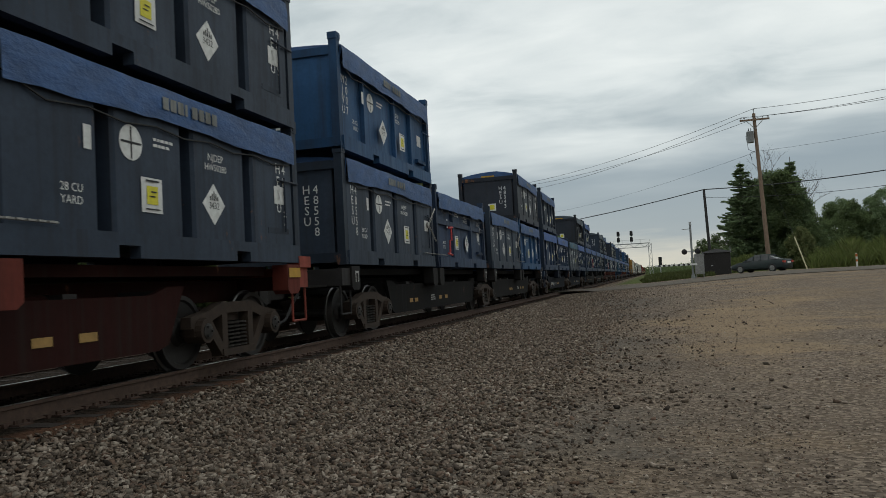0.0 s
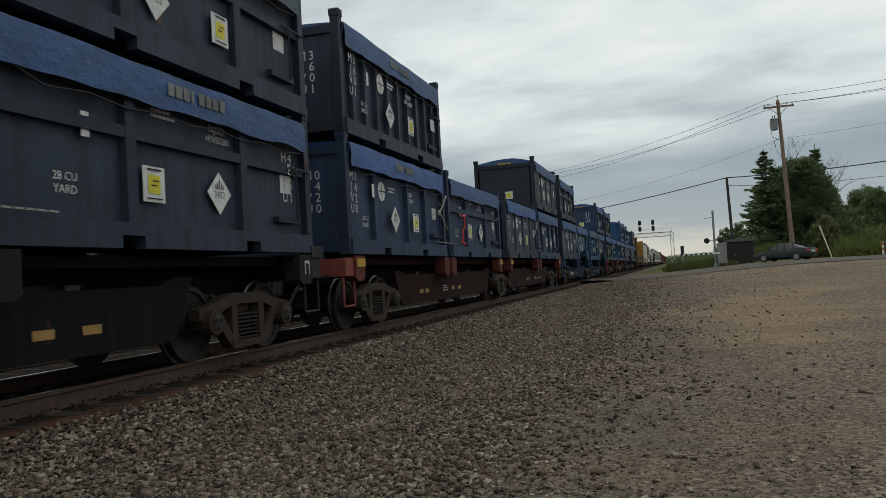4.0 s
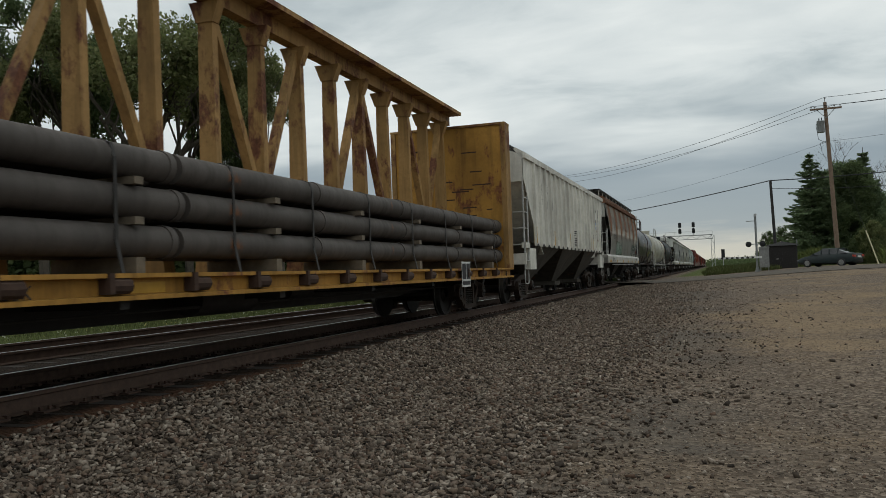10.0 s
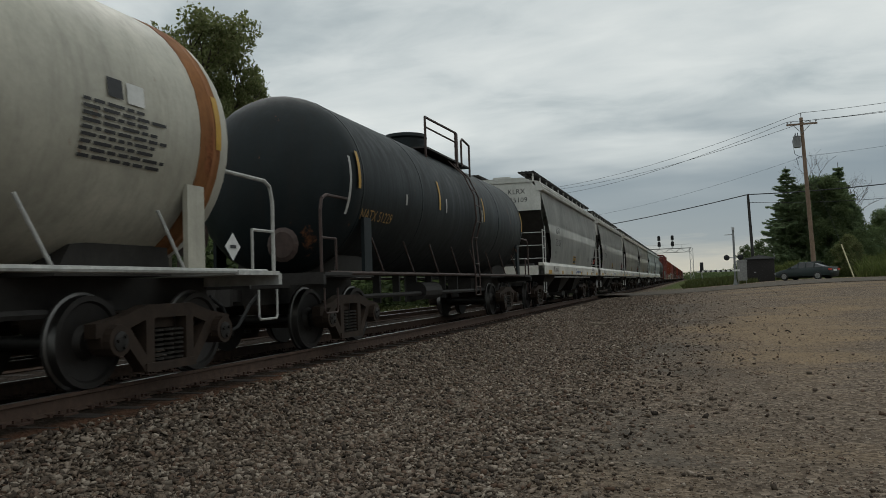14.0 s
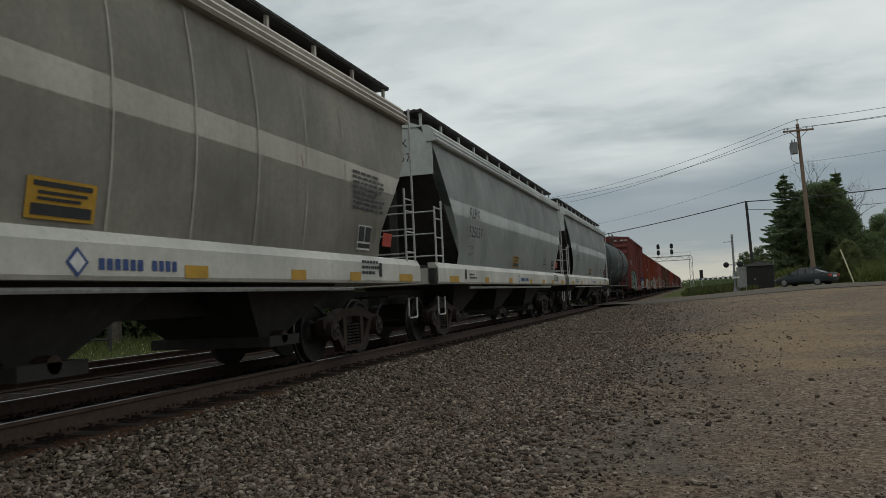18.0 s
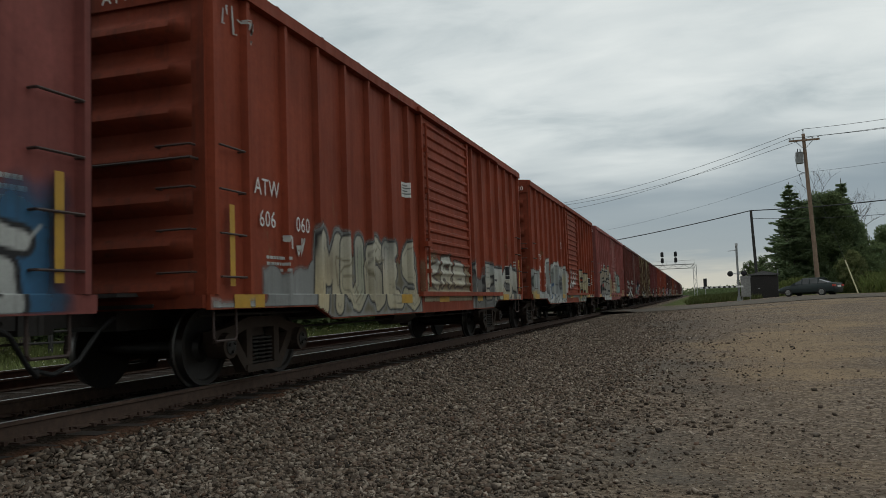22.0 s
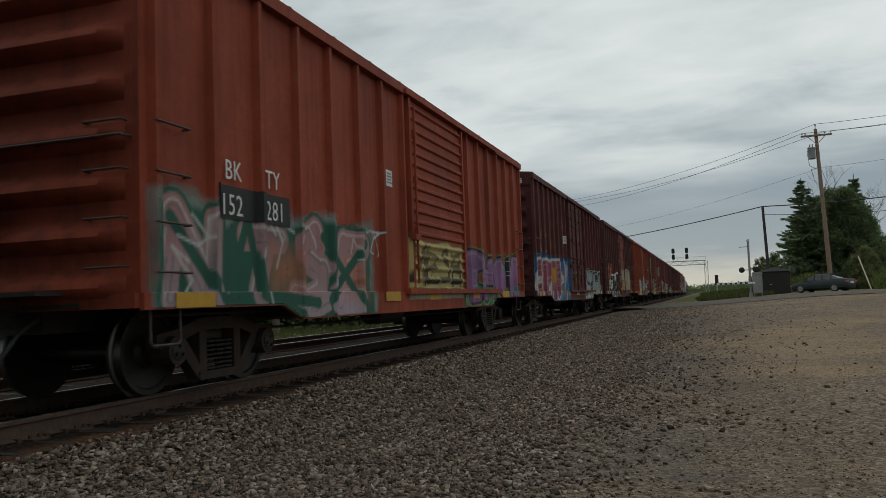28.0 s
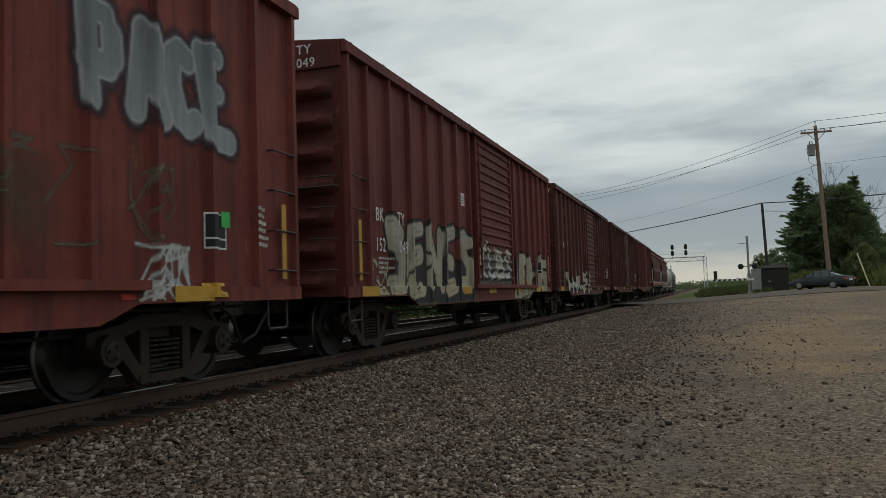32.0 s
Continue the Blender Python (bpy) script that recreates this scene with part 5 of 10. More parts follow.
def diamond(parent, y, z, skin, r, lift=0.02, number=""):
    bm = bmesh.new()
    bm.faces.new([bm.verts.new(p) for p in ((-r, 0, 0), (0, -r, 0), (r, 0, 0), (0, r, 0))])
    pl = on_side("hazard_placard", bm, M["white"], parent, y, z, skin, (), "white diamond placard", lift)
    bars = [(-r * 0.36 + k * r * 0.16, -r * 0.27 + k * r * 0.16, r * 0.18, r * (0.62 - abs(k - 2) * 0.12)) for k in range(5)] if number else [(-r * 0.4, r * 0.4, -r * 0.12, r * 0.12)]
    on_side("placard_print", rects(*bars), M["letter_dark"], pl, y, z, skin, (), lift=lift + 0.004)
    if number:
        on_side("placard_print", text_outline(number, r * 0.46), M["letter_dark"], pl, y, z - r * 0.22, skin, (), lift=lift + 0.004)
    return pl


# ---- covered hoppers ----
def hopper_skin(y, z):
    """Bulging side of a rounded hopper: half width against height."""
    t = min(1.0, max(0.0, (z - 1.60) / 2.5))
    return 1.42 + 0.21 * math.sin(math.pi * (0.12 + 0.76 * t))


def round_hopper(u0, u1, col, label, marks=(), endmark="", seed=1, sillcol=None, rust=0.05, grime=0.35, near=True, rusty=False):
    L = u1 - u0
    h = L / 2
    car = thing("covered_hopper", pose(0, 0, 0), label, "hopper car", "freight cars of the train")
    rides(car, TRACK_X, (u0 + u1) / 2)
    mat = paint("hopper_paint", col, 0.5, grime, rust, seed=seed)
    smat = paint("hopper_sill_paint", sillcol or shade(col, 1.08), 0.45, grime * 0.6, rust, seed=seed + 2)
    eave_mat = paint("rusted_eave_paint", (0.17, 0.085, 0.05), 0.7, 0.5, 0.4, seed=seed) if rusty else mat
    # side sheets: rows up the bulge, with the ends cut back in a curve
    zs = [1.60, 1.85, 2.1, 2.4, 2.7, 3.0, 3.3, 3.6, 3.9, 4.12]
    cut = {1.60: 1.75, 1.85: 1.78, 2.1: 1.72, 2.4: 1.50, 2.7: 1.22, 3.0: 0.95, 3.3: 0.72, 3.6: 0.55, 3.9: 0.42, 4.12: 0.30}
    for s in (-1, 1):
        bm = bmesh.new()
        rows = []
        for z in zs:
            c = cut[z]
            ys = [-h + c + (L - 2 * c) * k / 12 for k in range(13)]
            rows.append([bm.verts.new((s * hopper_skin(0, z), y, z)) for y in ys])
        for a, b in zip(rows, rows[1:]):
            for i in range(12):
                bm.faces.new((a[i], a[i + 1], b[i + 1], b[i]))
        bmesh.ops.solidify(bm, geom=list(bm.faces), thickness=0.02)
        part("side_sheet", bm, mat, car, "", True)
        # rolled eave with three ridges
        bm = bmesh.new()
        pts = [(s * 1.40, 4.122), (s * 1.60, 4.122), (s * 1.63, 4.16), (s * 1.60, 4.20), (s * 1.57, 4.22), (s * 1.60, 4.26), (s * 1.56, 4.31), (s * 1.52, 4.33), (s * 1.54, 4.38), (s * 1.46, 4.46), (s * 1.30, 4.48)]
        prism(bm, pts, "y", -h + 0.28, h - 0.28)
        part("eave", bm, eave_mat, car)
        # side sill
        bm = bmesh.new()
        prism(bm, [(s * 1.40, 1.18), (s * 1.60, 1.18), (s * 1.62, 1.22), (s * 1.62, 1.50), (s * 1.55, 1.61), (s * 1.40, 1.61)], "y", -h, h)
        part("side_sill", bm, smat, car)
        bm = bmesh.new()
        pipe_run(bm, [(s * 1.48, -h + 2.8, 1.10), (s * 1.48, h - 2.8, 1.10)], 0.03, 6)
        part("sill_pipe", bm, M["grab_white"], car)
    # roof, hatch trough, running boards
    bm = bmesh.new()
    prism(bm, [(-1.32, 4.45), (1.32, 4.45), (0.9, 4.62), (-0.9, 4.62)], "y", -h + 0.30, h - 0.30)
    part("roof", bm, mat, car)
    bm = bmesh.new()
    prism(bm, [(-0.35, 4.62), (0.35, 4.62), (0.30, 4.76), (-0.30, 4.76)], "y", -h + 0.9, h - 0.9)
    part("hatch", bm, mat, car)
    for s in (-1, 1):
        bm = bmesh.new()
        for i in range(5):
            x = s * (0.72 + i * 0.13)
            box(bm, min(x, x + s * 0.05), max(x, x + s * 0.05), -h + 0.35, h - 0.35, 4.80, 4.84)
        for k in range(48):
            y = -h + 0.4 + k * (L - 0.8) / 47
            box(bm, min(s * 0.72, s * 1.3), max(s * 0.72, s * 1.3), y - 0.02, y + 0.02, 4.795, 4.835)
        box(bm, min(s * 0.74, s * 1.28), max(s * 0.74, s * 1.28), -h + 0.36, h - 0.36, 4.775, 4.79)
        part("running_board", bm, M["steel_dark"], car, "dark grating walkway")
        bm = bmesh.new()
        box(bm, s * 0.98 - 0.01, s * 0.98 + 0.01, -h + 0.4, h - 0.4, 4.50, 4.80)
        part("walkway_web", bm, M["steel_dark"], car)
        bm = bmesh.new()
        for k in range(12):
            y = -h + 0.5 + k * (L - 1.0) / 11
            box(bm, min(s * 1.2, s * 1.25), max(s * 1.2, s * 1.25), y - 0.03, y + 0.03, 4.47, 4.81)
        part("walkway_bracket", bm, mat, car)
    # ends: fascia, slope sheet and posts with the recess's shade in their colour, platform
    for s in (-1, 1):
        bm = bmesh.new()
        prism(bm, [(-1.5, 3.45), (1.5, 3.45), (1.50, 4.14), (1.2, 4.45), (-1.2, 4.45), (-1.50, 4.14)], "y", min(s * (h - 0.33), s * (h - 0.36)), max(s * (h - 0.33), s * (h - 0.36)))
        part("end_fascia", bm, mat, car)
        bm = bmesh.new()
        prism(bm, [(s * (h - 0.36), 3.5), (s * (h - 2.6), 1.25), (s * (h - 2.66), 1.25), (s * (h - 0.42), 3.6)], "x", -1.46, 1.46)
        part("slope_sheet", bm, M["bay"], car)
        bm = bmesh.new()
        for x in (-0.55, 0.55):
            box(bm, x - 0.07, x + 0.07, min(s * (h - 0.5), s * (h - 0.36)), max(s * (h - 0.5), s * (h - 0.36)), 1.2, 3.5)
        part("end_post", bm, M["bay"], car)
        bm = bmesh.new()
        box(bm, -1.6, 1.6, min(s * (h - 0.12), s * h), max(s * (h - 0.12), s * h), 1.18, 1.5)
        box(bm, -1.4, 1.4, min(s * (h - 1.2), s * (h - 0.12)), max(s * (h - 1.2), s * (h - 0.12)), 1.18, 1.24)
        part("end_platform", bm, smat, car)
        bm = bmesh.new()
        bar(bm, (0.5, s * (h - 0.75), 1.45), (1.1, s * (h - 0.75), 1.45), 0.15, 10)
        box(bm, -0.2, 0.3, min(s * (h - 1.1), s * (h - 0.6)), max(s * (h - 1.1), s * (h - 0.6)), 1.25, 1.6)
        part("brake_cylinder", bm, M["steel_dark"], car)
        # corner ladders
        for x in (-1.56, 1.56):
            bm = bmesh.new()
            ya, yb = s * (h - 0.10), s * (h - 0.55)
            tall = 4.45 if s > 0 else 2.75
            pipe_run(bm, [(x, ya, 1.3), (x, ya, tall)], 0.022)
            pipe_run(bm, [(x, yb, 1.3), (x, yb, 2.9)], 0.022)
            for z in (1.75, 2.12, 2.5, 2.72):
                pipe_run(bm, [(x, ya, z), (x, yb, z)], 0.015)
            part("ladder", bm, M["grab_white"], car)
        bm = bmesh.new()
        for z in (1.75, 2.2, 2.65):
            pipe_run(bm, [(-1.56, s * (h - 0.10), z), (1.56, s * (h - 0.10), z)], 0.016)
        part("end_rail", bm, M["grab_white"], car)
    # weld seams down the side sheets
    for k in range(11):
        y = -h + 2.0 + k * (L - 4.0) / 10
        bm = bmesh.new()
        rows = [(bm.verts.new((hopper_skin(0, z) + 0.022, y - 0.012, z)), bm.verts.new((hopper_skin(0, z) + 0.022, y + 0.012, z))) for z in zs]
        for a, b in zip(rows, rows[1:]):
            bm.faces.new((a[0], a[1], b[1], b[0]))
        part("weld_seam", bm, mat, car)
    # discharge bays, with the shade under the car put into their colour
    for k in range(3):
        y = -h + 4.0 + k * (L - 8.0) / 2
        bm = bmesh.new()
        top = [(-1.38, y - 1.9), (1.38, y - 1.9), (1.38, y + 1.9), (-1.38, y + 1.9)]
        low = [(-0.75, y - 0.35), (0.75, y - 0.35), (0.75, y + 0.35), (-0.75, y + 0.35)]
        a, b = [bm.verts.new((p[0], p[1], 1.62)) for p in top], [bm.verts.new((p[0], p[1], 0.48)) for p in low]
        for i in range(4):
            bm.faces.new((a[i], a[(i + 1) % 4], b[(i + 1) % 4], b[i]))
        bm.faces.new(a)
        bm.faces.new(b[::-1])
        box(bm, -0.95, 0.95, y - 0.42, y + 0.42, 0.34, 0.48)
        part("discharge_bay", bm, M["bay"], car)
        bm = bmesh.new()
        bar(bm, (-0.9, y, 0.46), (0.95, y, 0.46), 0.09, 10)
        part("outlet_pipe", bm, M["truck"], car)
    bm = bmesh.new()
    box(bm, -0.3, 0.3, -h + 0.1, h - 0.1, 0.80, 1.10)
    part("centre_sill", bm, M["steel_dark"], car)
    add_stirrups(car, 1.56, (-h + 0.32, h - 0.32), "grab_white")
    skin = lambda a, b: hopper_skin(a, b) + 0.012
    for s, y, z, size, key in marks:
        bm = text_outline(s, size, 1.1)
        bmesh.ops.triangulate(bm, faces=bm.faces)
        on_side("reporting_mark", bm, M[key], car, y - h, z, skin)
    if endmark:
        for i, s in enumerate(endmark.split("|")):
            on_end("reporting_mark", text_outline(s, 0.25, 1.05), M["letter_dark"], car, 0.65, 4.05 - 0.3 * i, -h + 0.33)
    for y in (-h + 1.1, -h + 3.9, -1.7, 1.2, 3.4, h - 3.0, h - 0.8):
        on_side("reflective_strip", rects((-0.34 if abs(y) > h - 1.5 else -0.2, 0.34 if abs(y) > h - 1.5 else 0.2, 0, 0.13)), M["yellow_mark"], car, y, 1.21, lambda a, b: 1.62)
    if rusty:
        for y in (6.93, 9.99):
            on_side("reflective_strip", rects((-0.05, 0.05, 0, 0.4)), M["yellow_dull"], car, y - h, 1.62, skin)
        on_side("panel_outline", rects((-0.43, 0.43, 0, 0.02), (-0.43, 0.43, 0.24, 0.26), (-0.43, -0.41, 0.02, 0.24), (0.41, 0.43, 0.02, 0.24)), M["letter_dark"], car, 8.47 - h, 1.7, skin)
        rusts = [op("stain", c, 3.45 - 0.06 * (k % 2), 0.62 + 0.12 * (k % 3 == 2), 0.80 + 0.1 * (k % 2), (0.27, 0.105, 0.028), (0.13, 0.045, 0.018)) for k, c in enumerate((1.6, 4.0, 6.3, 8.55, 10.9, 13.35, 15.6))]
        mural(car, h, skin, (), None, 0.5, L - 0.5, 2.2, 4.10, 71, rusts, 0.05, "rust_stain", True)
        mural(car, h, skin, (), None, 3.8, 7.0, 1.62, 2.6, 77, (op("mist", 4.0, 6.8, 1.62, 2.1, (0.14, 0.22, 0.16), ragged=0.25, soft=0.12, strength=0.8), op("word", "REXA", 4.0, 6.8, 1.64, 2.38, 0.20, (0.10, 0.17, 0.12), (0.28, 0.33, 0.28), (0.03, 0.06, 0.04), rim=0.03, wild=0.9), op("scribble", 4.2, 6.6, 1.65, 2.2, 10, 0.014, (0.32, 0.36, 0.32))), 0.028, "sprayed_lettering", True)
        mural(car, h, skin, (), None, 11.5, 15.4, 1.62, 2.6, 78, (op("word", "MERSX", 11.9, 15.2, 1.66, 2.40, 0.035, (0.03, 0.06, 0.045), (0.03, 0.06, 0.045), (0.24, 0.29, 0.25), rim=0.02, wild=1.0, slant=0.2), op("scribble", 12.0, 15.1, 1.7, 2.3, 14, 0.012, (0.035, 0.065, 0.05))), 0.028, "sprayed_lettering", True)
    else:
        on_side("emergency_placard", rects((-0.38, 0.38, 0, 0.33)), M["yellow_mark"], car, 7.68 - h, 1.67, skin)
        on_side("placard_lines", rects((-0.32, 0.32, 0.26, 0.30), (-0.27, 0.27, 0.20, 0.225), (-0.27, 0.2, 0.15, 0.175), (-0.33, 0.33, 0.03, 0.12)), M["letter_dark"], car, 7.68 - h, 1.67, lambda a, b: hopper_skin(a, b) + 0.018)
        sill = lambda a, b: 1.622
        bm = bmesh.new()
        bm.faces.new([bm.verts.new(p) for p in ((-0.13, 0.13, 0), (0, 0, 0), (0.13, 0.13, 0), (0, 0.26, 0))])
        on_side("sill_emblem", bm, M["sill_blue"], car, 7.75 - h, 1.20, sill)
        bm = bmesh.new()
        bm.faces.new([bm.verts.new(p) for p in ((-0.09, 0.09, 0), (0, 0, 0), (0.09, 0.09, 0), (0, 0.18, 0))])
        on_side("sill_emblem", bm, M["white"], car, 7.75 - h, 1.24, sill, lift=0.010)
        on_side("sill_lettering", rects(*[(-0.55 + 0.1 * k, -0.48 + 0.1 * k, 0, 0.10) for k in range(11) if k != 6]), M["sill_blue"], car, 8.55 - h, 1.27, sill)
    on_side("stencil_panel", rects((-0.25, 0.25, 0, 0.38)), M["white"], car, 13.92 - h, 1.7, skin)
    on_side("stencil_panel", rects((-0.23, -0.02, 0.13, 0.36), (0.02, 0.23, 0.13, 0.36), (-0.23, 0.23, 0.03, 0.10)), M["dark_panel"], car, 13.92 - h, 1.7, lambda a, b: hopper_skin(a, b) + 0.02)
    on_side("red_label", rects((-0.2, 0.2, 0, 0.22)), M["red_mark"], car, 14.9 - h, 1.8, skin)
    if "INVX" in endmark:
        stencil(car, 14.1 - h, 2.3, 1.4, 0.62, skin, (), "letter_dark", 8)
    else:
        stencil(car, 12.4 - h, 1.85, 0.5, 0.22, skin, (), "letter_dark", 4)
    stencil(car, h - 2.4, 1.30, 0.7, 0.25, lambda a, b: 1.625, (), "letter_dark", 3)
    stencil(car, -h + 2.6, 1.28, 0.6, 0.15, lambda a, b: 1.625, (), "letter_dark", 2)
    on_side("lifting_hole", rects((-0.06, 0.06, 0, 0.22)), M["dark_panel"], car, -h + 2.0, 1.28, lambda a, b: 1.625)
    on_side("lifting_hole", rects((-0.06, 0.06, 0, 0.22)), M["dark_panel"], car, h - 2.0, 1.28, lambda a, b: 1.625)
    u = (u0 + u1) / 2
    for y in (-h + 1.9, h - 1.9):
        add_truck(car, y, u, near)
    add_draft_gear(car, -h, h)
    return car


def ribbed_hopper(u0, u1, col, label, marks, endmark, seed=1):
    L = u1 - u0
    h = L / 2
    car = thing("covered_hopper", pose(0, 0, 0), label, "hopper car", "freight cars of the train")
    rides(car, TRACK_X, (u0 + u1) / 2)
    mat = paint("ribbed_hopper_paint", col, 0.6, 0.35, 0.03, seed=seed)
    posts = [-h + 1.25 + k * (L - 2.5) / 17 for k in range(18)]
    skin, cuts = box_skin(posts, 1.55, 0.075)
    side = [(-h, 4.05), (-h, 3.55), (-h + 1.2, 2.2), (-h + 1.25, 1.65), (h - 1.25, 1.65), (h - 1.2, 2.2), (h, 3.55), (h, 4.05)]
    for s in (-1, 1):
        bm = bmesh.new()
        prism(bm, side, "x", s * 1.53, s * 1.55)
        part("side_sheet", bm, mat, car)
        bm = bmesh.new()
        prism(bm, [(s * 1.53, 4.05), (s * 1.62, 4.05), (s * 1.62, 4.20), (s * 1.35, 4.36), (s * 1.3, 4.30)], "y", -h, h)
        part("eave", bm, mat, car)
    for p in posts:
        bm = bmesh.new()
        prism(bm, [(1.545, p - 0.075), (1.625, p - 0.045), (1.625, p + 0.045), (1.545, p + 0.075)], "z", 1.62, 4.05)
        part("post", bm, mat, car)
        bm = bmesh.new()
        prism(bm, [(p - 0.09, 1.62), (p + 0.09, 1.62), (p, 1.69)], "x", 1.627, 1.665)
        part("post_foot", bm, M["steel_dark"], car)
    bm = bmesh.new()
    for p in posts:
        prism(bm, [(-1.545, p - 0.07), (-1.605, p - 0.04), (-1.605, p + 0.04), (-1.545, p + 0.07)], "z", 1.62, 4.05)
    part("far_side_posts", bm, mat, car)
    bm = bmesh.new()
    prism(bm, [(-1.4, 4.2), (1.4, 4.2), (0.8, 4.42), (-0.8, 4.42)], "y", -h, h)
    part("roof", bm, mat, car)
    bm = bmesh.new()
    for i in range(5):
        box(bm, 0.5 + i * 0.12, 0.55 + i * 0.12, -h, h, 4.52, 4.56)
    for k in range(60):
        y = -h + k * L / 59
        box(bm, 0.5, 1.05, y - 0.02, y + 0.02, 4.515, 4.555)
    part("running_board", bm, M["steel_dark"], car, "dark grating walkway")
    for k in range(3):
        y = -h + 3.2 + k * (L - 6.4) / 2
        bm = bmesh.new()
        a = [bm.verts.new(p) for p in ((-1.52, y - 2.2, 1.66), (1.52, y - 2.2, 1.66), (1.52, y + 2.2, 1.66), (-1.52, y + 2.2, 1.66))]
        b = [bm.verts.new(p) for p in ((-0.7, y - 0.4, 0.5), (0.7, y - 0.4, 0.5), (0.7, y + 0.4, 0.5), (-0.7, y + 0.4, 0.5))]
        for i in range(4):
            bm.faces.new((a[i], a[(i + 1) % 4], b[(i + 1) % 4], b[i]))
        bm.faces.new(a)
        bm.faces.new(b[::-1])
        box(bm, -0.85, 0.85, y - 0.5, y + 0.5, 0.36, 0.5)
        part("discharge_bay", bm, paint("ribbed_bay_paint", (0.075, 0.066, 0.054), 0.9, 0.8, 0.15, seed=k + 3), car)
    for s in (-1, 1):
        bm = bmesh.new()
        ya, yb = min(s * (h - 0.03), s * h), max(s * (h - 0.03), s * h)
        prism(bm, [(-1.55, 3.4), (1.55, 3.4), (1.55, 4.2), (-1.55, 4.2)], "y", ya, yb)
        prism(bm, [(s * (h - 0.03), 3.45), (s * (h - 2.6), 1.4), (s * (h - 2.66), 1.4), (s * (h - 0.1), 3.5)], "x", -1.5, 1.5)
        part("end_sheet", bm, mat, car)
        bm = bmesh.new()
        box(bm, -1.55, 1.55, min(s * (h - 0.10), s * (h + 0.02)), max(s * (h - 0.10), s * (h + 0.02)), 1.1, 1.4)
        box(bm, -1.4, 1.4, min(s * (h - 1.3), s * h), max(s * (h - 1.3), s * h), 1.1, 1.16)
        for x in (-1.5, 1.5):
            box(bm, x - 0.06, x + 0.06, min(s * (h - 0.5), s * (h - 1.3)), max(s * (h - 0.5), s * (h - 1.3)), 0.95, 1.7)
            box(bm, x - 0.06, x + 0.06, min(s * (h - 1.3), s * h), max(s * (h - 1.3), s * h), 1.55, 1.70)
        part("end_platform", bm, mat, car)
        bm = bmesh.new()
        for x in (-1.52, 1.52):
            pipe_run(bm, [(x, s * (h - 0.02), 0.95), (x, s * (h - 0.02), 3.5)], 0.025)
            pipe_run(bm, [(x, s * (h - 0.5), 1.2), (x, s * (h - 0.5), 3.0)], 0.025)
            for z in (1.2, 1.65, 2.1, 2.55, 2.95):
                pipe_run(bm, [(x, s * (h - 0.02), z), (x, s * (h - 0.5), z)], 0.016)
        for z in (1.65, 2.1, 2.55):
            pipe_run(bm, [(-1.52, s * (h - 0.02), z), (1.52, s * (h - 0.02), z)], 0.016)
        part("ladder", bm, M["grab_white"], car)
    bm = bmesh.new()
    box(bm, -0.3, 0.3, -h + 0.1, h - 0.1, 0.78, 1.1)
    part("centre_sill", bm, M["steel_dark"], car)
    for s, y, z, size, key in marks:
        on_side("reporting_mark", text_outline(s, size, 1.0), M[key], car, y - h, z, skin, cuts)
    for i, s in enumerate(endmark.split("|")):
        on_end("reporting_mark", text_outline(s, 0.26, 1.0), M["letter_dark"], car, 0.7, 3.9 - 0.3 * i, -h)
    for y in (1.2, 4.37, 6.95, 9.8, 12.6):
        on_side("reflective_strip", rects((-0.055, 0.055, 0, 0.48)), M["yellow_mark"], car, y - h, 1.71, skin, cuts)
    on_side("company_panel", rects((-0.2, 0.2, 0.3, 0.85)), M["dark_panel"], car, 14.1 - h, 2.65, skin, cuts)
    on_side("company_panel", rects((-0.2, 0.2, 0, 0.28)), simple("blue_panel", (0.05, 0.2, 0.5), 0.5), car, 14.1 - h, 2.65, skin, cuts)
    on_side("company_panel_bar", rects((-0.16, 0.16, 0.1, 0.18), (-0.12, 0.12, 0.4, 0.75)), M["white"], car, 14.1 - h, 2.65, skin, cuts, lift=0.01)
    stencil(car, 8.24 - h, 1.75, 0.6, 0.6, skin, cuts, "letter_dark", 9)
    stencil(car, 13.35 - h, 2.1, 0.35, 0.3, skin, cuts, "letter_dark", 4)
    add_stirrups(car, 1.5, (-h + 0.26, h - 0.26), "grab_white")
    u = (u0 + u1) / 2
    for y in (-h + 1.6, h - 1.6):
        add_truck(car, y, u)
    add_draft_gear(car, -h, h)


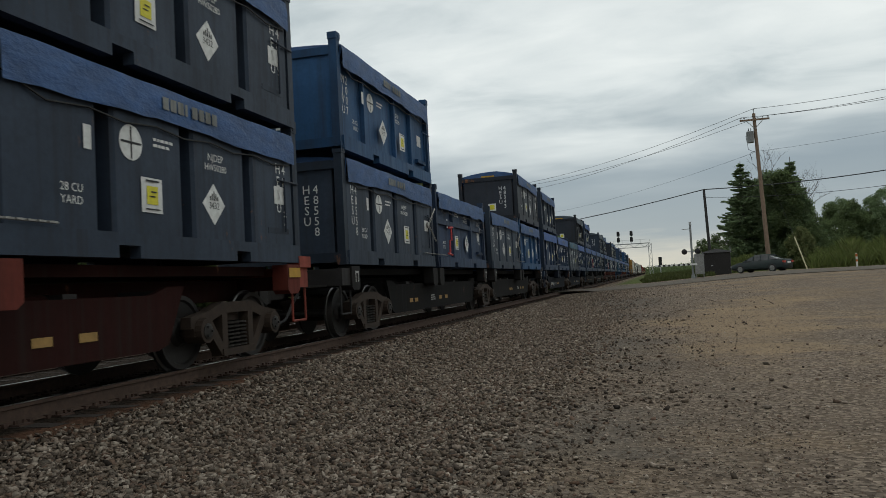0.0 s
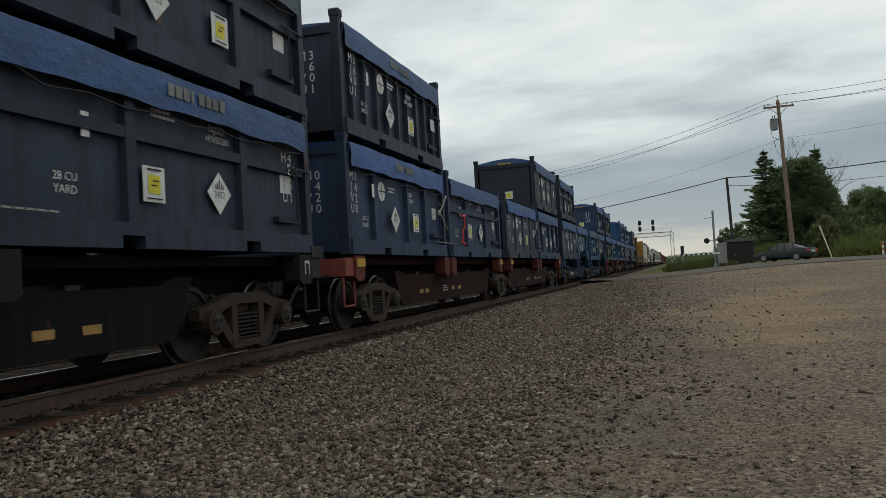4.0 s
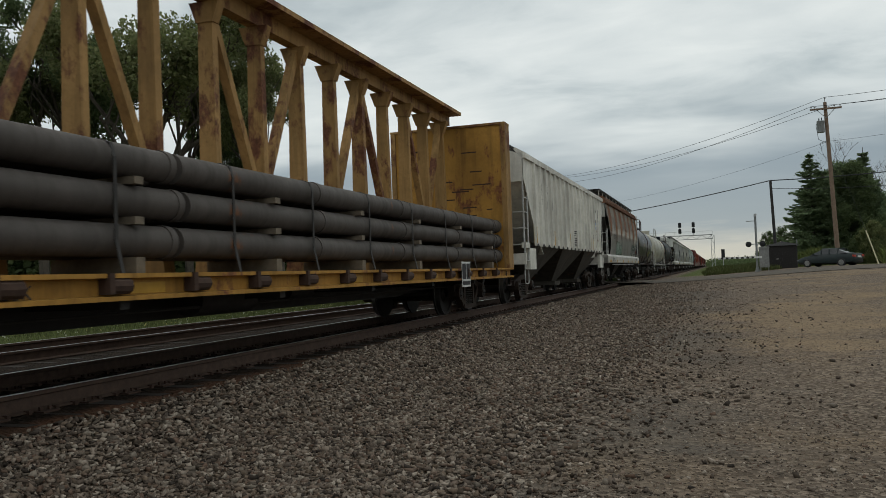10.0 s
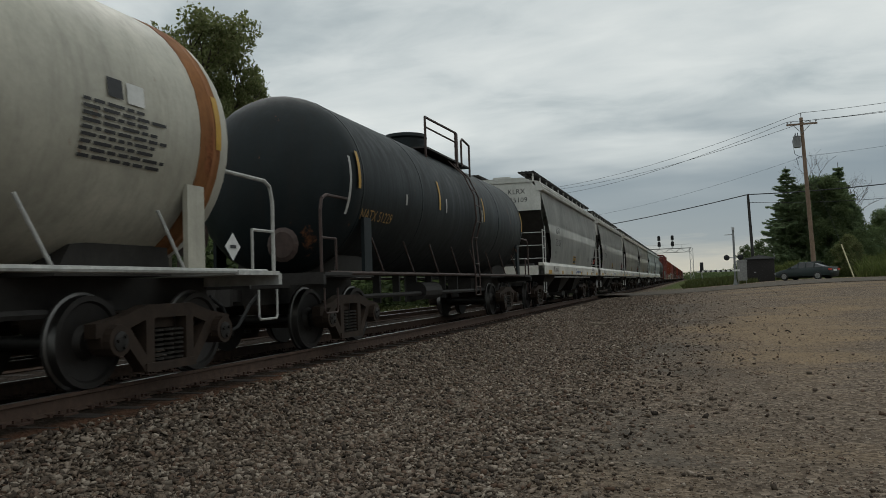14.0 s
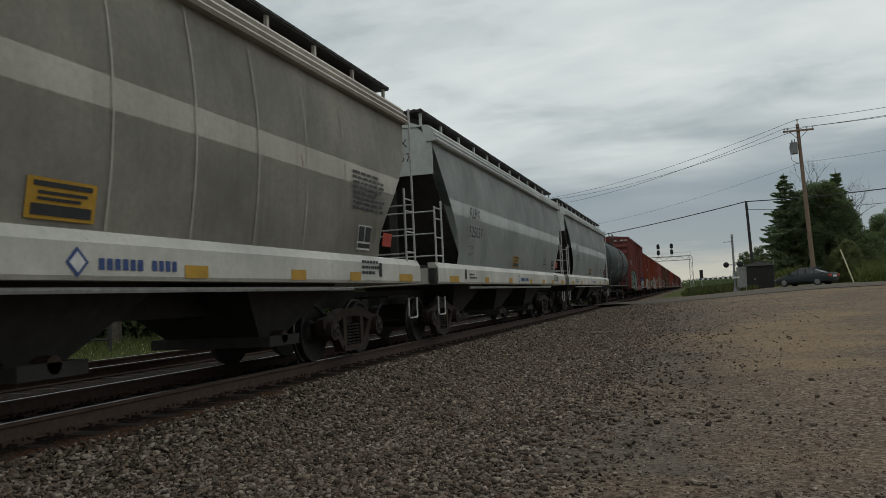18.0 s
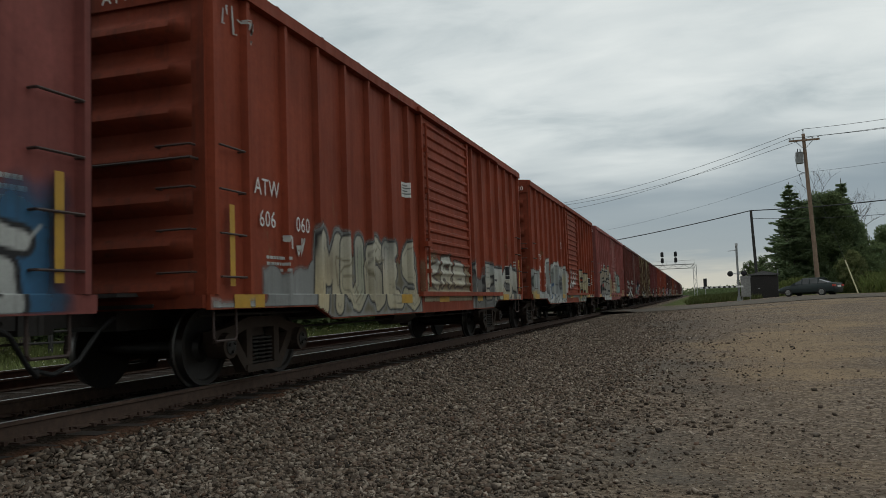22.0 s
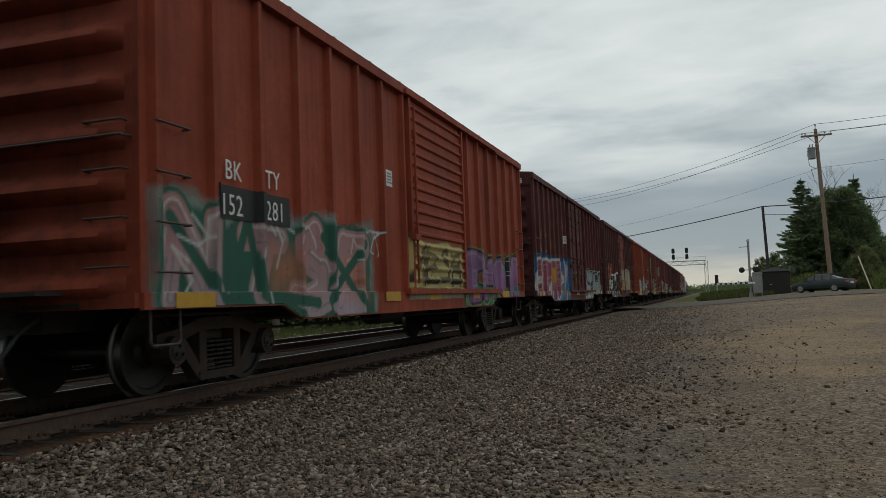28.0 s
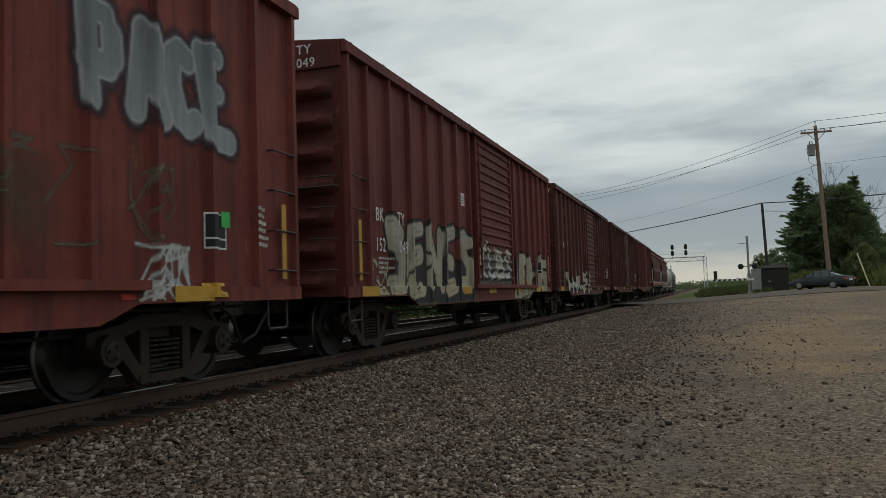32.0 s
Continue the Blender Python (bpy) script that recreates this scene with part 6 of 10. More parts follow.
# ---- centre-beam flat with pipes ----
def centrebeam(u0, u1):
    L = u1 - u0
    h = L / 2
    col = (0.33, 0.195, 0.075)
    car = thing("centre_beam_flatcar", pose(0, 0, 0), "yellow centre-beam flatcar with rust stains, loaded with steel pipes", "flatcar", "freight cars of the train")
    rides(car, TRACK_X, (u0 + u1) / 2)
    bright = paint("yellow_sill_paint", (0.38, 0.20, 0.045), 0.6, 0.5, 0.5, (0.15, 0.06, 0.03), 5)
    mat = paint("yellow_flatcar_paint", col, 0.65, 0.6, 0.7, (0.12, 0.05, 0.028), 3)
    bm = bmesh.new()
    box(bm, -1.40, 1.40, -h + 0.06, h - 0.06, 0.90, 0.97)
    part("deck", bm, mat, car)
    for s in (-1, 1):
        bm = bmesh.new()
        prism(bm, [(s * 1.40, 0.76), (s * 1.56, 0.76), (s * 1.56, 0.80), (s * 1.46, 0.81), (s * 1.46, 0.95), (s * 1.56, 0.96), (s * 1.56, 1.0), (s * 1.40, 1.0)], "y", -h, h)
        part("side_sill", bm, bright, car)
        for k in range(18):
            y = -h + 1.6 + k * (L - 3.2) / 17
            bm = bmesh.new()
            bar(bm, (s * 1.51, y - 0.12, 0.89), (s * 1.51, y + 0.12, 0.89), 0.075, 10)
            box(bm, s * 1.50 - 0.09, s * 1.50 + 0.09, y - 0.18, y - 0.12, 0.82, 1.0)
            part("winch", bm, M["plate"], car, "rusty strap winch")
    # bulkheads: ribbed outside, flat face inside
    for s in (-1, 1):
        bm = bmesh.new()
        a, b = min(s * (h - 0.42), s * (h - 0.28)), max(s * (h - 0.42), s * (h - 0.28))
        box(bm, -1.43, 1.43, a, b, 1.0, 4.66)
        part("bulkhead", bm, bright, car)
        for k in range(6):
            z = 1.5 + k * 0.55
            bm = bmesh.new()
            box(bm, -1.42, 1.42, min(s * (h - 0.28), s * (h - 0.1)), max(s * (h - 0.28), s * (h - 0.1)), z, z + 0.10)
            part("bulkhead_rib", bm, mat, car)
        for x in (-1.5, 1.5):
            bm = bmesh.new()
            prism(bm, [(x - 0.065, min(s * (h - 0.45), s * h)), (x + 0.065, min(s * (h - 0.45), s * h)), (x + 0.065, max(s * (h - 0.45), s * h)), (x - 0.065, max(s * (h - 0.45), s * h))], "z", 1.0, 4.658)
            part("bulkhead_post", bm, mat, car)
        bm = bmesh.new()
        box(bm, -1.57, 1.57, min(s * (h - 0.46), s * h), max(s * (h - 0.46), s * h), 4.662, 4.72)
        part("bulkhead_cap", bm, mat, car)
        end_rungs(car, s * (h + 0.02) if s < 0 else h + 0.02, 1.2, (1.5, 1.9, 2.3, 2.7, 3.1, 3.5, 3.9, 4.3), "grab")
        bm = bmesh.new()
        for k in range(16):
            rng = random.Random(k + (7 if s > 0 else 0))
            z = 2.0 + rng.random() * 2.2
            x = rng.uniform(-1.2, 1.1)
            box(bm, x, x + rng.uniform(0.1, 0.5), min(s * (h - 0.424), s * (h - 0.42)), max(s * (h - 0.424), s * (h - 0.42)), z, z + 0.03)
        part("scratch_marks", bm, M["plate"], car)
    # beam: top chord, paired posts, diagonals
    bm = bmesh.new()
    box(bm, -0.42, 0.42, -h + 0.42, h - 0.42, 4.98, 5.06)
    box(bm, -0.10, 0.10, -h + 0.43, h - 0.43, 4.74, 4.98)
    part("top_chord", bm, mat, car)
    n, bay = 18, 1.21
    for k in range(n):
        y = -h + 1.19 + k * bay
        bm = bmesh.new()
        prism(bm, [(-0.15, 0.97), (0.15, 0.97), (0.11, 4.738), (-0.11, 4.738)], "y", y - 0.06, y + 0.06)
        prism(bm, [(-0.24, 0.97), (0.24, 0.97), (0.15, 1.6), (-0.15, 1.6)], "y", y - 0.10, y + 0.10)
        prism(bm, [(-0.13, 4.45), (0.13, 4.45), (0.24, 4.738), (-0.24, 4.738)], "y", y - 0.08, y + 0.08)
        part("beam_post", bm, mat, car)
        if k < n - 1 and k % 3 != 2:
            y2 = y + bay
            if k % 2:
                y, y2 = y2, y
            bm = bmesh.new()
            prism(bm, [(y2 - 0.06, 4.735), (y2 + 0.06, 4.735), (y + 0.06, 2.0), (y - 0.06, 2.0)], "x", -0.07, 0.07)
            part("diagonal", bm, mat, car)
    underframe(car, h, 0.90, 0.52)
    bm = bmesh.new()
    prism(bm, [(-h + 2, 0.82), (-h + 5, 0.48), (h - 5, 0.48), (h - 2, 0.82)], "x", -0.36, 0.36)
    part("fish_belly_sill", bm, M["steel_dark"], car)
    sk = lambda a, b: 1.462
    on_side("reporting_mark", text_outline("TTZX", 0.18, 1.1), M["white"], car, -h + 3.0, 0.80, sk)
    on_side("reporting_mark", text_outline("861", 0.18, 1.1), M["white"], car, -h + 4.15, 0.80, sk)
    on_side("reporting_mark", text_outline("149", 0.18, 1.1), M["white"], car, -h + 5.2, 0.80, sk)
    on_side("load_lettering", text_outline("286K", 0.17, 1.1), M["letter_dark"], car, -h + 7.45, 0.80, sk)
    on_side("stencil_panel", rects((-0.3, 0.3, 0, 0.52)), M["white"], car, h - 4.2, 0.62, lambda a, b: 1.565)
    on_side("stencil_panel", rects((-0.27, -0.02, 0.16, 0.48), (0.02, 0.27, 0.16, 0.48), (-0.27, 0.27, 0.04, 0.12)), M["dark_panel"], car, h - 4.2, 0.62, lambda a, b: 1.570)
    for y in (-h + 1.0, -2.5, 2.0, h - 6.0):
        on_side("reflective_strip", rects((-0.3, 0.3, 0, 0.10)), M["yellow_mark"], car, y, 0.82, sk)
    add_stirrups(car, 1.5, (-h + 0.35, h - 0.35))
    u = (u0 + u1) / 2
    for y in (-h + 2.4, h - 2.4):
        add_truck(car, y, u)
    add_draft_gear(car, -h, h)
    # the load: three layers of pipe on timbers, two lengths end to end
    for layer in range(3):
        for row in range(3):
            for seg, (a, b) in enumerate(((-h + 0.5, -1.9 + 0.12 * (layer % 2)), (-1.8 + 0.12 * (layer % 2), h - 0.5))):
                r = 0.157
                bm = bmesh.new()
                y0 = a
                while y0 < b - 0.2:
                    y1 = min(b, y0 + 3.05)
                    bar(bm, (0, y0, 0), (0, y1 - 0.02, 0), r, 18)
                    bar(bm, (0, y1 - 0.09, 0), (0, y1, 0), r + 0.012, 18)
                    y0 = y1
                p = tagged(new("steel_pipe", mesh_of("steel_pipe", bm, M["pipe"], True)), "dull grey-brown steel pipe lying on timber spacers", "pipe", "pipes on the flatcar")
                rides(p, TRACK_X + 1.24 - row * 0.36, u, 1.31 + layer * 0.375)
        for k in range(9):
            y = -h + 1.5 + k * (L - 3.0) / 8
            bm = bmesh.new()
            box(bm, -0.48, 0.52, -0.06, 0.06, 0 if layer else -0.112, 0.071)
            t = tagged(new("timber_spacer", mesh_of("timber_spacer", bm, M["timber"])), "grey timber spacer between layers of pipe", "timber", "spacers under the pipes")
            rides(t, TRACK_X + 0.90, u + y, 1.082 + layer * 0.375)
    # steel straps drawn over the pipes from the beam to the side sill
    for k in range(12):
        y = -h + 1.25 + k * (L - 2.5) / 11
        bm = bmesh.new()
        pts = [(0.2, 2.25), (1.24, 2.225), (1.36, 2.18), (1.40, 2.05), (1.402, 1.30), (1.47, 1.0)]
        for (xa, za), (xb, zb) in zip(pts, pts[1:]):
            prism(bm, [(xa, za), (xb, zb), (xb + 0.006, zb + 0.004), (xa + 0.006, za + 0.004)], "y", -0.022, 0.022)
        st = tagged(new("steel_strap", mesh_of("steel_strap", bm, M["steel_dark"])), "dark steel strap drawn tight over the pipes", "strap", "straps over the pipes")
        rides(st, TRACK_X, u + y, 0.0)


# ---- container cars and waste containers ----
CLEN, CW = 5.95, 1.25


def container_unit(u0, u1, col, label, mark="", end_front=True, end_rear=True):
    """One platform of an articulated pair: low side plates between the trucks, end frames, corner brackets."""
    L = u1 - u0
    h = L / 2
    car = thing("container_flatcar", pose(0, 0, 0), label, "flatcar", "freight cars of the train")
    u = (u0 + u1) / 2
    rides(car, TRACK_X, u)
    mat = paint("flatcar_paint", col, 0.6, 0.6, 0.25, seed=int(u) % 7)
    brk = paint("flatcar_bracket_paint", shade(col, 0.5), 0.7, 0.7, 0.3, seed=int(u) % 6)
    # copy of the flatcar colour with the shade under the containers painted in
    low = paint("flatcar_shaded_paint", shade(col, 0.10 if col[0] > 0.1 else 0.2), 0.9, 0.7, 0.1, seed=int(u) % 5)
    for s in (-1, 1):
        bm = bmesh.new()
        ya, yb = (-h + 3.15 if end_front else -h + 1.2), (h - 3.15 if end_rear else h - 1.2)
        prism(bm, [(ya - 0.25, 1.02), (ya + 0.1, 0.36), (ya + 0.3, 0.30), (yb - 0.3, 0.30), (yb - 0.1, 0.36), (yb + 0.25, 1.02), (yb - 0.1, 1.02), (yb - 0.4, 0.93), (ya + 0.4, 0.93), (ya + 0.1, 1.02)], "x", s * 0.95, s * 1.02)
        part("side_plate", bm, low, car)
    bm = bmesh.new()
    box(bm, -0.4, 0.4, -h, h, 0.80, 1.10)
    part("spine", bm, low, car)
    # added dark box: fills the gap below the containers so it reads as shade
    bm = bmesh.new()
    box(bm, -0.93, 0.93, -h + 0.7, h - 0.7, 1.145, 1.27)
    part("gap_filler", bm, low, car)
    for y in (-h + 3.2, -1.5, 1.5, h - 3.2):
        bm = bmesh.new()
        box(bm, -0.92, 0.92, y - 0.1, y + 0.1, 0.5, 0.98)
        part("crossbearer", bm, M["steel_dark"], car)
    # corner brackets under the container castings
    for y in (-h + 0.45, -0.32, 0.32, h - 0.45):
        for s in (-1, 1):
            bm = bmesh.new()
            prism(bm, [(y - 0.20, 1.29), (y - 0.20, 0.92), (y - 0.12, 0.86), (y + 0.12, 0.86), (y + 0.20, 0.92), (y + 0.20, 1.29)], "x", s * 1.04, s * 1.29)
            part("corner_bracket", bm, brk, car)
        bm = bmesh.new()
        box(bm, -1.1, 1.1, y - 0.10, y + 0.10, 0.92, 1.12)
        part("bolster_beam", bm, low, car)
    for y in (-h + 0.45, h - 0.45):
        if col[0] > 0.1:
            on_side("reflective_strip", rects((-0.19, 0.19, 0, 0.14)), M["yellow_mark"], car, y, 1.10, lambda a, b: 1.305)
        else:
            on_side("tie_down_ring", rects((-0.08, -0.05, 0, 0.2), (0.05, 0.08, 0, 0.2), (-0.05, 0.05, 0.16, 0.2)), M["white_dull"], car, y, 1.0, lambda a, b: 1.305)
    for y in (-h + 4.6, -1.2, 1.0, h - 4.6):
        on_side("reflective_strip", rects((-0.13, 0.13, 0, 0.09)), M["yellow_dull"], car, y, 0.50, lambda a, b: 1.025)
    if mark:
        on_side("reporting_mark", text_outline(mark, 0.30, 1.1), M["white"], car, -h + 4.9, 0.45, lambda a, b: 1.026)
    stencil(car, -h + 6.5, 0.48, 0.4, 0.16, lambda a, b: 1.026, (), "white_dull", 3)
    bm = bmesh.new()
    bar(bm, (0.62, -0.9, 0.80), (0.62, 0.1, 0.80), 0.2, 14)
    bar(bm, (0.62, 0.6, 0.80), (0.62, 1.5, 0.80), 0.2, 14)
    pipe_run(bm, [(0.95, -2.2, 0.9), (0.95, -1.6, 0.7), (0.95, 1.9, 0.7), (0.95, 2.6, 0.9)], 0.025)
    # on red units the reservoir takes the shaded copy too
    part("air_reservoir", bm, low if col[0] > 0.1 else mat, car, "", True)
    if end_front:
        add_truck(car, -h + 1.75, u)
        bm = bmesh.new()
        box(bm, -1.25, 1.25, -h - 0.12, -h + 0.3, 0.95, 1.25)
        pipe_run(bm, [(1.2, -h - 0.1, 1.0), (1.2, -h - 0.1, 0.45), (1.2, -h + 0.35, 0.45), (1.2, -h + 0.35, 1.0)], 0.02)
        part("end_sill", bm, mat, car)
        part("coupler", shared(("coupler", True), lambda: make_coupler(True)), None, car).location = (0, -h - 0.05, 0)
        part("brake_hose", shared(("hose", True), lambda: make_hose(True)), None, car).location = (0, -h - 0.05, 0)
    else:
        add_truck(car, -h - 0.35, u)
    if end_rear:
        add_truck(car, h - 1.75, u)
        bm = bmesh.new()
        box(bm, -1.25, 1.25, h - 0.3, h + 0.12, 0.95, 1.25)
        pipe_run(bm, [(1.2, h + 0.1, 1.0), (1.2, h + 0.1, 0.45), (1.2, h - 0.35, 0.45), (1.2, h - 0.35, 1.0)], 0.02)
        box(bm, 1.1, 1.3, h - 0.25, h + 0.15, 1.25, 1.42)
        part("end_sill", bm, mat, car)
        part("coupler", shared(("coupler", False), lambda: make_coupler(False)), None, car).location = (0, h + 0.05, 0)
        part("brake_hose", shared(("hose", False), lambda: make_hose(False)), None, car).location = (0, h + 0.05, 0)
    return car


def chain(bm, a, b, n):
    a, b = Vector(a), Vector(b)
    for i in range(n):
        p = a + (b - a) * ((i + 0.5) / n)
        d = (b - a).normalized() * (b - a).length / n * 0.62
        off = Vector((0.012, 0, 0)) if i % 2 else Vector((0.03, 0, 0))
        bar(bm, p - d + off, p + d + off, 0.013, 5)


def crumple_tarp(l, w, z_edge, drop, arch, seed):
    """A tarpaulin: pulled over a bowed top, hanging down each side with an uneven hem and slack folds."""
    rng = random.Random(seed)
    ny, cols = 26, []
    across = [(-1, -drop)] + [(-1, -drop * 0.4)] + [(t, 0.0) for t in (-1, -0.85, -0.6, -0.3, 0, 0.3, 0.6, 0.85, 1)] + [(1, -drop * 0.4), (1, -drop)]
    bm = bmesh.new()
    for j in range(ny + 1):
        y = -l / 2 + l * j / ny
        row = []
        for i, (t, dz) in enumerate(across):
            hang = dz
            x = t * (w + 0.02)
            z = z_edge + arch * (1 - t * t) + hang
            n1 = noise.noise(Vector((y * 1.7, t * 2.0 + seed, seed * 3.1)))
            if dz == -drop:
                z += 0.06 * noise.noise(Vector((y * 1.3, seed * 1.7, t))) - 0.015 * rng.random()
                x += t * (0.015 + 0.03 * abs(n1))
            elif dz < 0:
                x += t * 0.02 * (1 + n1)
            else:
                z += 0.035 * n1 * (1 - abs(t) * 0.6)
            row.append(bm.verts.new((x, y, z)))
        cols.append(row)
    for a, b in zip(cols, cols[1:]):
        for i in range(len(across) - 1):
            bm.faces.new((a[i], a[i + 1], b[i + 1], b[i]))
    # the ends hang down too
    for j, s in ((0, -1), (ny, 1)):
        top = cols[j][2:-2]
        low = [bm.verts.new((v.co.x * 0.985, s * (l / 2 + 0.025), z_edge - drop * (0.72 + 0.25 * noise.noise(Vector((v.co.x * 2, seed, s)))))) for v in top]
        for i in range(len(top) - 1):
            bm.faces.new((top[i], top[i + 1], low[i + 1], low[i]))
    return bm


def make_container_parts(style, colkey, col, tarp, arched, var):
    """Meshes of one container, its floor at z = 0, its middle at the origin."""
    h = CLEN / 2
    mat = paint("container_" + colkey, col, 0.5, 0.55, 0.12, seed=var)
    dark = paint("container_frame_" + colkey, shade(col, 0.75), 0.5, 0.5, 0.15, seed=var + 1)
    top = 1.88
    out = []
    bm = bmesh.new()
    if style == "slope":
        prism(bm, [(-0.72, 0.22), (0.72, 0.22), (1.14, 0.62), (1.17, top), (-1.17, top), (-1.14, 0.62)], "y", -h + 0.06, h - 0.06)
        for s in (-1, 1):
            prism(bm, [(s * (h - 0.06), 0.2), (s * (h - 0.95), 0.2), (s * (h - 0.75), 0.55), (s * (h - 0.75), top), (s * (h - 0.06), top)], "x", -1.2, 1.2)
    else:
        deep = 1.03 if style == "panel" else 1.15
        box(bm, -deep, deep, -h + 0.05, h - 0.05, 0.2, top)
    out.append(("shell", mesh_of("shell", bm, mat), ""))
    for s in (-1, 1):
        bm = bmesh.new()
        x0, x1 = min(s * 1.15, s * CW), max(s * 1.15, s * CW)
        x0, x1 = (x0, x1 + 0.035) if s > 0 else (x0 - 0.035, x1)
        if style == "slope":
            box(bm, x0, x1, -h + 0.1, -h + 0.95, 0.0, 0.22)
            box(bm, x0, x1, h - 0.95, h - 0.1, 0.0, 0.22)
            for e in (-1, 1):
                prism(bm, [(e * (h - 0.12), 0.22), (e * (h - 1.05), 0.22), (e * (h - 0.85), 0.62), (e * (h - 0.12), 0.62)], "x", x0 + 0.004, x1 - 0.004)
        else:
            prism(bm, [(-h + 0.1, 0.0), (-1.35, 0.0), (-1.35, 0.13), (-1.0, 0.13), (-1.0, 0.0), (1.0, 0.0), (1.0, 0.13), (1.35, 0.13), (1.35, 0.0), (h - 0.1, 0.0), (h - 0.1, 0.26), (-h + 0.1, 0.26)], "x", x0, x1)
        out.append(("bottom_rail", mesh_of("bottom_rail", bm, mat), "rail with fork pockets"))
        x0, x1 = min(s * 1.15, s * CW), max(s * 1.15, s * CW)
        bm = bmesh.new()
        box(bm, x0, x1, -h + 0.1, h - 0.1, top - 0.12, top)
        out.append(("top_rail", mesh_of("top_rail", bm, dark), ""))
        ribs = {"panel": (-1.45, 0.0, 1.45), "rail": (-1.1, 1.1), "rib": tuple(-2.4 + k * 0.6 for k in range(9)), "slope": (-h + 0.8, h - 0.8), "blue": (-1.6, 0.3, 1.5)}[style]
        wide = {"panel": 0.14, "rail": 0.10, "rib": 0.05, "slope": 0.05, "blue": 0.05}[style]
        if style == "panel":
            edges = [-h + 0.17] + [e for y in ribs for e in (y - 0.11, y + 0.11)] + [h - 0.17]
            for a, b in zip(edges[::2], edges[1::2]):
                bm = bmesh.new()
                prism(bm, [(s * 1.025, a), (s * 1.20, a), (s * 1.236, a + 0.04), (s * 1.236, b - 0.04), (s * 1.20, b), (s * 1.025, b)], "z", 0.262, top - 0.122)
                out.append(("side_panel", mesh_of("side_panel", bm, mat), ""))
            ribs = ()
        for y in ribs:
            bm = bmesh.new()
            prism(bm, [(s * 1.14, y - wide), (s * 1.235, y - wide * 0.8), (s * 1.235, y + wide * 0.8), (s * 1.14, y + wide)], "z", 0.262, top - 0.122)
            out.append(("side_post", mesh_of("side_post", bm, dark if style in ("panel", "rail") else mat), ""))
        if style == "rail":
            bm = bmesh.new()
            box(bm, x0, x1 - 0.02 if s > 0 else x1, -h + 0.1, h - 0.1, 1.12, 1.24)
            out.append(("mid_rail", mesh_of("mid_rail", bm, dark), ""))
        bm = bmesh.new()
        y0 = -1.5
        pts = [(s * 1.27, -h + 0.15, top - 0.35 + 0.05)] + [(s * 1.265, -h + 0.15 + k * 0.55, top - 0.42 - 0.05 * (k % 2)) for k in range(1, 11)]
        pipe_run(bm, pts, 0.011, 5)
        out.append(("tarp_rope", mesh_of("tarp_rope", bm, M["hose"]), ""))
    for sx in (-1, 1):
        for sy in (-1, 1):
            bm = bmesh.new()
            x0, x1 = min(sx * 1.10, sx * CW), max(sx * 1.10, sx * CW)
            y0, y1 = min(sy * (h - 0.16), sy * h), max(sy * (h - 0.16), sy * h)
            box(bm, x0, x1, y0, y1, 0.11, 2.0)
            for z in (0.0, 1.99):
                box(bm, x0 - 0.012, x1 + 0.012, y0 - 0.012, y1 + 0.012, z, z + 0.12)
                box(bm, x1 + 0.01 if sx > 0 else x0 - 0.02, x1 + 0.02 if sx > 0 else x0 - 0.01, (y0 + y1) / 2 - 0.03, (y0 + y1) / 2 + 0.03, z + 0.03, z + 0.09)
            out.append(("corner_post", mesh_of("corner_post", bm, dark), ""))
    # end frames
    for sy in (-1, 1):
        y0, y1 = min(sy * (h - 0.07), sy * (h - 0.01)), max(sy * (h - 0.07), sy * (h - 0.01))
        for za, zb in ((0.05, 0.22), (1.72, 1.86)):
            bm = bmesh.new()
            box(bm, -1.1, 1.1, y0, y1, za, zb)
            out.append(("end_rail", mesh_of("end_rail", bm, dark), ""))
    out.append(("tarpaulin", mesh_of("tarpaulin", crumple_tarp(CLEN - 0.36, 1.255, 1.92, 0.40, 0.20 if arched else 0.07, var + 2), M[tarp], True), "slack blue tarpaulin roped over the load"))
    # ladder bars, hinges and chain on one side panel
    bm = bmesh.new()
    if style != "slope":
        for y in (h - 0.5,):
            pipe_run(bm, [(1.27, y, 0.45), (1.27, y, 1.25)], 0.015)
            pipe_run(bm, [(1.27, y - 0.2, 1.2), (1.27, y + 0.45, 1.2)], 0.015)
        box(bm, 1.15, 1.24, h - 1.0, h - 0.35, 0.42, 0.5)
    else:
        for y in (-1.6, 0.4, 1.9):
            pipe_run(bm, [(1.2, y, 1.7), (1.2, y + 0.15, 1.35)], 0.02)
    out.append(("latch_bar", mesh_of("latch_bar", bm, dark), ""))
    return out


CONTAINER_COLS = {"black": BLACKB, "navy": NAVY, "blue": BLUE, "teal": TEAL, "dusk": (0.028, 0.032, 0.042)}


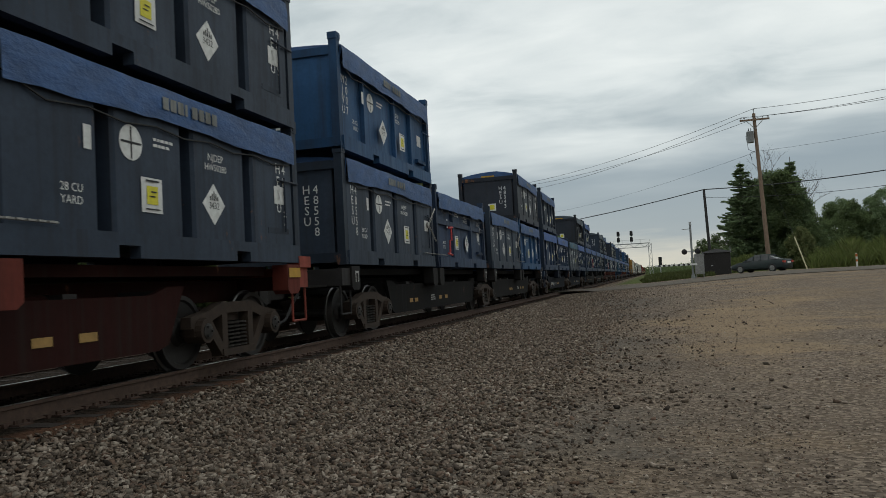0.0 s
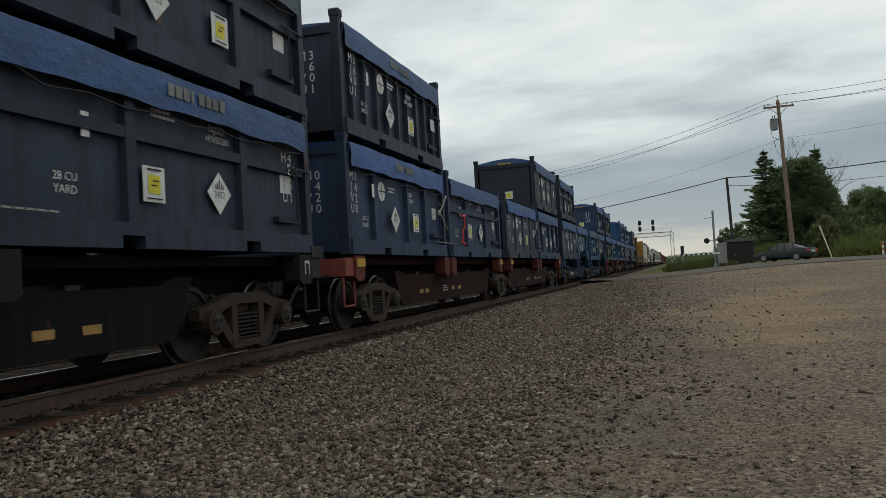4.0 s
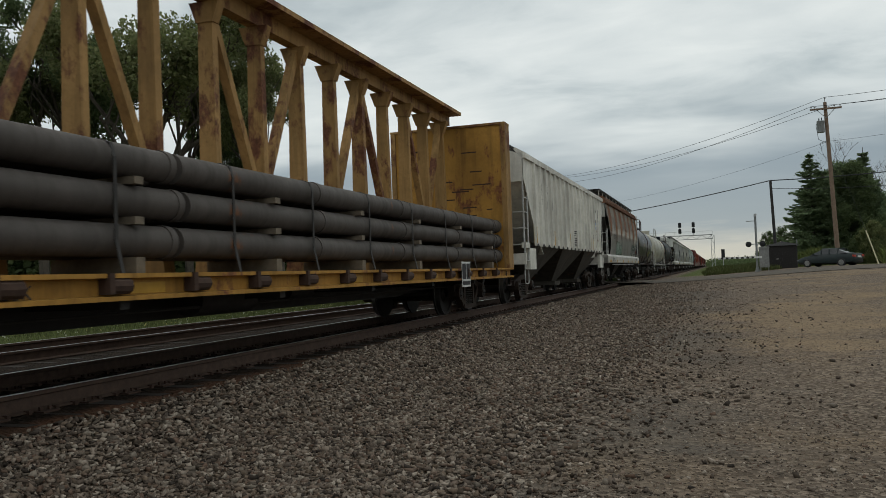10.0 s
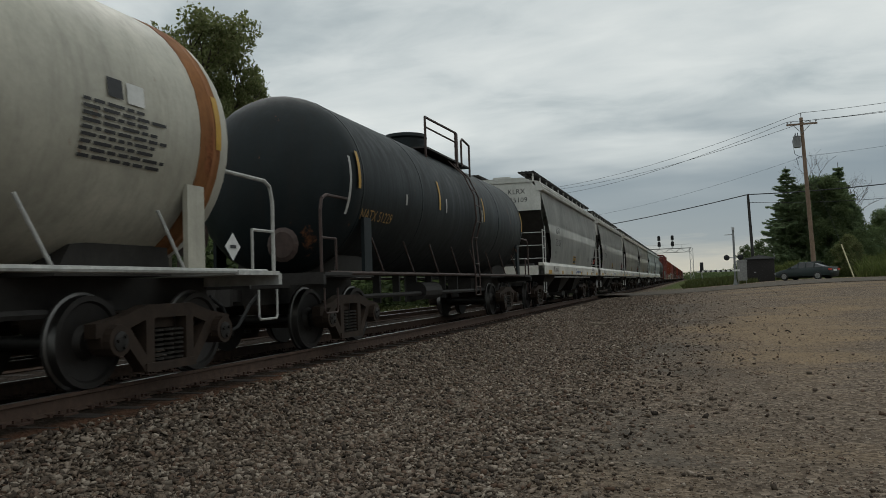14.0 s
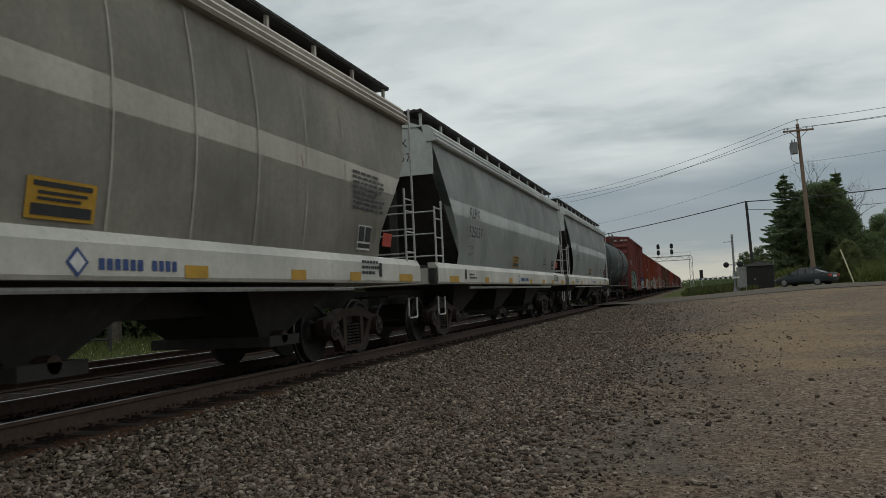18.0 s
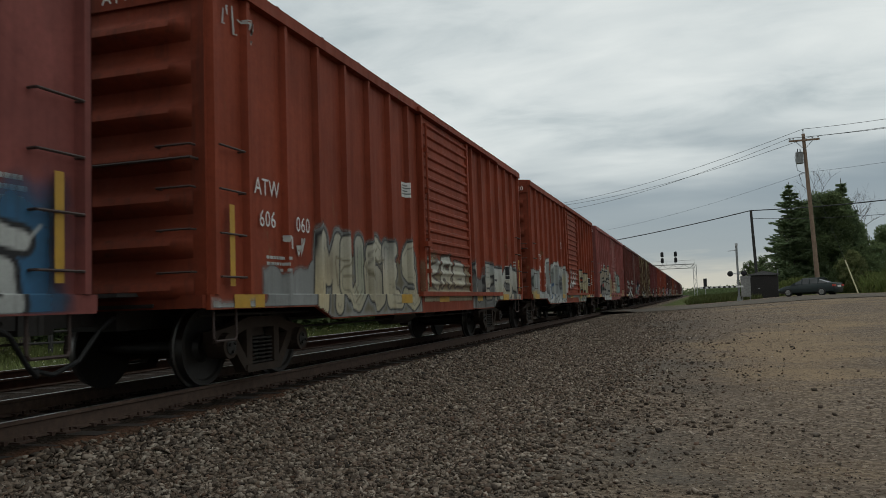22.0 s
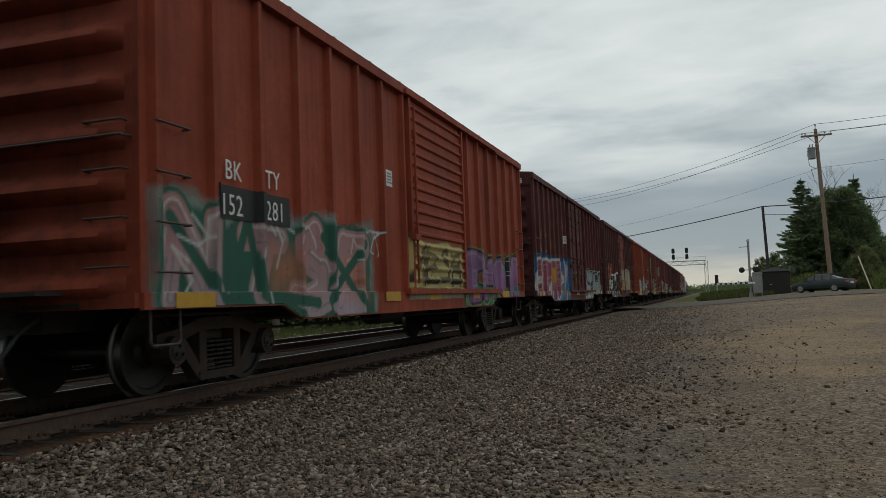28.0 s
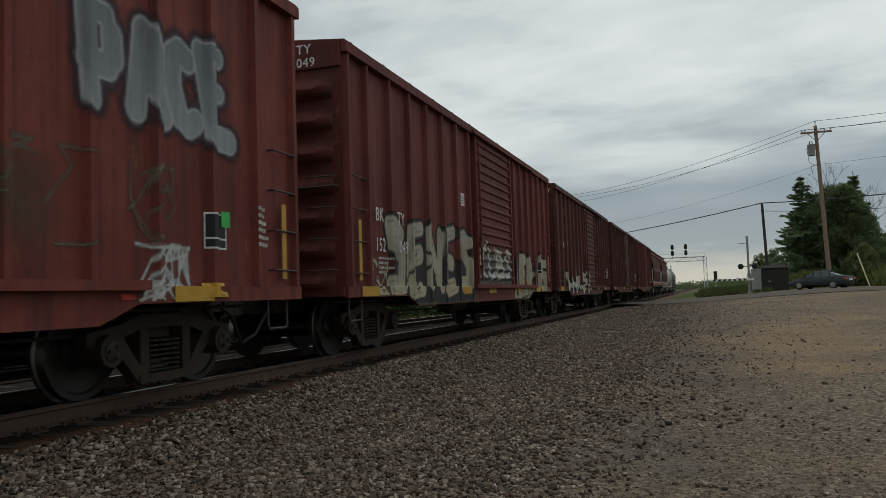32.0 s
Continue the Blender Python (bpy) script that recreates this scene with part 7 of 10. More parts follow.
def container(u, level, style, colkey, tarp, ident="", arched=False, var=0, flip=False, seed=0):
    names = {"black": "black", "navy": "navy", "blue": "blue", "teal": "teal-blue", "dusk": "charcoal"}
    words = {"panel": "wide flat side panels", "rail": "a side rail", "rib": "close vertical ribs", "slope": "sloping tub sides", "blue": "plain side panels"}
    c = thing("waste_container", pose(0, 0, 0), "%s open-top steel container with %s under blue tarpaulin" % (names[colkey], words[style]), "container", "containers on the flatcars")
    z = 1.32 + level * 2.06
    rides(c, TRACK_X, u + CLEN / 2, z)
    key = ("container", style, colkey, tarp, arched, var % 2)
    for name, me, lab in shared(key, lambda: make_container_parts(style, colkey, CONTAINER_COLS[colkey], tarp, arched, var % 2 + len(style))):
        part(name, me, None, c, lab)
    h = CLEN / 2
    face = {"slope": lambda a, b: 1.185, "rail": lambda a, b: 1.20}.get(style, lambda a, b: 1.242)
    flat = lambda a, b: 1.18 if style == "slope" else (1.238 if style == "panel" else 1.155)
    m = -1 if flip else 1
    # placards and labels
    diamond(c, m * (-0.30 if style == "slope" else -0.55), 0.70, face, 0.26, 0.0, "3432")
    for dz, key2, w, hh in ((0, "white", 0.185, 0.38), (0.09, "yellow_sticker", 0.10, 0.20)):
        on_side("waste_label", rects((-w, w, dz, dz + hh)), M[key2], c, m * 0.72, 0.5, face, (), "white label with a yellow field" if key2 == "white" else "", 0.006 if key2 == "white" else 0.012)
    on_side("waste_label_line", rects((-0.12, 0.12, 0.335, 0.355), (-0.03, 0.07, 0.22, 0.235), (-0.06, 0.04, 0.17, 0.185), (-0.13, 0.13, 0.03, 0.045)), M["dark_panel"], c, m * 0.72, 0.5, face, (), "", 0.018)
    if style in ("panel", "rib", "blue"):
        ring = on_side("round_emblem", disc(0.19), M["white"], c, -1.05, 1.22, face if style == "rib" else flat, (), "white disc with a cross")
        on_side("emblem_cross", rects((-0.17, 0.17, -0.012, 0.012), (-0.012, 0.012, -0.17, 0.17)), M["dark_panel"], ring, -1.05, 1.22, face if style == "rib" else flat, (), lift=0.010)
    sk = face if style in ("rib", "slope") else flat
    up = 0.2 if style == "rail" else 0.0
    stencil(c, -0.45, 1.22 + up, 0.42, 0.13, sk, (), "white", 2)
    on_side("permit_lettering", text_outline("NJDEP", 0.13), M["white"], c, 0.62, 1.24 + up, sk)
    on_side("permit_lettering", text_outline("HW50280", 0.12), M["white"], c, 0.62, 1.12 + up, sk)
    on_side("volume_lettering", text_outline("28 CU", 0.115), M["white"], c, -1.95, 0.62, sk)
    on_side("volume_lettering", text_outline("YARD", 0.115), M["white"], c, -1.95, 0.50, sk)
    on_side("shipping_label", rects((-0.16, 0.16, 0, 0.26)), M["white"], c, 2.35, 0.85, sk)
    on_side("shipping_label", rects((-0.055, 0.055, 0, 0.24)), M["white"], c, -1.72, 1.05, face)
    # tarp lettering: plain blocks the size of the company's name
    if (var + level) % 3 != 2:
        y0 = -0.55
        blocks = [(y0 + k * 0.145, y0 + k * 0.145 + (0.05 if k == 3 else 0.115), 0.0, 0.14) for k in range(8)]
        on_side("tarp_marking", rects(*blocks), M["spray_grey"], c, 0, 1.67, lambda a, b: 1.275, (), lift=0.036)
    if ident:
        pre, num = ident.split()
        for dy, s in ((-0.09, pre), (0.09, num)):
            for k, ch in enumerate(s):
                z0 = 1.30 - k * 0.19
                yy = (-h + 0.55 if not flip else h - 0.55) + dy
                on_side("identity_letter", text_outline(ch, 0.22), M["white"], c, yy, z0, (lambda a, b: 1.236) if style == "rail" and 0.95 < z0 < 1.25 else sk)
                if seed % 2 == 0:
                    on_end("identity_letter", text_outline(ch, 0.22), M["white"], c, 0.62 + dy, z0, -h + 0.05)
    on_end("end_label", rects((-0.16, 0.16, 0, 0.3)), M["white"], c, 0.15, 0.45, -h + 0.05)
    on_end("end_label", rects((-0.10, 0.10, 0.05, 0.25)), M["yellow_sticker"], c, 0.15, 0.45, -h + 0.05, lift=0.012)
    if level == 1:
        on_end("tarp_label", rects((-0.28, 0.28, 0, 0.13)), M["yellow_mark"], c, 0.0, 1.82, -h + 0.135)
    return c


def lashing(u, z=1.32):
    """Binder chains crossed over the joint between two containers."""
    t = thing("binder_chain", pose(0, 0, 0), "galvanised binder chain crossed between two containers", "chain", "binder chains")
    rides(t, TRACK_X, u, z)
    bm = bmesh.new()
    chain(bm, (1.28, -0.75, 1.0), (1.28, -0.12, 1.45), 14)
    chain(bm, (1.28, -0.75, 1.0), (1.28, -0.12, 0.62), 14)
    chain(bm, (1.28, -1.2, 0.32), (1.28, 0.9, 0.30), 34)
    part("chain", bm, M["chain"], t)
    bm = bmesh.new()
    lathe(bm, [(1.255, 0.05), (1.265, 0.075), (1.30, 0.075), (1.31, 0.05)], 10, "x", (0, -0.76, 1.0))
    part("ring", bm, M["chain"], t)


def binder(u, z=1.32):
    t = thing("ratchet_binder", pose(0, 0, 0), "red ratchet binder hooked over a container's side", "ratchet", "ratchet binders")
    rides(t, TRACK_X, u, z)
    bm = bmesh.new()
    bar(bm, (1.27, 0, 0.34), (1.27, 0.04, 0.72), 0.025, 8)
    bar(bm, (1.27, -0.18, 0.36), (1.27, 0.22, 0.33), 0.03, 8)
    part("lower_binder", bm, M["binder"], t)
    bm = bmesh.new()
    bar(bm, (1.27, -0.05, 1.05), (1.27, 0.35, 1.08), 0.03, 8)
    bar(bm, (1.27, 0.22, 1.08), (1.27, 0.22, 0.72), 0.025, 8)
    part("upper_binder", bm, M["binder"], t)


# ---- the ground ----
def smooth(a, b, t):
    t = min(1.0, max(0.0, (t - a) / (b - a)))
    return t * t * (3 - 2 * t)


def ground_z(x, y):
    """The lot lies below the rails by the camera and climbs to the road crossing ahead."""
    lot = -0.62 + 0.04 * noise.noise(Vector((x * 0.22, y * 0.22, 0.3)))
    up = smooth(14, 62, y)
    road = 0.0 + 0.55 * smooth(-4, 9, x)
    z = lot * (1 - up) + road * up
    bed = -0.185
    k = smooth(-3.1, -4.95, x) if x > -8 else 1 - smooth(-12.0, -14.0, x)
    base = z if x > -8 else -0.75 + 0.5 * smooth(-20, -120, x)
    z = base * (1 - k) + bed * k
    if 49.5 < y < 59 and -13.5 < x < -3.4:
        z = min(z, -0.05)
    return z + 1.2 * smooth(60, 400, abs(x))


def steps(stops):
    out = []
    for (a, b, d) in stops:
        n = max(1, round((b - a) / d))
        out += [a + (b - a) * k / n for k in range(n)]
    return out + [stops[-1][1]]


def make_ground():
    xs = steps([(-1500, -200, 130), (-200, -40, 16), (-40, -14, 2.5), (-14, -3, 0.4), (-3, 8, 0.5), (8, 30, 2), (30, 200, 17), (200, 1500, 130)])
    ys = steps([(-400, -40, 60), (-40, -6, 4), (-6, 20, 0.5), (20, 75, 1.5), (75, 200, 10), (200, 3200, 200)])
    bm = bmesh.new()
    rows = [[bm.verts.new((x, y, ground_z(x, y))) for x in xs] for y in ys]
    for a, b in zip(rows, rows[1:]):
        for i in range(len(xs) - 1):
            bm.faces.new((a[i], a[i + 1], b[i + 1], b[i]))
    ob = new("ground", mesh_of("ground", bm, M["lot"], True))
    tagged(ob, "grey gravel and packed dirt lot rising to a road", "ground", kind="structure")


make_ground()


def make_road():
    xs = steps([(-90, -14, 6), (-14, 14, 0.7), (14, 120, 6)])
    ys = [50.0, 52.0, 54.0, 56.0, 58.0]
    bm = bmesh.new()
    rows = [[bm.verts.new((x, y + 0.04 * x, (-0.012 if -13.2 < x < -3.6 else ground_z(x, y + 0.04 * x) + 0.03))) for x in xs] for y in ys]
    for a, b in zip(rows, rows[1:]):
        for i in range(len(xs) - 1):
            bm.faces.new((a[i], a[i + 1], b[i + 1], b[i]))
    tagged(new("road", mesh_of("road", bm, M["asphalt"], True)), "worn grey asphalt road crossing the tracks", "road", kind="structure")


make_road()

RAIL = [(-0.07, -0.175), (0.07, -0.175), (0.07, -0.165), (0.012, -0.145), (0.010, -0.045), (0.036, -0.035), (0.037, -0.006), (0.030, 0.0), (-0.030, 0.0), (-0.037, -0.006), (-0.036, -0.035), (-0.010, -0.045), (-0.012, -0.145), (-0.07, -0.165)]


def make_track(name, xc, label):
    tr = thing(name, pose(xc, 0, 0), label, "railway track", kind="structure")
    for s in (-1, 1):
        bm = bmesh.new()
        prism(bm, [(s * 0.7535 + a, b) for a, b in RAIL], "y", -120, 900)
        r = part("rail", bm, M["rail"], tr, "rusty rail with a worn bright head")
        r.data.materials.append(M["railhead"])
        for p in r.data.polygons:
            if p.center.z > -0.004 and p.normal.z > 0.8:
                p.material_index = 1
    return tr


near_track = make_track("near_track", TRACK_X, "railway track with rusty rails on ballast darkened by painted-in shade")
far_track = make_track("far_track", TRACK2_X, "second railway track behind the train")


def tie_mesh(seed):
    rng = random.Random(seed)
    bm = bmesh.new()
    v = box(bm, -1.30, 1.30, -0.115, 0.115, -0.36, -0.180)
    for a in v:
        a.co += Vector((rng.uniform(-0.03, 0.03), rng.uniform(-0.012, 0.012), rng.uniform(-0.008, 0.0)))
    return mesh_of("tie", bm, M["tie"])


def make_tie_plate():
    bm = bmesh.new()
    for s in (-1, 1):
        box(bm, s * 0.7535 - 0.18, s * 0.7535 + 0.18, -0.09, 0.09, -0.182, -0.166)
        for d in (-0.10, 0.10):
            for e in (-0.05, 0.05):
                box(bm, s * 0.7535 + d - 0.012, s * 0.7535 + d + 0.012, e - 0.012, e + 0.012, -0.168, -0.135)
        for e in (-0.15, 0.15):
            box(bm, s * 0.7535 - 0.08, s * 0.7535 + 0.095, e - 0.018, e + 0.018, -0.185, -0.15)
    return mesh_of("tie_plate", bm, M["plate"])


def crushed_stone(name, label, count, place, size, seed, squash=0.75):
    """Loose broken stone: every piece a six-sided block of its own shape, half sunk in the ground."""
    rng = np.random.default_rng(seed)
    pts = place(rng, count)
    n = len(pts)
    corner = np.array([[x, y, z] for z in (-1, 1) for y in (-1, 1) for x in (-1, 1)], float)
    r = rng.uniform(size[0], size[1], n) * rng.uniform(0.75, 1.25, n)
    shape = corner[None] * (1 + rng.uniform(-0.75, 0.35, (n, 8, 3)))
    shape *= np.stack([rng.uniform(0.7, 1.35, n), rng.uniform(0.7, 1.2, n), rng.uniform(0.55, 1.0, n) * squash], 1)[:, None, :]
    a, b = rng.uniform(0, 6.283, n), rng.uniform(-1.2, 1.2, n)
    ca, sa, cb, sb = np.cos(a), np.sin(a), np.cos(b), np.sin(b)
    x, y, z = shape[..., 0], shape[..., 1], shape[..., 2]
    y, z = y * cb[:, None] - z * sb[:, None], y * sb[:, None] + z * cb[:, None]
    x, y = x * ca[:, None] - y * sa[:, None], x * sa[:, None] + y * ca[:, None]
    v = np.stack([x, y, z], -1) * (r * 0.68)[:, None, None] + pts[:, None, :]
    quads = np.array([[0, 2, 3, 1], [4, 5, 7, 6], [0, 1, 5, 4], [1, 3, 7, 5], [3, 2, 6, 7], [2, 0, 4, 6]])
    f = (quads[None] + 8 * np.arange(n)[:, None, None]).reshape(-1, 4)
    me = bpy.data.meshes.new(name)
    me.vertices.add(n * 8)
    me.vertices.foreach_set("co", v.reshape(-1))
    me.loops.add(f.size)
    me.loops.foreach_set("vertex_index", f.reshape(-1))
    me.polygons.add(len(f))
    me.polygons.foreach_set("loop_start", np.arange(0, f.size, 4))
    me.polygons.foreach_set("loop_total", np.full(len(f), 4))
    me.update(calc_edges=True)
    me.materials.append(M["stones"])
    tagged(new(name, me), label, "gravel", kind="stuff")


def z_of(xy):
    return np.array([ground_z(float(x), float(y)) for x, y in xy])


def ballast_spots(rng, n):
    y = 3.2 + 30 * rng.random(n) ** 2.0
    x = -5.02 + np.minimum(3.0 * rng.random(n) + rng.exponential(0.5, n), 9.0)
    xy = np.stack([x, y], 1)
    return np.column_stack([xy, z_of(xy) + rng.uniform(-0.004, 0.02, n)])


def far_ballast_spots(rng, n):
    y = 9 + 40 * rng.random(n) ** 1.1
    x = -5.02 + np.minimum(rng.exponential(1.5, n), 9.0)
    xy = np.stack([x, y], 1)
    return np.column_stack([xy, z_of(xy) + rng.uniform(0.0, 0.02, n)])


def loose_spots(rng, n):
    y = 3.2 + 42 * rng.random(n) ** 1.7
    x = -3.2 + (3.2 + 0.62 * y) * rng.random(n)
    keep = noise_mask(x, y) > rng.random(n) * 0.9 - 0.15
    xy = np.stack([x[keep], y[keep]], 1)
    return np.column_stack([xy, z_of(xy)])


def spilled_spots(rng, n):
    y = 3.2 + 26 * rng.random(n) ** 1.6
    x = -3.4 + 4.6 * rng.random(n)
    keep = noise_mask(x, y) > rng.random(n) * 0.9
    xy = np.stack([x[keep], y[keep]], 1)
    return np.column_stack([xy, z_of(xy)])


def noise_mask(x, y):
    return np.array([0.5 + 0.6 * noise.noise(Vector((a * 0.6, b * 0.6, 4.0))) for a, b in zip(x, y)])


crushed_stone("ballast", "grey crushed stone heaped beside the track", 66000, ballast_spots, (0.017, 0.038), 5, 0.62)
crushed_stone("ballast_along_track", "grey crushed stone along the rails", 20000, far_ballast_spots, (0.022, 0.045), 6)
crushed_stone("coarse_gravel", "small crushed stone spilled from the ballast over dirt", 18000, spilled_spots, (0.009, 0.021), 8, 0.6)
crushed_stone("loose_gravel", "scattered small stones on packed dirt", 64000, loose_spots, (0.005, 0.016), 7, 0.6)


# ---- plants ----
def leaf_cloud(centres, radii, n, size, seed, flat=0.5, squash=1.0):
    """Small leaf blades scattered through clumps, each a bent pair of triangles."""
    rng = np.random.default_rng(seed)
    k = len(centres)
    which = rng.choice(k, n, p=np.array(radii) ** 2 / np.sum(np.array(radii) ** 2))
    d = rng.normal(size=(n, 3))
    d /= np.linalg.norm(d, axis=1)[:, None]
    rr = np.array(radii)[which] * (0.45 + 0.6 * rng.random(n))
    c = np.array(centres)[which] + d * rr[:, None] * np.array([1, 1, squash])
    u = rng.normal(size=(n, 3))
    u[:, 2] *= flat
    u /= np.linalg.norm(u, axis=1)[:, None]
    w = np.cross(u, rng.normal(size=(n, 3)))
    w /= np.linalg.norm(w, axis=1)[:, None]
    s = size * rng.uniform(0.6, 1.4, n)[:, None]
    v = np.stack([c - u * s, c + w * s * 0.55, c + u * s, c - w * s * 0.55], 1)
    return v


def leaf_mesh(name, v, mat):
    n = len(v)
    me = bpy.data.meshes.new(name)
    me.vertices.add(n * 4)
    me.vertices.foreach_set("co", v.reshape(-1))
    me.loops.add(n * 4)
    me.loops.foreach_set("vertex_index", np.arange(n * 4))
    me.polygons.add(n)
    me.polygons.foreach_set("loop_start", np.arange(0, n * 4, 4))
    me.polygons.foreach_set("loop_total", np.full(n, 4))
    me.update(calc_edges=True)
    me.materials.append(mat)
    return me


def grow(bm, base, d, length, r, depth, rng, tips):
    d = d.normalized()
    end = base + d * length
    bar(bm, base, end, r, 7 if depth > 2 else 5, r * 0.62)
    tips.append((end, depth))
    if depth == 0:
        return
    for k in range(3 if depth > 1 else 2):
        a = rng.uniform(0, 6.283)
        side = Vector((math.cos(a), math.sin(a), rng.uniform(0.1, 0.7)))
        grow(bm, base + d * length * rng.uniform(0.55, 1.0), d * 0.8 + side * 0.75, length * rng.uniform(0.55, 0.75), r * 0.55, depth - 1, rng, tips)


def make_broadleaf(seed, height, leaves, size, mat):
    rng = random.Random(seed)
    bm = bmesh.new()
    tips = []
    grow(bm, Vector((0, 0, -0.3)), Vector((rng.uniform(-0.05, 0.05), rng.uniform(-0.05, 0.05), 1)), height * 0.34, height * 0.018, 5, rng, tips)
    trunk = mesh_of("trunk", bm, M["bark"], True)
    cs = [tuple(p) for p, d in tips if d < 3 and rng.random() < (0.55 if d == 0 else 0.45)]
    rs = [height * rng.uniform(0.018, 0.042) for _ in cs]
    leaf = leaf_cloud(cs, rs, leaves, size, seed)
    k = height / leaf[..., 2].max()
    for v in trunk.vertices:
        v.co *= k
    return trunk, leaf_mesh("crown", leaf * k, mat)


def make_spruce(seed, height, mat, spread=0.2):
    """A conifer: whorls of drooping boughs with turned-up tips, needles along every bough, sky between the tiers."""
    rng = random.Random(seed)
    bm = bmesh.new()
    bar(bm, (0, 0, -0.3), (0, 0, height), height * 0.017, 8, 0.02)
    g = np.random.default_rng(seed)
    leaves = []
    z = height * 0.06
    while z < height * 0.985:
        k = z / height
        reach = height * spread * (1 - k) ** 0.8 * (0.62 + 0.75 * rng.random()) + 0.12
        count = 9 if k < 0.7 else 6
        turn = rng.uniform(0, 6.283)
        for b in range(count):
            a = turn + 6.283 * b / count + rng.uniform(-0.25, 0.25)
            l = reach * rng.choice((0.5, 0.75, 0.9, 1.05, 1.4)) * rng.uniform(0.8, 1.15)
            side = Vector((math.cos(a), math.sin(a), rng.uniform(-0.15, 0.65) * (1 - 0.6 * k)))
            up = Vector((-math.sin(a), math.cos(a), 0))
            last = Vector((0, 0, z))
            for t in (0.35, 0.7, 1.0):
                q = side * (l * t) + Vector((0, 0, z - 0.34 * l * t + 0.22 * l * t * t))
                bar(bm, last, q, 0.03 * (1.2 - t), 3, 0.02 * (1.2 - t))
                last = q
            n = int(46 + 110 * l / (height * spread))
            t = g.random(n) ** 0.75
            off = g.normal(0, 0.12, n) * (1.15 - t) * l
            hang = -np.abs(g.normal(0, 0.10, n)) * (1.1 - t * 0.6)
            c = np.outer(t * l, side) + np.outer(off, up)
            c[:, 2] += z - 0.34 * l * t + 0.22 * l * t * t + hang
            d = np.outer(np.ones(n), side) + np.outer(g.normal(0, 0.7, n), up)
            d[:, 2] += g.uniform(-0.7, 0.35, n)
            d /= np.linalg.norm(d, axis=1)[:, None]
            w = np.cross(d, g.normal(size=(n, 3)))
            w /= np.linalg.norm(w, axis=1)[:, None]
            m = 0.13 * g.uniform(0.6, 1.4, n)[:, None]
            leaves.append(np.stack([c - d * m, c + w * m * 0.34, c + d * m * 1.3, c - w * m * 0.34], 1))
        z += height * rng.uniform(0.018, 0.046)
    return mesh_of("trunk", bm, M["bark"]), leaf_mesh("crown", np.concatenate(leaves), mat)


def make_bush(seed, height, leaves, size, mat, girth=0.36):
    """A dense crown that reaches the ground, in uneven clumps."""
    rng = random.Random(seed)
    bm = bmesh.new()
    tips = []
    grow(bm, Vector((0, 0, -0.3)), Vector((0, 0, 1)), height * 0.25, height * 0.02, 3, rng, tips)
    cs, rs = [], []
    for k in range(260):
        a, t = rng.uniform(0, 6.283), rng.random()
        wide = height * girth * math.sin(math.pi * (0.12 + 0.85 * t)) ** 0.7
        d = wide * rng.random() ** 0.5
        cs.append((math.cos(a) * d, math.sin(a) * d, height * (0.03 + 0.9 * t) + rng.uniform(-0.3, 0.3)))
        rs.append(height * rng.uniform(0.025, 0.065))
    return mesh_of("trunk", bm, M["bark"], True), leaf_mesh("crown", leaf_cloud(cs, rs, leaves, size, seed), mat)


def plant(name, label, category, kit, x, y, z, scale=1.0, turn=0.0, group="", slim=1.0):
    t = thing(name, pose(x, y, z, 0, 0, turn), label, category, group)
    t.scale = (scale * slim, scale * slim, scale)
    for me in kit:
        part(me.name.split(".")[0], me, None, t)
    return t


BROAD = [make_broadleaf(11, 10, 24000, 0.052, M["leaf"]), make_broadleaf(23, 10, 24000, 0.052, M["leaf"]), make_broadleaf(37, 10, 30000, 0.052, M["leaf_dark"])]
BUSH = [make_bush(51, 8, 22000, 0.085, M["leaf_dark"]), make_bush(63, 8, 22000, 0.085, M["needle"]), make_bush(78, 8, 20000, 0.09, M["leaf"])]
SPRUCE = [make_spruce(3, 9, M["needle"], 0.25), make_spruce(8, 9, M["needle"], 0.19)]
TALL = [make_bush(91, 10, 42000, 0.085, M["needle"], 0.23), make_bush(97, 10, 38000, 0.085, M["leaf_dark"], 0.21)]


def polar(az, dist):
    return dist * math.sin(radians(az)), dist * math.cos(radians(az))


# broad trees behind the far track
for az, dist, hgt, k, turn, slim in ((-40.0, 46, 17.6, 0, 20, 0.8), (-36.6, 47, 17.3, 1, 80, 0.62), (-30.3, 46, 14.4, 1, 210, 0.56), (-33.4, 50, 13.4, 2, 40, 0.55), (-42.6, 48, 18.4, 2, 70, 0.7), (-45.5, 46, 16.8, 1, 120, 0.7), (-49.5, 47, 15.0, 2, 10, 0.8), (-54, 48, 15.0, 1, 50, 0.8), (-19.3, 92, 17.2, 0, 70, 0.7), (-17.6, 110, 15, 2, 30, 0.7), (-59, 50, 16, 0, 200, 0.8)):
    x, y = polar(az, dist)
    plant("broadleaf_tree", "tall green broadleaf tree behind the railway", "tree", BROAD[k], x, y, ground_z(x, y), hgt / 10, turn, "trees behind the railway", slim)

for x, y, hgt, k in ((-25.0, 22.5, 2.4, 0), (-26.5, 25.0, 2.0, 1), (-19.5, 14.5, 1.6, 2)):
    plant("shrub", "yellow-green shrub in the meadow behind the tracks", "shrub", BUSH[2], x, y, ground_z(x, y) - 0.15, hgt / 8, 40 * k, "shrubs in the meadow")

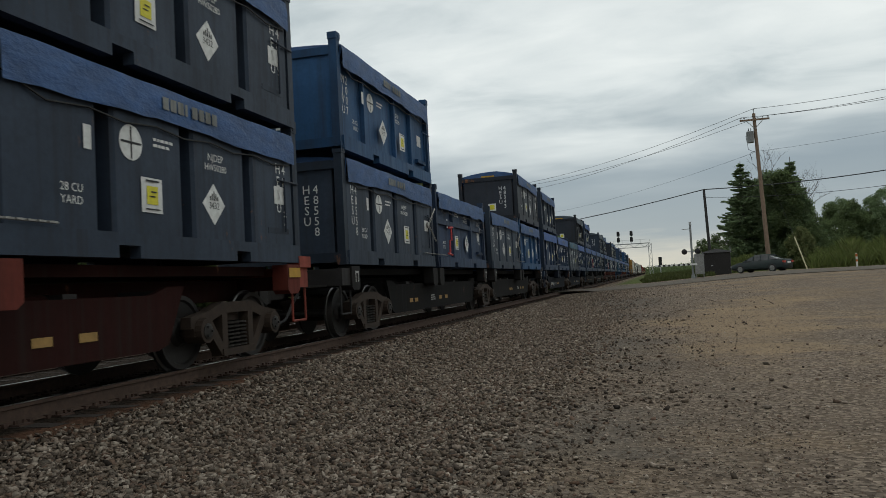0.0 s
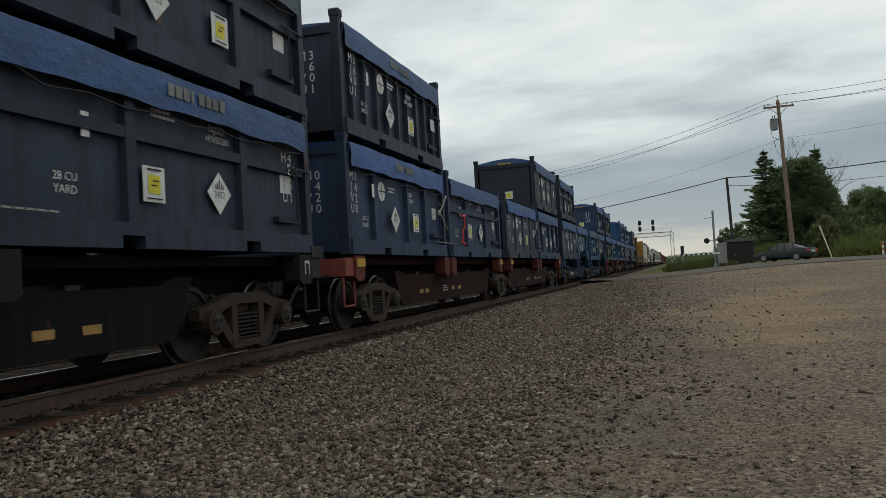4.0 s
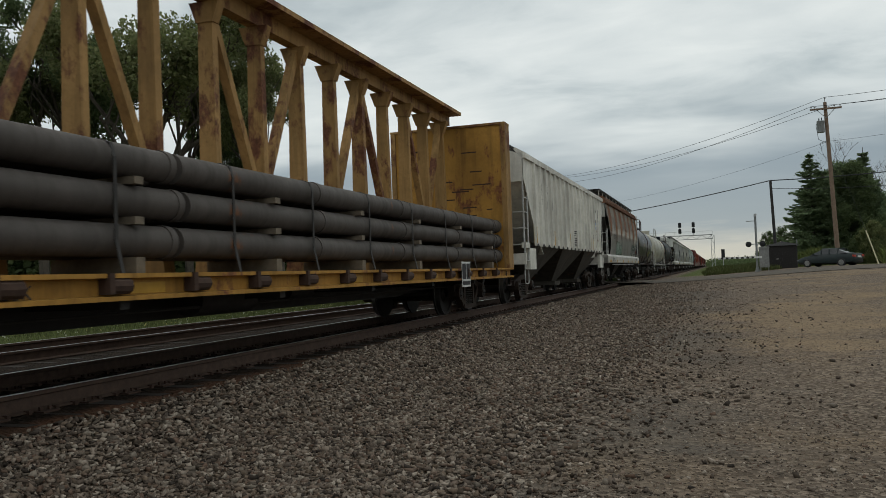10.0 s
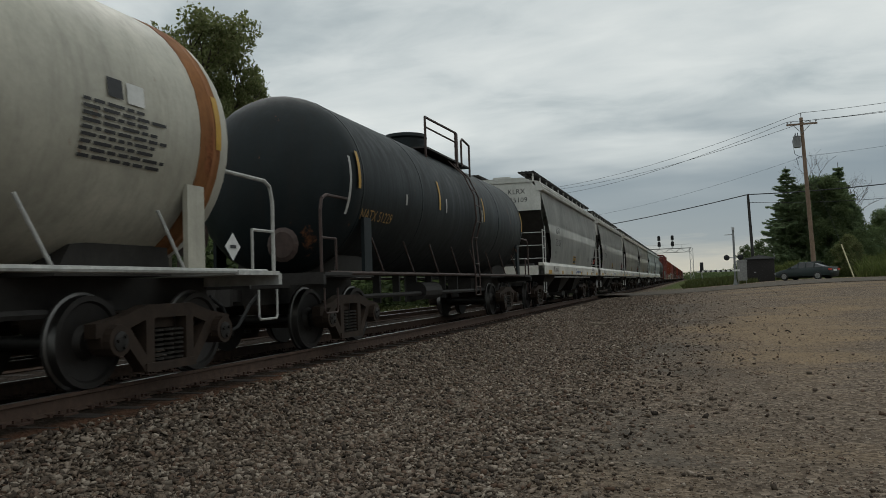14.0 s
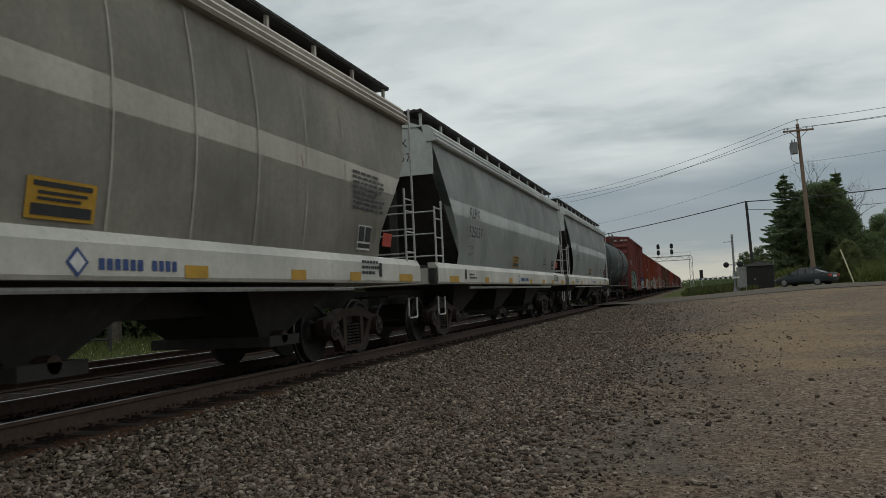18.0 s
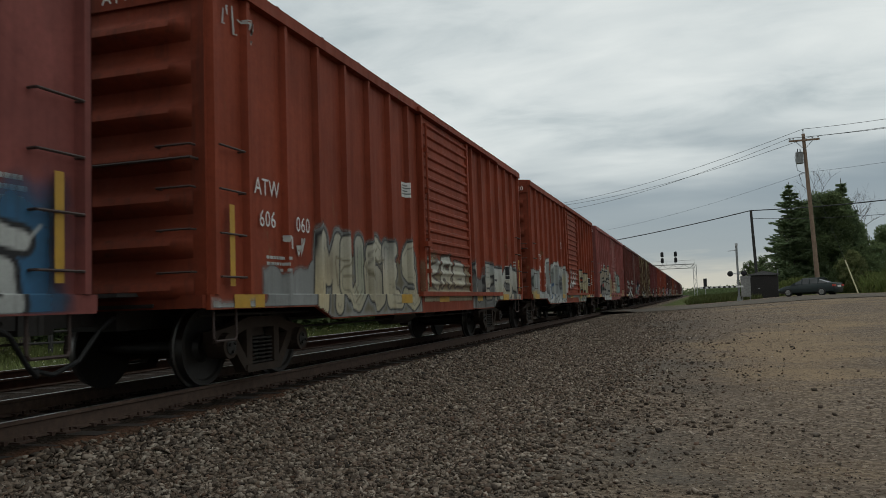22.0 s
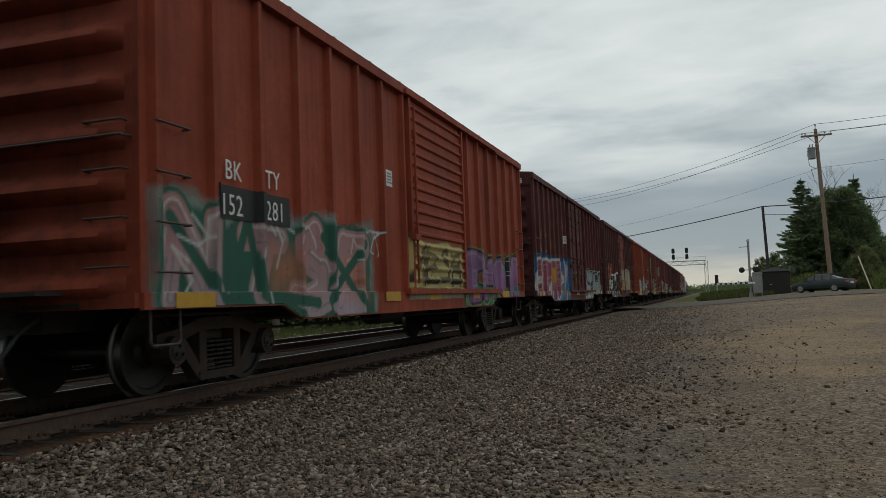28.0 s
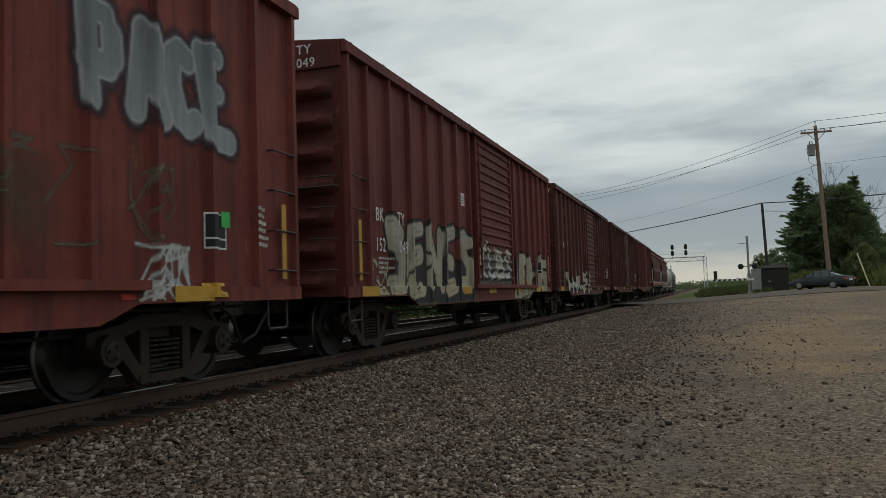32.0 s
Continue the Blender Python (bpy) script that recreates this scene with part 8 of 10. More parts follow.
# conifers and mixed wood by the utility pole
for az, dist, hgt, k, turn in ((6.3, 79, 10.5, 0, 0), (5.75, 81, 7.6, 0, 60), (6.9, 82, 9.0, 0, 200), (9.4, 81, 10.7, 1, 170), (10.0, 82, 7.6, 1, 40)):
    x, y = polar(az, dist)
    plant("spruce_tree", "dark green spruce with drooping boughs among roadside trees", "tree", SPRUCE[k], x, y, ground_z(x, y) - 0.2, hgt / 9, turn, "conifers beside the road")
for az, dist, hgt, k, turn in ((7.35, 81, 9.2, 1, 250), (8.05, 80, 9.7, 0, 15), (8.75, 79, 9.7, 1, 100), (9.4, 80, 8.6, 0, 190), (6.75, 80, 7.0, 1, 300), (10.05, 81, 6.6, 1, 60)):
    x, y = polar(az, dist)
    plant("roadside_tree", "tall dense dark green roadside tree", "tree", TALL[k], x, y, ground_z(x, y) - 0.2, hgt / 10, turn, "tall trees beside the road")
for az, dist, hgt, k, turn in ((9.75, 74, 3.9, 2, 30), (10.35, 77, 4.4, 0, 80), (9.1, 75, 3.2, 0, 260), (8.1, 78, 3.4, 1, 320), (4.4, 90, 4.4, 0, 20), (3.6, 95, 4.2, 0, 85), (5.6, 88, 4.0, 0, 160), (11.1, 84, 4.6, 0, 230), (6.3, 78, 2.8, 1, 45)):
    x, y = polar(az, dist)
    plant("roadside_shrub", "dense green shrub beside the road", "shrub", BUSH[k], x, y, ground_z(x, y) - 0.2, hgt / 8, turn, "shrubs beside the road")
for i in range(15):
    az = 11.6 + i * 0.62
    dist = 120 + 9 * math.sin(i * 2.3)
    x, y = polar(az, dist)
    plant("far_tree", "dark broadleaf tree in a distant wood", "tree", BUSH[i % 2], x, y, ground_z(x, y) - 0.6, (9.2 + 1.3 * math.sin(i * 1.7)) / 8.0, i * 47, "distant wood")


def bare_tree(x, y, z, hgt, seed):
    rng = random.Random(seed)
    bm = bmesh.new()
    grow(bm, Vector((0, 0, -0.3)), Vector((0, 0, 1)), hgt * 0.42, 0.09, 5, rng, [])
    t = thing("bare_tree", pose(x, y, z), "leafless grey tree above the conifers", "tree", "bare trees beside the road")
    part("trunk", bm, M["bark"], t)


for az, dist, hgt in ((8.3, 81, 13.2), (9.3, 83, 11.6)):
    x, y = polar(az, dist)
    bare_tree(x, y, ground_z(x, y), hgt, int(az * 10))


def far_woods():
    """The wooded skyline right round the horizon, as loose clumps."""
    rng = random.Random(77)
    for name, a0, a1, dist, top, count, leaf in (("far_woods_north", -9, 0.2, 900, 9, 9000, 1.1), ("far_woods_east", 0.2, 4.6, 420, 5.0, 16000, 0.36), ("far_woods_south", 4.6, 90, 300, 9, 30000, 0.5), ("thicket_by_trees", -95, -24, 54, 7.6, 120000, 0.24), ("thicket", -24, -8, 60, 4.6, 34000, 0.2)):
        cs, rs = [], []
        n = int((a1 - a0) * dist * 0.05) + 12
        for i in range(n):
            az = a0 + (a1 - a0) * (i + rng.random()) / n
            d = dist * rng.uniform(0.95, 1.12)
            x, y = polar(az, d)
            for k in range(4):
                r = top * rng.uniform(0.14, 0.26) * (2.2 if dist > 200 else 1.2)
                cs.append((x + rng.uniform(-r, r) * 2, y + rng.uniform(-r, r), ground_z(x, y) - 0.3 + rng.uniform(0.0, max(0.3, top - r))))
                rs.append(r)
        v = leaf_cloud(cs, rs, count, leaf, 5)
        tagged(new(name, leaf_mesh(name, v, M["leaf_dark"])), "dark wooded skyline beyond the fields" if dist > 100 else "green thicket behind the meadow", "woods", kind="stuff")


far_woods()


def blades(name, label, spots, height, width, mat, seed, lean=0.25):
    rng = np.random.default_rng(seed)
    n = len(spots)
    a = rng.uniform(0, 6.283, n)
    h = height * rng.uniform(0.5, 1.25, n)
    side = np.stack([np.cos(a), np.sin(a), np.zeros(n)], 1) * (width * rng.uniform(0.6, 1.4, n))[:, None]
    tip = spots + np.stack([rng.normal(0, lean, n) * h, rng.normal(0, lean, n) * h, h], 1)
    mid = (spots + tip) / 2 + np.stack([np.zeros(n), np.zeros(n), h * 0.08], 1)
    v = np.stack([spots - side, spots + side, mid + side * 0.7, tip], 1)
    tagged(new(name, leaf_mesh(name, v, M[mat])), label, "grass", kind="stuff")


def meadow_spots(n, seed):
    rng = np.random.default_rng(seed)
    x = -13.0 - 26 * rng.random(n) ** 1.5
    y = -6 + 75 * rng.random(n) ** 1.1
    xy = np.stack([x, y], 1)
    return np.column_stack([xy, z_of(xy)])


blades("meadow_grass", "tall green meadow grass beyond the far track", meadow_spots(42000, 3), 0.42, 0.012, "meadow", 3)
blades("meadow_flowers", "small pale flowers in the meadow", meadow_spots(2600, 9) + np.array([0, 0, 0.40]), 0.05, 0.02, "flower", 4)


def mound(az0, az1, dist, top, depth, n, seed, name, label, hgt, mat="reed"):
    rng = np.random.default_rng(seed)
    az = np.radians(rng.uniform(az0, az1, n))
    d = dist + depth * rng.random(n)
    x, y = d * np.sin(az), d * np.cos(az)
    across = (np.degrees(az) - az0) / (az1 - az0)
    rise = top * np.sqrt(np.clip(np.minimum(across * 6, (1 - across) * 8), 0, 1)) * np.clip((d - dist) / (depth * 0.55), 0, 1) ** 0.7
    xy = np.stack([x, y], 1)
    z = z_of(xy) + rise * (0.8 + 0.35 * np.sin(np.degrees(az) * 3.1) * 0.5) * rng.uniform(0.55, 1.0, n)
    blades(name, label, np.column_stack([xy, z - 0.1]), hgt, 0.035, mat, seed + 1, 0.35)


mound(10.2, 22, 66, 1.9, 14, 26000, 21, "reed_bank", "bank of tall yellow-green grass behind the road", 0.9)
mound(5.0, 7.2, 70, 0.9, 6, 5000, 22, "reed_clump", "tall yellow-green grass behind the shed", 0.8)
mound(-0.6, 4.2, 63, 0.35, 10, 7500, 23, "verge_grass", "rough green verge beside the crossing", 0.4, "meadow")
mound(-0.4, 3.2, 90, 0.2, 60, 9000, 24, "field_grass", "rough grass beyond the road", 0.5, "meadow")


# ---- fence behind the far track ----
def fence():
    f = thing("fence", pose(0, 0, 0), "dark three-rail fence in the meadow", "fence")
    p0, p1 = Vector((-29, 26.5, 0)), Vector((-24.5, 27.6, 0))
    a, b = Vector((-33, 10, 0)), Vector((-24.2, 28.5, 0))
    n = 9
    pts = [a.lerp(b, k / (n - 1)) for k in range(n)]
    for p in pts:
        z = ground_z(p.x, p.y)
        bm = bmesh.new()
        box(bm, p.x - 0.07, p.x + 0.07, p.y - 0.07, p.y + 0.07, z - 0.3, z + 1.55)
        part("post", bm, M["dark_pole"], f)
    for hgt in (0.55, 1.0, 1.42):
        for p, q in zip(pts, pts[1:]):
            bm = bmesh.new()
            bar(bm, (p.x, p.y, ground_z(p.x, p.y) + hgt), (q.x, q.y, ground_z(q.x, q.y) + hgt), 0.055, 6)
            part("rail", bm, M["dark_pole"], f)


fence()


# ---- utility poles and wires ----
def sag(bm, a, b, drop, r, n=14):
    a, b = Vector(a), Vector(b)
    pts = []
    for k in range(n + 1):
        t = k / n
        p = a.lerp(b, t)
        p.z -= drop * 4 * t * (1 - t)
        pts.append(p)
    pipe_run(bm, pts, r, 5)


PX, PY = polar(7.62, 70)
PZ = ground_z(PX, PY)
TOP = CAM_Z + 70 * math.tan(radians(10.25))


def utility_pole():
    p = thing("utility_pole", pose(0, 0, 0), "brown wooden utility pole with a crossarm and a transformer", "utility pole")
    lean = Vector((-0.30, 0, 0))
    top = Vector((PX, PY, TOP)) + lean
    foot = Vector((PX + 0.12, PY, PZ - 0.4))
    bm = bmesh.new()
    bar(bm, foot, top, 0.19, 12, 0.13)
    part("pole", bm, M["pole_wood"], p, "", True)
    z = TOP - 0.55
    c = foot.lerp(top, (z - foot.z) / (top.z - foot.z))
    bm = bmesh.new()
    for y0, y1 in ((-0.20, -0.12),):
        box(bm, c.x - 1.15, c.x + 1.15, c.y - 0.24, c.y - 0.13, z - 0.07, z + 0.07)
    part("crossarm", bm, M["pole_wood"], p)
    bm = bmesh.new()
    for s in (-1, 1):
        bar(bm, (c.x + s * 0.65, c.y - 0.18, z - 0.05), (c.x, c.y - 0.16, z - 0.75), 0.025, 5)
    part("arm_brace", bm, M["trafo"], p)
    for dx in (-1.05, -0.8, 0.62, 1.05):
        bm = bmesh.new()
        lathe(bm, [(z + 0.07, 0.02), (z + 0.15, 0.02), (z + 0.16, 0.075), (z + 0.24, 0.06), (z + 0.27, 0.02)], 9, "z", (c.x + dx, c.y - 0.185, 0))
        part("insulator", bm, M["insulator"], p)
    bm = bmesh.new()
    lathe(bm, [(TOP, 0.03), (TOP + 0.28, 0.03), (TOP + 0.30, 0.07), (TOP + 0.40, 0.05)], 8, "z", (top.x, top.y, 0))
    part("insulator", bm, M["insulator"], p)
    zt = TOP - 1.95
    bm = bmesh.new()
    lathe(bm, [(zt - 0.48, 0.25), (zt - 0.46, 0.29), (zt + 0.38, 0.29), (zt + 0.42, 0.31), (zt + 0.46, 0.26)], 16, "z", (c.x - 0.42, c.y - 0.15, 0))
    part("transformer", bm, M["trafo"], p, "grey can transformer", True)
    bm = bmesh.new()
    for dx in (-0.1, 0.08):
        bar(bm, (c.x - 0.42 + dx, c.y - 0.15, zt + 0.44), (c.x - 0.42 + dx, c.y - 0.15, zt + 0.72), 0.035, 7)
    pipe_run(bm, [(c.x - 0.5, c.y - 0.15, zt + 0.7), (c.x - 0.75, c.y - 0.1, zt + 0.1), (c.x - 0.62, c.y - 0.1, zt - 1.0), (c.x - 0.1, c.y - 0.1, zt - 1.3)], 0.018, 5)
    pipe_run(bm, [(c.x - 0.1, c.y - 0.1, zt - 1.2), (c.x - 0.55, c.y - 0.3, zt - 1.35), (c.x - 0.4, c.y - 0.2, zt - 1.9)], 0.02, 5)
    part("service_drop", bm, M["wire"], p)
    return top, c, z


pole_top, arm_c, arm_z = utility_pole()


def dark_pole():
    p = thing("dark_pole", pose(0, 0, 0), "dark slim pole carrying a cable beside the crossing", "utility pole")
    x, y = polar(3.95, 74)
    top = CAM_Z + 74 * math.tan(radians(5.5))
    bm = bmesh.new()
    bar(bm, (x + 0.1, y, ground_z(x, y) - 0.3), (x - 0.12, y, top), 0.15, 10, 0.11)
    part("pole", bm, M["dark_pole"], p)
    return Vector((x - 0.12, y, top))


dp = dark_pole()


def wires():
    w = thing("overhead_wires", pose(0, 0, 0), "thin dark overhead wires strung between poles", "wires")

    def far(az, el, dist):
        x, y = polar(az, dist)
        return (x, y, CAM_Z + dist * math.tan(radians(el)))
    # primaries run away past the train on one hand and over the lot on the other
    for i, (dx, l_el, r_el) in enumerate(((-1.05, 6.9, 10.05), (0.62, 7.25, 10.35), (None, 7.35, 10.75))):
        a = (pole_top.x, pole_top.y, pole_top.z + 0.4) if dx is None else (arm_c.x + dx, arm_c.y - 0.185, arm_z + 0.26)
        bm = bmesh.new()
        sag(bm, a, far(-9.5 - i * 0.35, l_el - 0.65, 118), 0.9, 0.018)
        part("wire", bm, M["wire"], w)
        bm = bmesh.new()
        sag(bm, a, far(21, r_el + 0.35, 74), 0.35, 0.018)
        part("wire", bm, M["wire"], w)
    bm = bmesh.new()
    sag(bm, (arm_c.x - 0.2, arm_c.y, arm_z - 2.7), far(-7, 4.6, 112), 0.5, 0.010)
    part("wire", bm, M["wire"], w)
    bm = bmesh.new()
    sag(bm, (arm_c.x + 0.1, arm_c.y, arm_z - 2.6), far(21, 8.7, 74), 0.3, 0.010)
    part("wire", bm, M["wire"], w)
    # the low cable on the dark pole
    bm = bmesh.new()
    sag(bm, dp, far(-9, 3.55, 100), 0.25, 0.045)
    part("cable", bm, M["wire"], w, "thick dark cable")
    bm = bmesh.new()
    sag(bm, dp, far(22, 6.3, 80), 0.55, 0.045)
    part("cable", bm, M["wire"], w, "thick dark cable")
    bm = bmesh.new()
    sag(bm, (dp.x, dp.y, dp.z - 0.7), far(22, 5.4, 80), 0.8, 0.02)
    part("cable", bm, M["wire"], w)


wires()


# ---- crossing: shed, flashers, gate arm, gantry, posts ----
def shed():
    s = thing("shed", pose(*polar(4.42, 66), ground_z(*polar(4.42, 66)) - 0.25, 0, 0, -6), "dark brown boarded shed with a shallow grey roof", "shed")
    for k in range(12):
        bm = bmesh.new()
        box(bm, -1.0 + k / 6, -1.0 + (k + 0.93) / 6, -1.02, -1.0, 0, 1.98)
        part("board", bm, M["shed"], s)
    bm = bmesh.new()
    box(bm, -0.995, 0.995, -0.998, 1.0, 0, 1.98)
    part("walls", bm, M["shed"], s)
    bm = bmesh.new()
    prism(bm, [(-1.1, 1.985), (1.1, 1.985), (1.08, 2.06), (0, 2.30), (-1.08, 2.06)], "y", -1.12, 1.1)
    part("roof", bm, M["shed_roof"], s)
    bm = bmesh.new()
    box(bm, -0.45, -0.3, -1.05, -1.02, 0.95, 1.02)
    part("latch", bm, M["case_silver"], s)
    bm = bmesh.new()
    bar(bm, (1.02, -1.0, 1.9), (1.02, -1.0, 2.4), 0.03, 6)
    part("vent_pipe", bm, M["trafo"], s)


shed()


def crossing_signal():
    x, y = polar(2.80, 60)
    z = ground_z(x, y)
    c = thing("crossing_signal", pose(x, y, z), "grey mast with black flasher lamps and a striped gate arm", "crossing signal")
    bm = bmesh.new()
    bar(bm, (0, 0, -0.2), (0, 0, 3.9), 0.075, 10)
    bar(bm, (0, 0, 0), (0, 0, 0.35), 0.16, 10, 0.1)
    part("mast", bm, M["trafo"], c)
    bm = bmesh.new()
    bar(bm, (0, 0, 3.6), (-0.6, 0, 3.58), 0.03, 6)
    box(bm, -0.09, 0.09, -0.09, 0.09, 3.9, 4.1)
    part("bell", bm, M["gantry"], c)
    for dx in (-0.52, 0.40):
        bm = bmesh.new()
        lathe(bm, [(-0.30, 0.10), (-0.28, 0.12), (-0.12, 0.12), (-0.10, 0.20), (-0.08, 0.20), (-0.07, 0.1)], 18, "y", (dx, 0, 1.95))
        part("flasher", bm, M["signal_black"], c, "black round flasher lamp")
    bm = bmesh.new()
    bar(bm, (-0.55, 0, 1.95), (0.6, 0, 1.95), 0.035, 6)
    part("lamp_bar", bm, M["gantry"], c)
    bm = bmesh.new()
    box(bm, 0.18, 0.62, -0.25, 0.25, 0.35, 1.55)
    prism(bm, [(0.15, 1.55), (0.65, 1.55), (0.60, 1.68), (0.2, 1.68)], "y", -0.28, 0.28)
    part("gate_machine", bm, M["case_silver"], c, "grey metal gate machine")
    for k in range(0, 14, 2):
        bm = bmesh.new()
        box(bm, -0.2 - (k + 1) * 0.17, -0.2 - k * 0.17, -0.305, -0.30, 0.962, 1.088)
        part("stripe", bm, M["letter_dark"], c)
    bm = bmesh.new()
    box(bm, -2.6, 0.3, -0.30, -0.27, 0.96, 1.09)
    part("gate_arm", bm, M["white"], c)
    x2, y2 = polar(3.25, 61)
    k = thing("relay_case", pose(x2, y2, ground_z(x2, y2)), "pale metal relay case on legs by the crossing", "relay case")
    bm = bmesh.new()
    box(bm, -0.32, 0.32, -0.25, 0.25, 0.25, 1.62)
    prism(bm, [(-0.38, 1.62), (0.38, 1.62), (0.3, 1.74), (-0.3, 1.74)], "y", -0.3, 0.3)
    part("body", bm, M["case_silver"], k)
    for a in (-0.28, 0.24):
        bm = bmesh.new()
        box(bm, a, a + 0.05, -0.2, 0.2, -0.1, 0.25)
        part("leg", bm, M["case_silver"], k)


crossing_signal()


def gantry():
    g = thing("signal_gantry", pose(0, 0, 0), "galvanised lattice signal gantry spanning both tracks", "signal gantry")
    y, top, xr, xl = 192.0, CAM_Z + 192 * math.tan(radians(2.05)), 0.1, -16.5

    def lattice(bm, a, b, w, n):
        a, b = Vector(a), Vector(b)
        d = (b - a).normalized()
        s1 = d.cross(Vector((0, 1, 0)))
        s1 = s1.normalized() * w / 2 if s1.length > 0.1 else Vector((w / 2, 0, 0))
        s2 = Vector((0, w / 2, 0))
        cs = [s1 + s2, s1 - s2, -s1 + s2, -s1 - s2]
        for c in cs:
            bar(bm, a + c, b + c, 0.055, 4)
        for k in range(n):
            p, q = a.lerp(b, k / n), a.lerp(b, (k + 1) / n)
            for c1, c2 in ((cs[0], cs[2]), (cs[1], cs[3]), (cs[0], cs[1]), (cs[2], cs[3])):
                bar(bm, p + (c1 if k % 2 else c2), q + (c2 if k % 2 else c1), 0.04, 4)
    for x in (xr, xl):
        bm = bmesh.new()
        lattice(bm, (x, y, ground_z(x, y) - 0.3), (x, y, top), 0.7, 8)
        part("tower", bm, M["gantry"], g)
    bm = bmesh.new()
    lattice(bm, (xr, y, top - 0.35), (xl, y, top - 0.35), 0.9, 14)
    part("truss", bm, M["gantry"], g)
    bm = bmesh.new()
    box(bm, xl, xr, y - 0.9, y - 0.5, top + 0.12, top + 0.18)
    for k in range(9):
        bar(bm, (xl + (xr - xl) * k / 8, y - 0.9, top + 0.15), (xl + (xr - xl) * k / 8, y - 0.9, top + 1.0), 0.025, 4)
    bar(bm, (xl, y - 0.9, top + 1.0), (xr, y - 0.9, top + 1.0), 0.025, 4)
    part("walkway", bm, M["gantry"], g)
    for x in (-4.0, -7.0):
        bm = bmesh.new()
        bar(bm, (x, y - 0.7, top), (x, y - 0.7, top + 2.9), 0.06, 6)
        part("signal_mast", bm, M["gantry"], g)
        for z in (top + 0.6, top + 2.0):
            bm = bmesh.new()
            prism(bm, [(x - 0.32, z), (x + 0.32, z), (x + 0.36, z + 0.3), (x + 0.32, z + 1.05), (x, z + 1.2), (x - 0.32, z + 1.05), (x - 0.36, z + 0.3)], "y", y - 0.95, y - 0.85)
            for k in range(3):
                bar(bm, (x, y - 1.25, z + 0.2 + k * 0.33), (x, y - 0.95, z + 0.2 + k * 0.33), 0.12, 8)
            part("signal_head", bm, M["signal_black"], g)
    x, yy = polar(0.66, 150)
    s = thing("dwarf_mast_signal", pose(x, yy, ground_z(x, yy)), "small black-headed signal on a slim mast", "signal")
    bm = bmesh.new()
    bar(bm, (0, 0, -0.2), (0, 0, 3.0), 0.08, 7)
    part("mast", bm, M["gantry"], s)
    bm = bmesh.new()
    box(bm, -0.3, 0.3, -0.2, 0.0, 1.9, 3.4)
    part("signal_head", bm, M["signal_black"], s)


gantry()


def marker_posts():
    x, y = polar(12.9, 62)
    m = thing("marker_post", pose(x, y, ground_z(x, y)), "white marker post with an orange band", "marker post")
    bm = bmesh.new()
    bar(bm, (0, 0, -0.2), (0, 0, 0.95), 0.06, 10)
    part("post", bm, M["white"], m)
    bm = bmesh.new()
    bar(bm, (0, 0, 0.70), (0, 0, 0.9), 0.064, 10)
    orange = simple("orange_band", (0.55, 0.14, 0.03), 0.6)
    part("band", bm, orange, m)
    bm = bmesh.new()
    bar(bm, (0, 0, 0.35), (0, 0, 0.5), 0.064, 10)
    part("band", bm, orange, m)
    a = polar(9.35, 68)
    b = polar(9.98, 66)
    g = thing("guy_wire_guard", pose(0, 0, 0), "pale plastic guard leaning on a guy wire", "guy wire")
    bm = bmesh.new()
    bar(bm, (b[0], b[1], ground_z(*b) - 0.05), (a[0], a[1], CAM_Z + 68 * math.tan(radians(1.85))), 0.05, 8)
    part("guard", bm, simple("faded_yellow_guard", (0.40, 0.36, 0.22), 0.7), g)
    bm = bmesh.new()
    bar(bm, (a[0], a[1], CAM_Z + 68 * math.tan(radians(1.85))), (PX - 0.15, PY, TOP - 3.0), 0.012, 5)
    part("guy_wire", bm, M["wire"], g)


marker_posts()


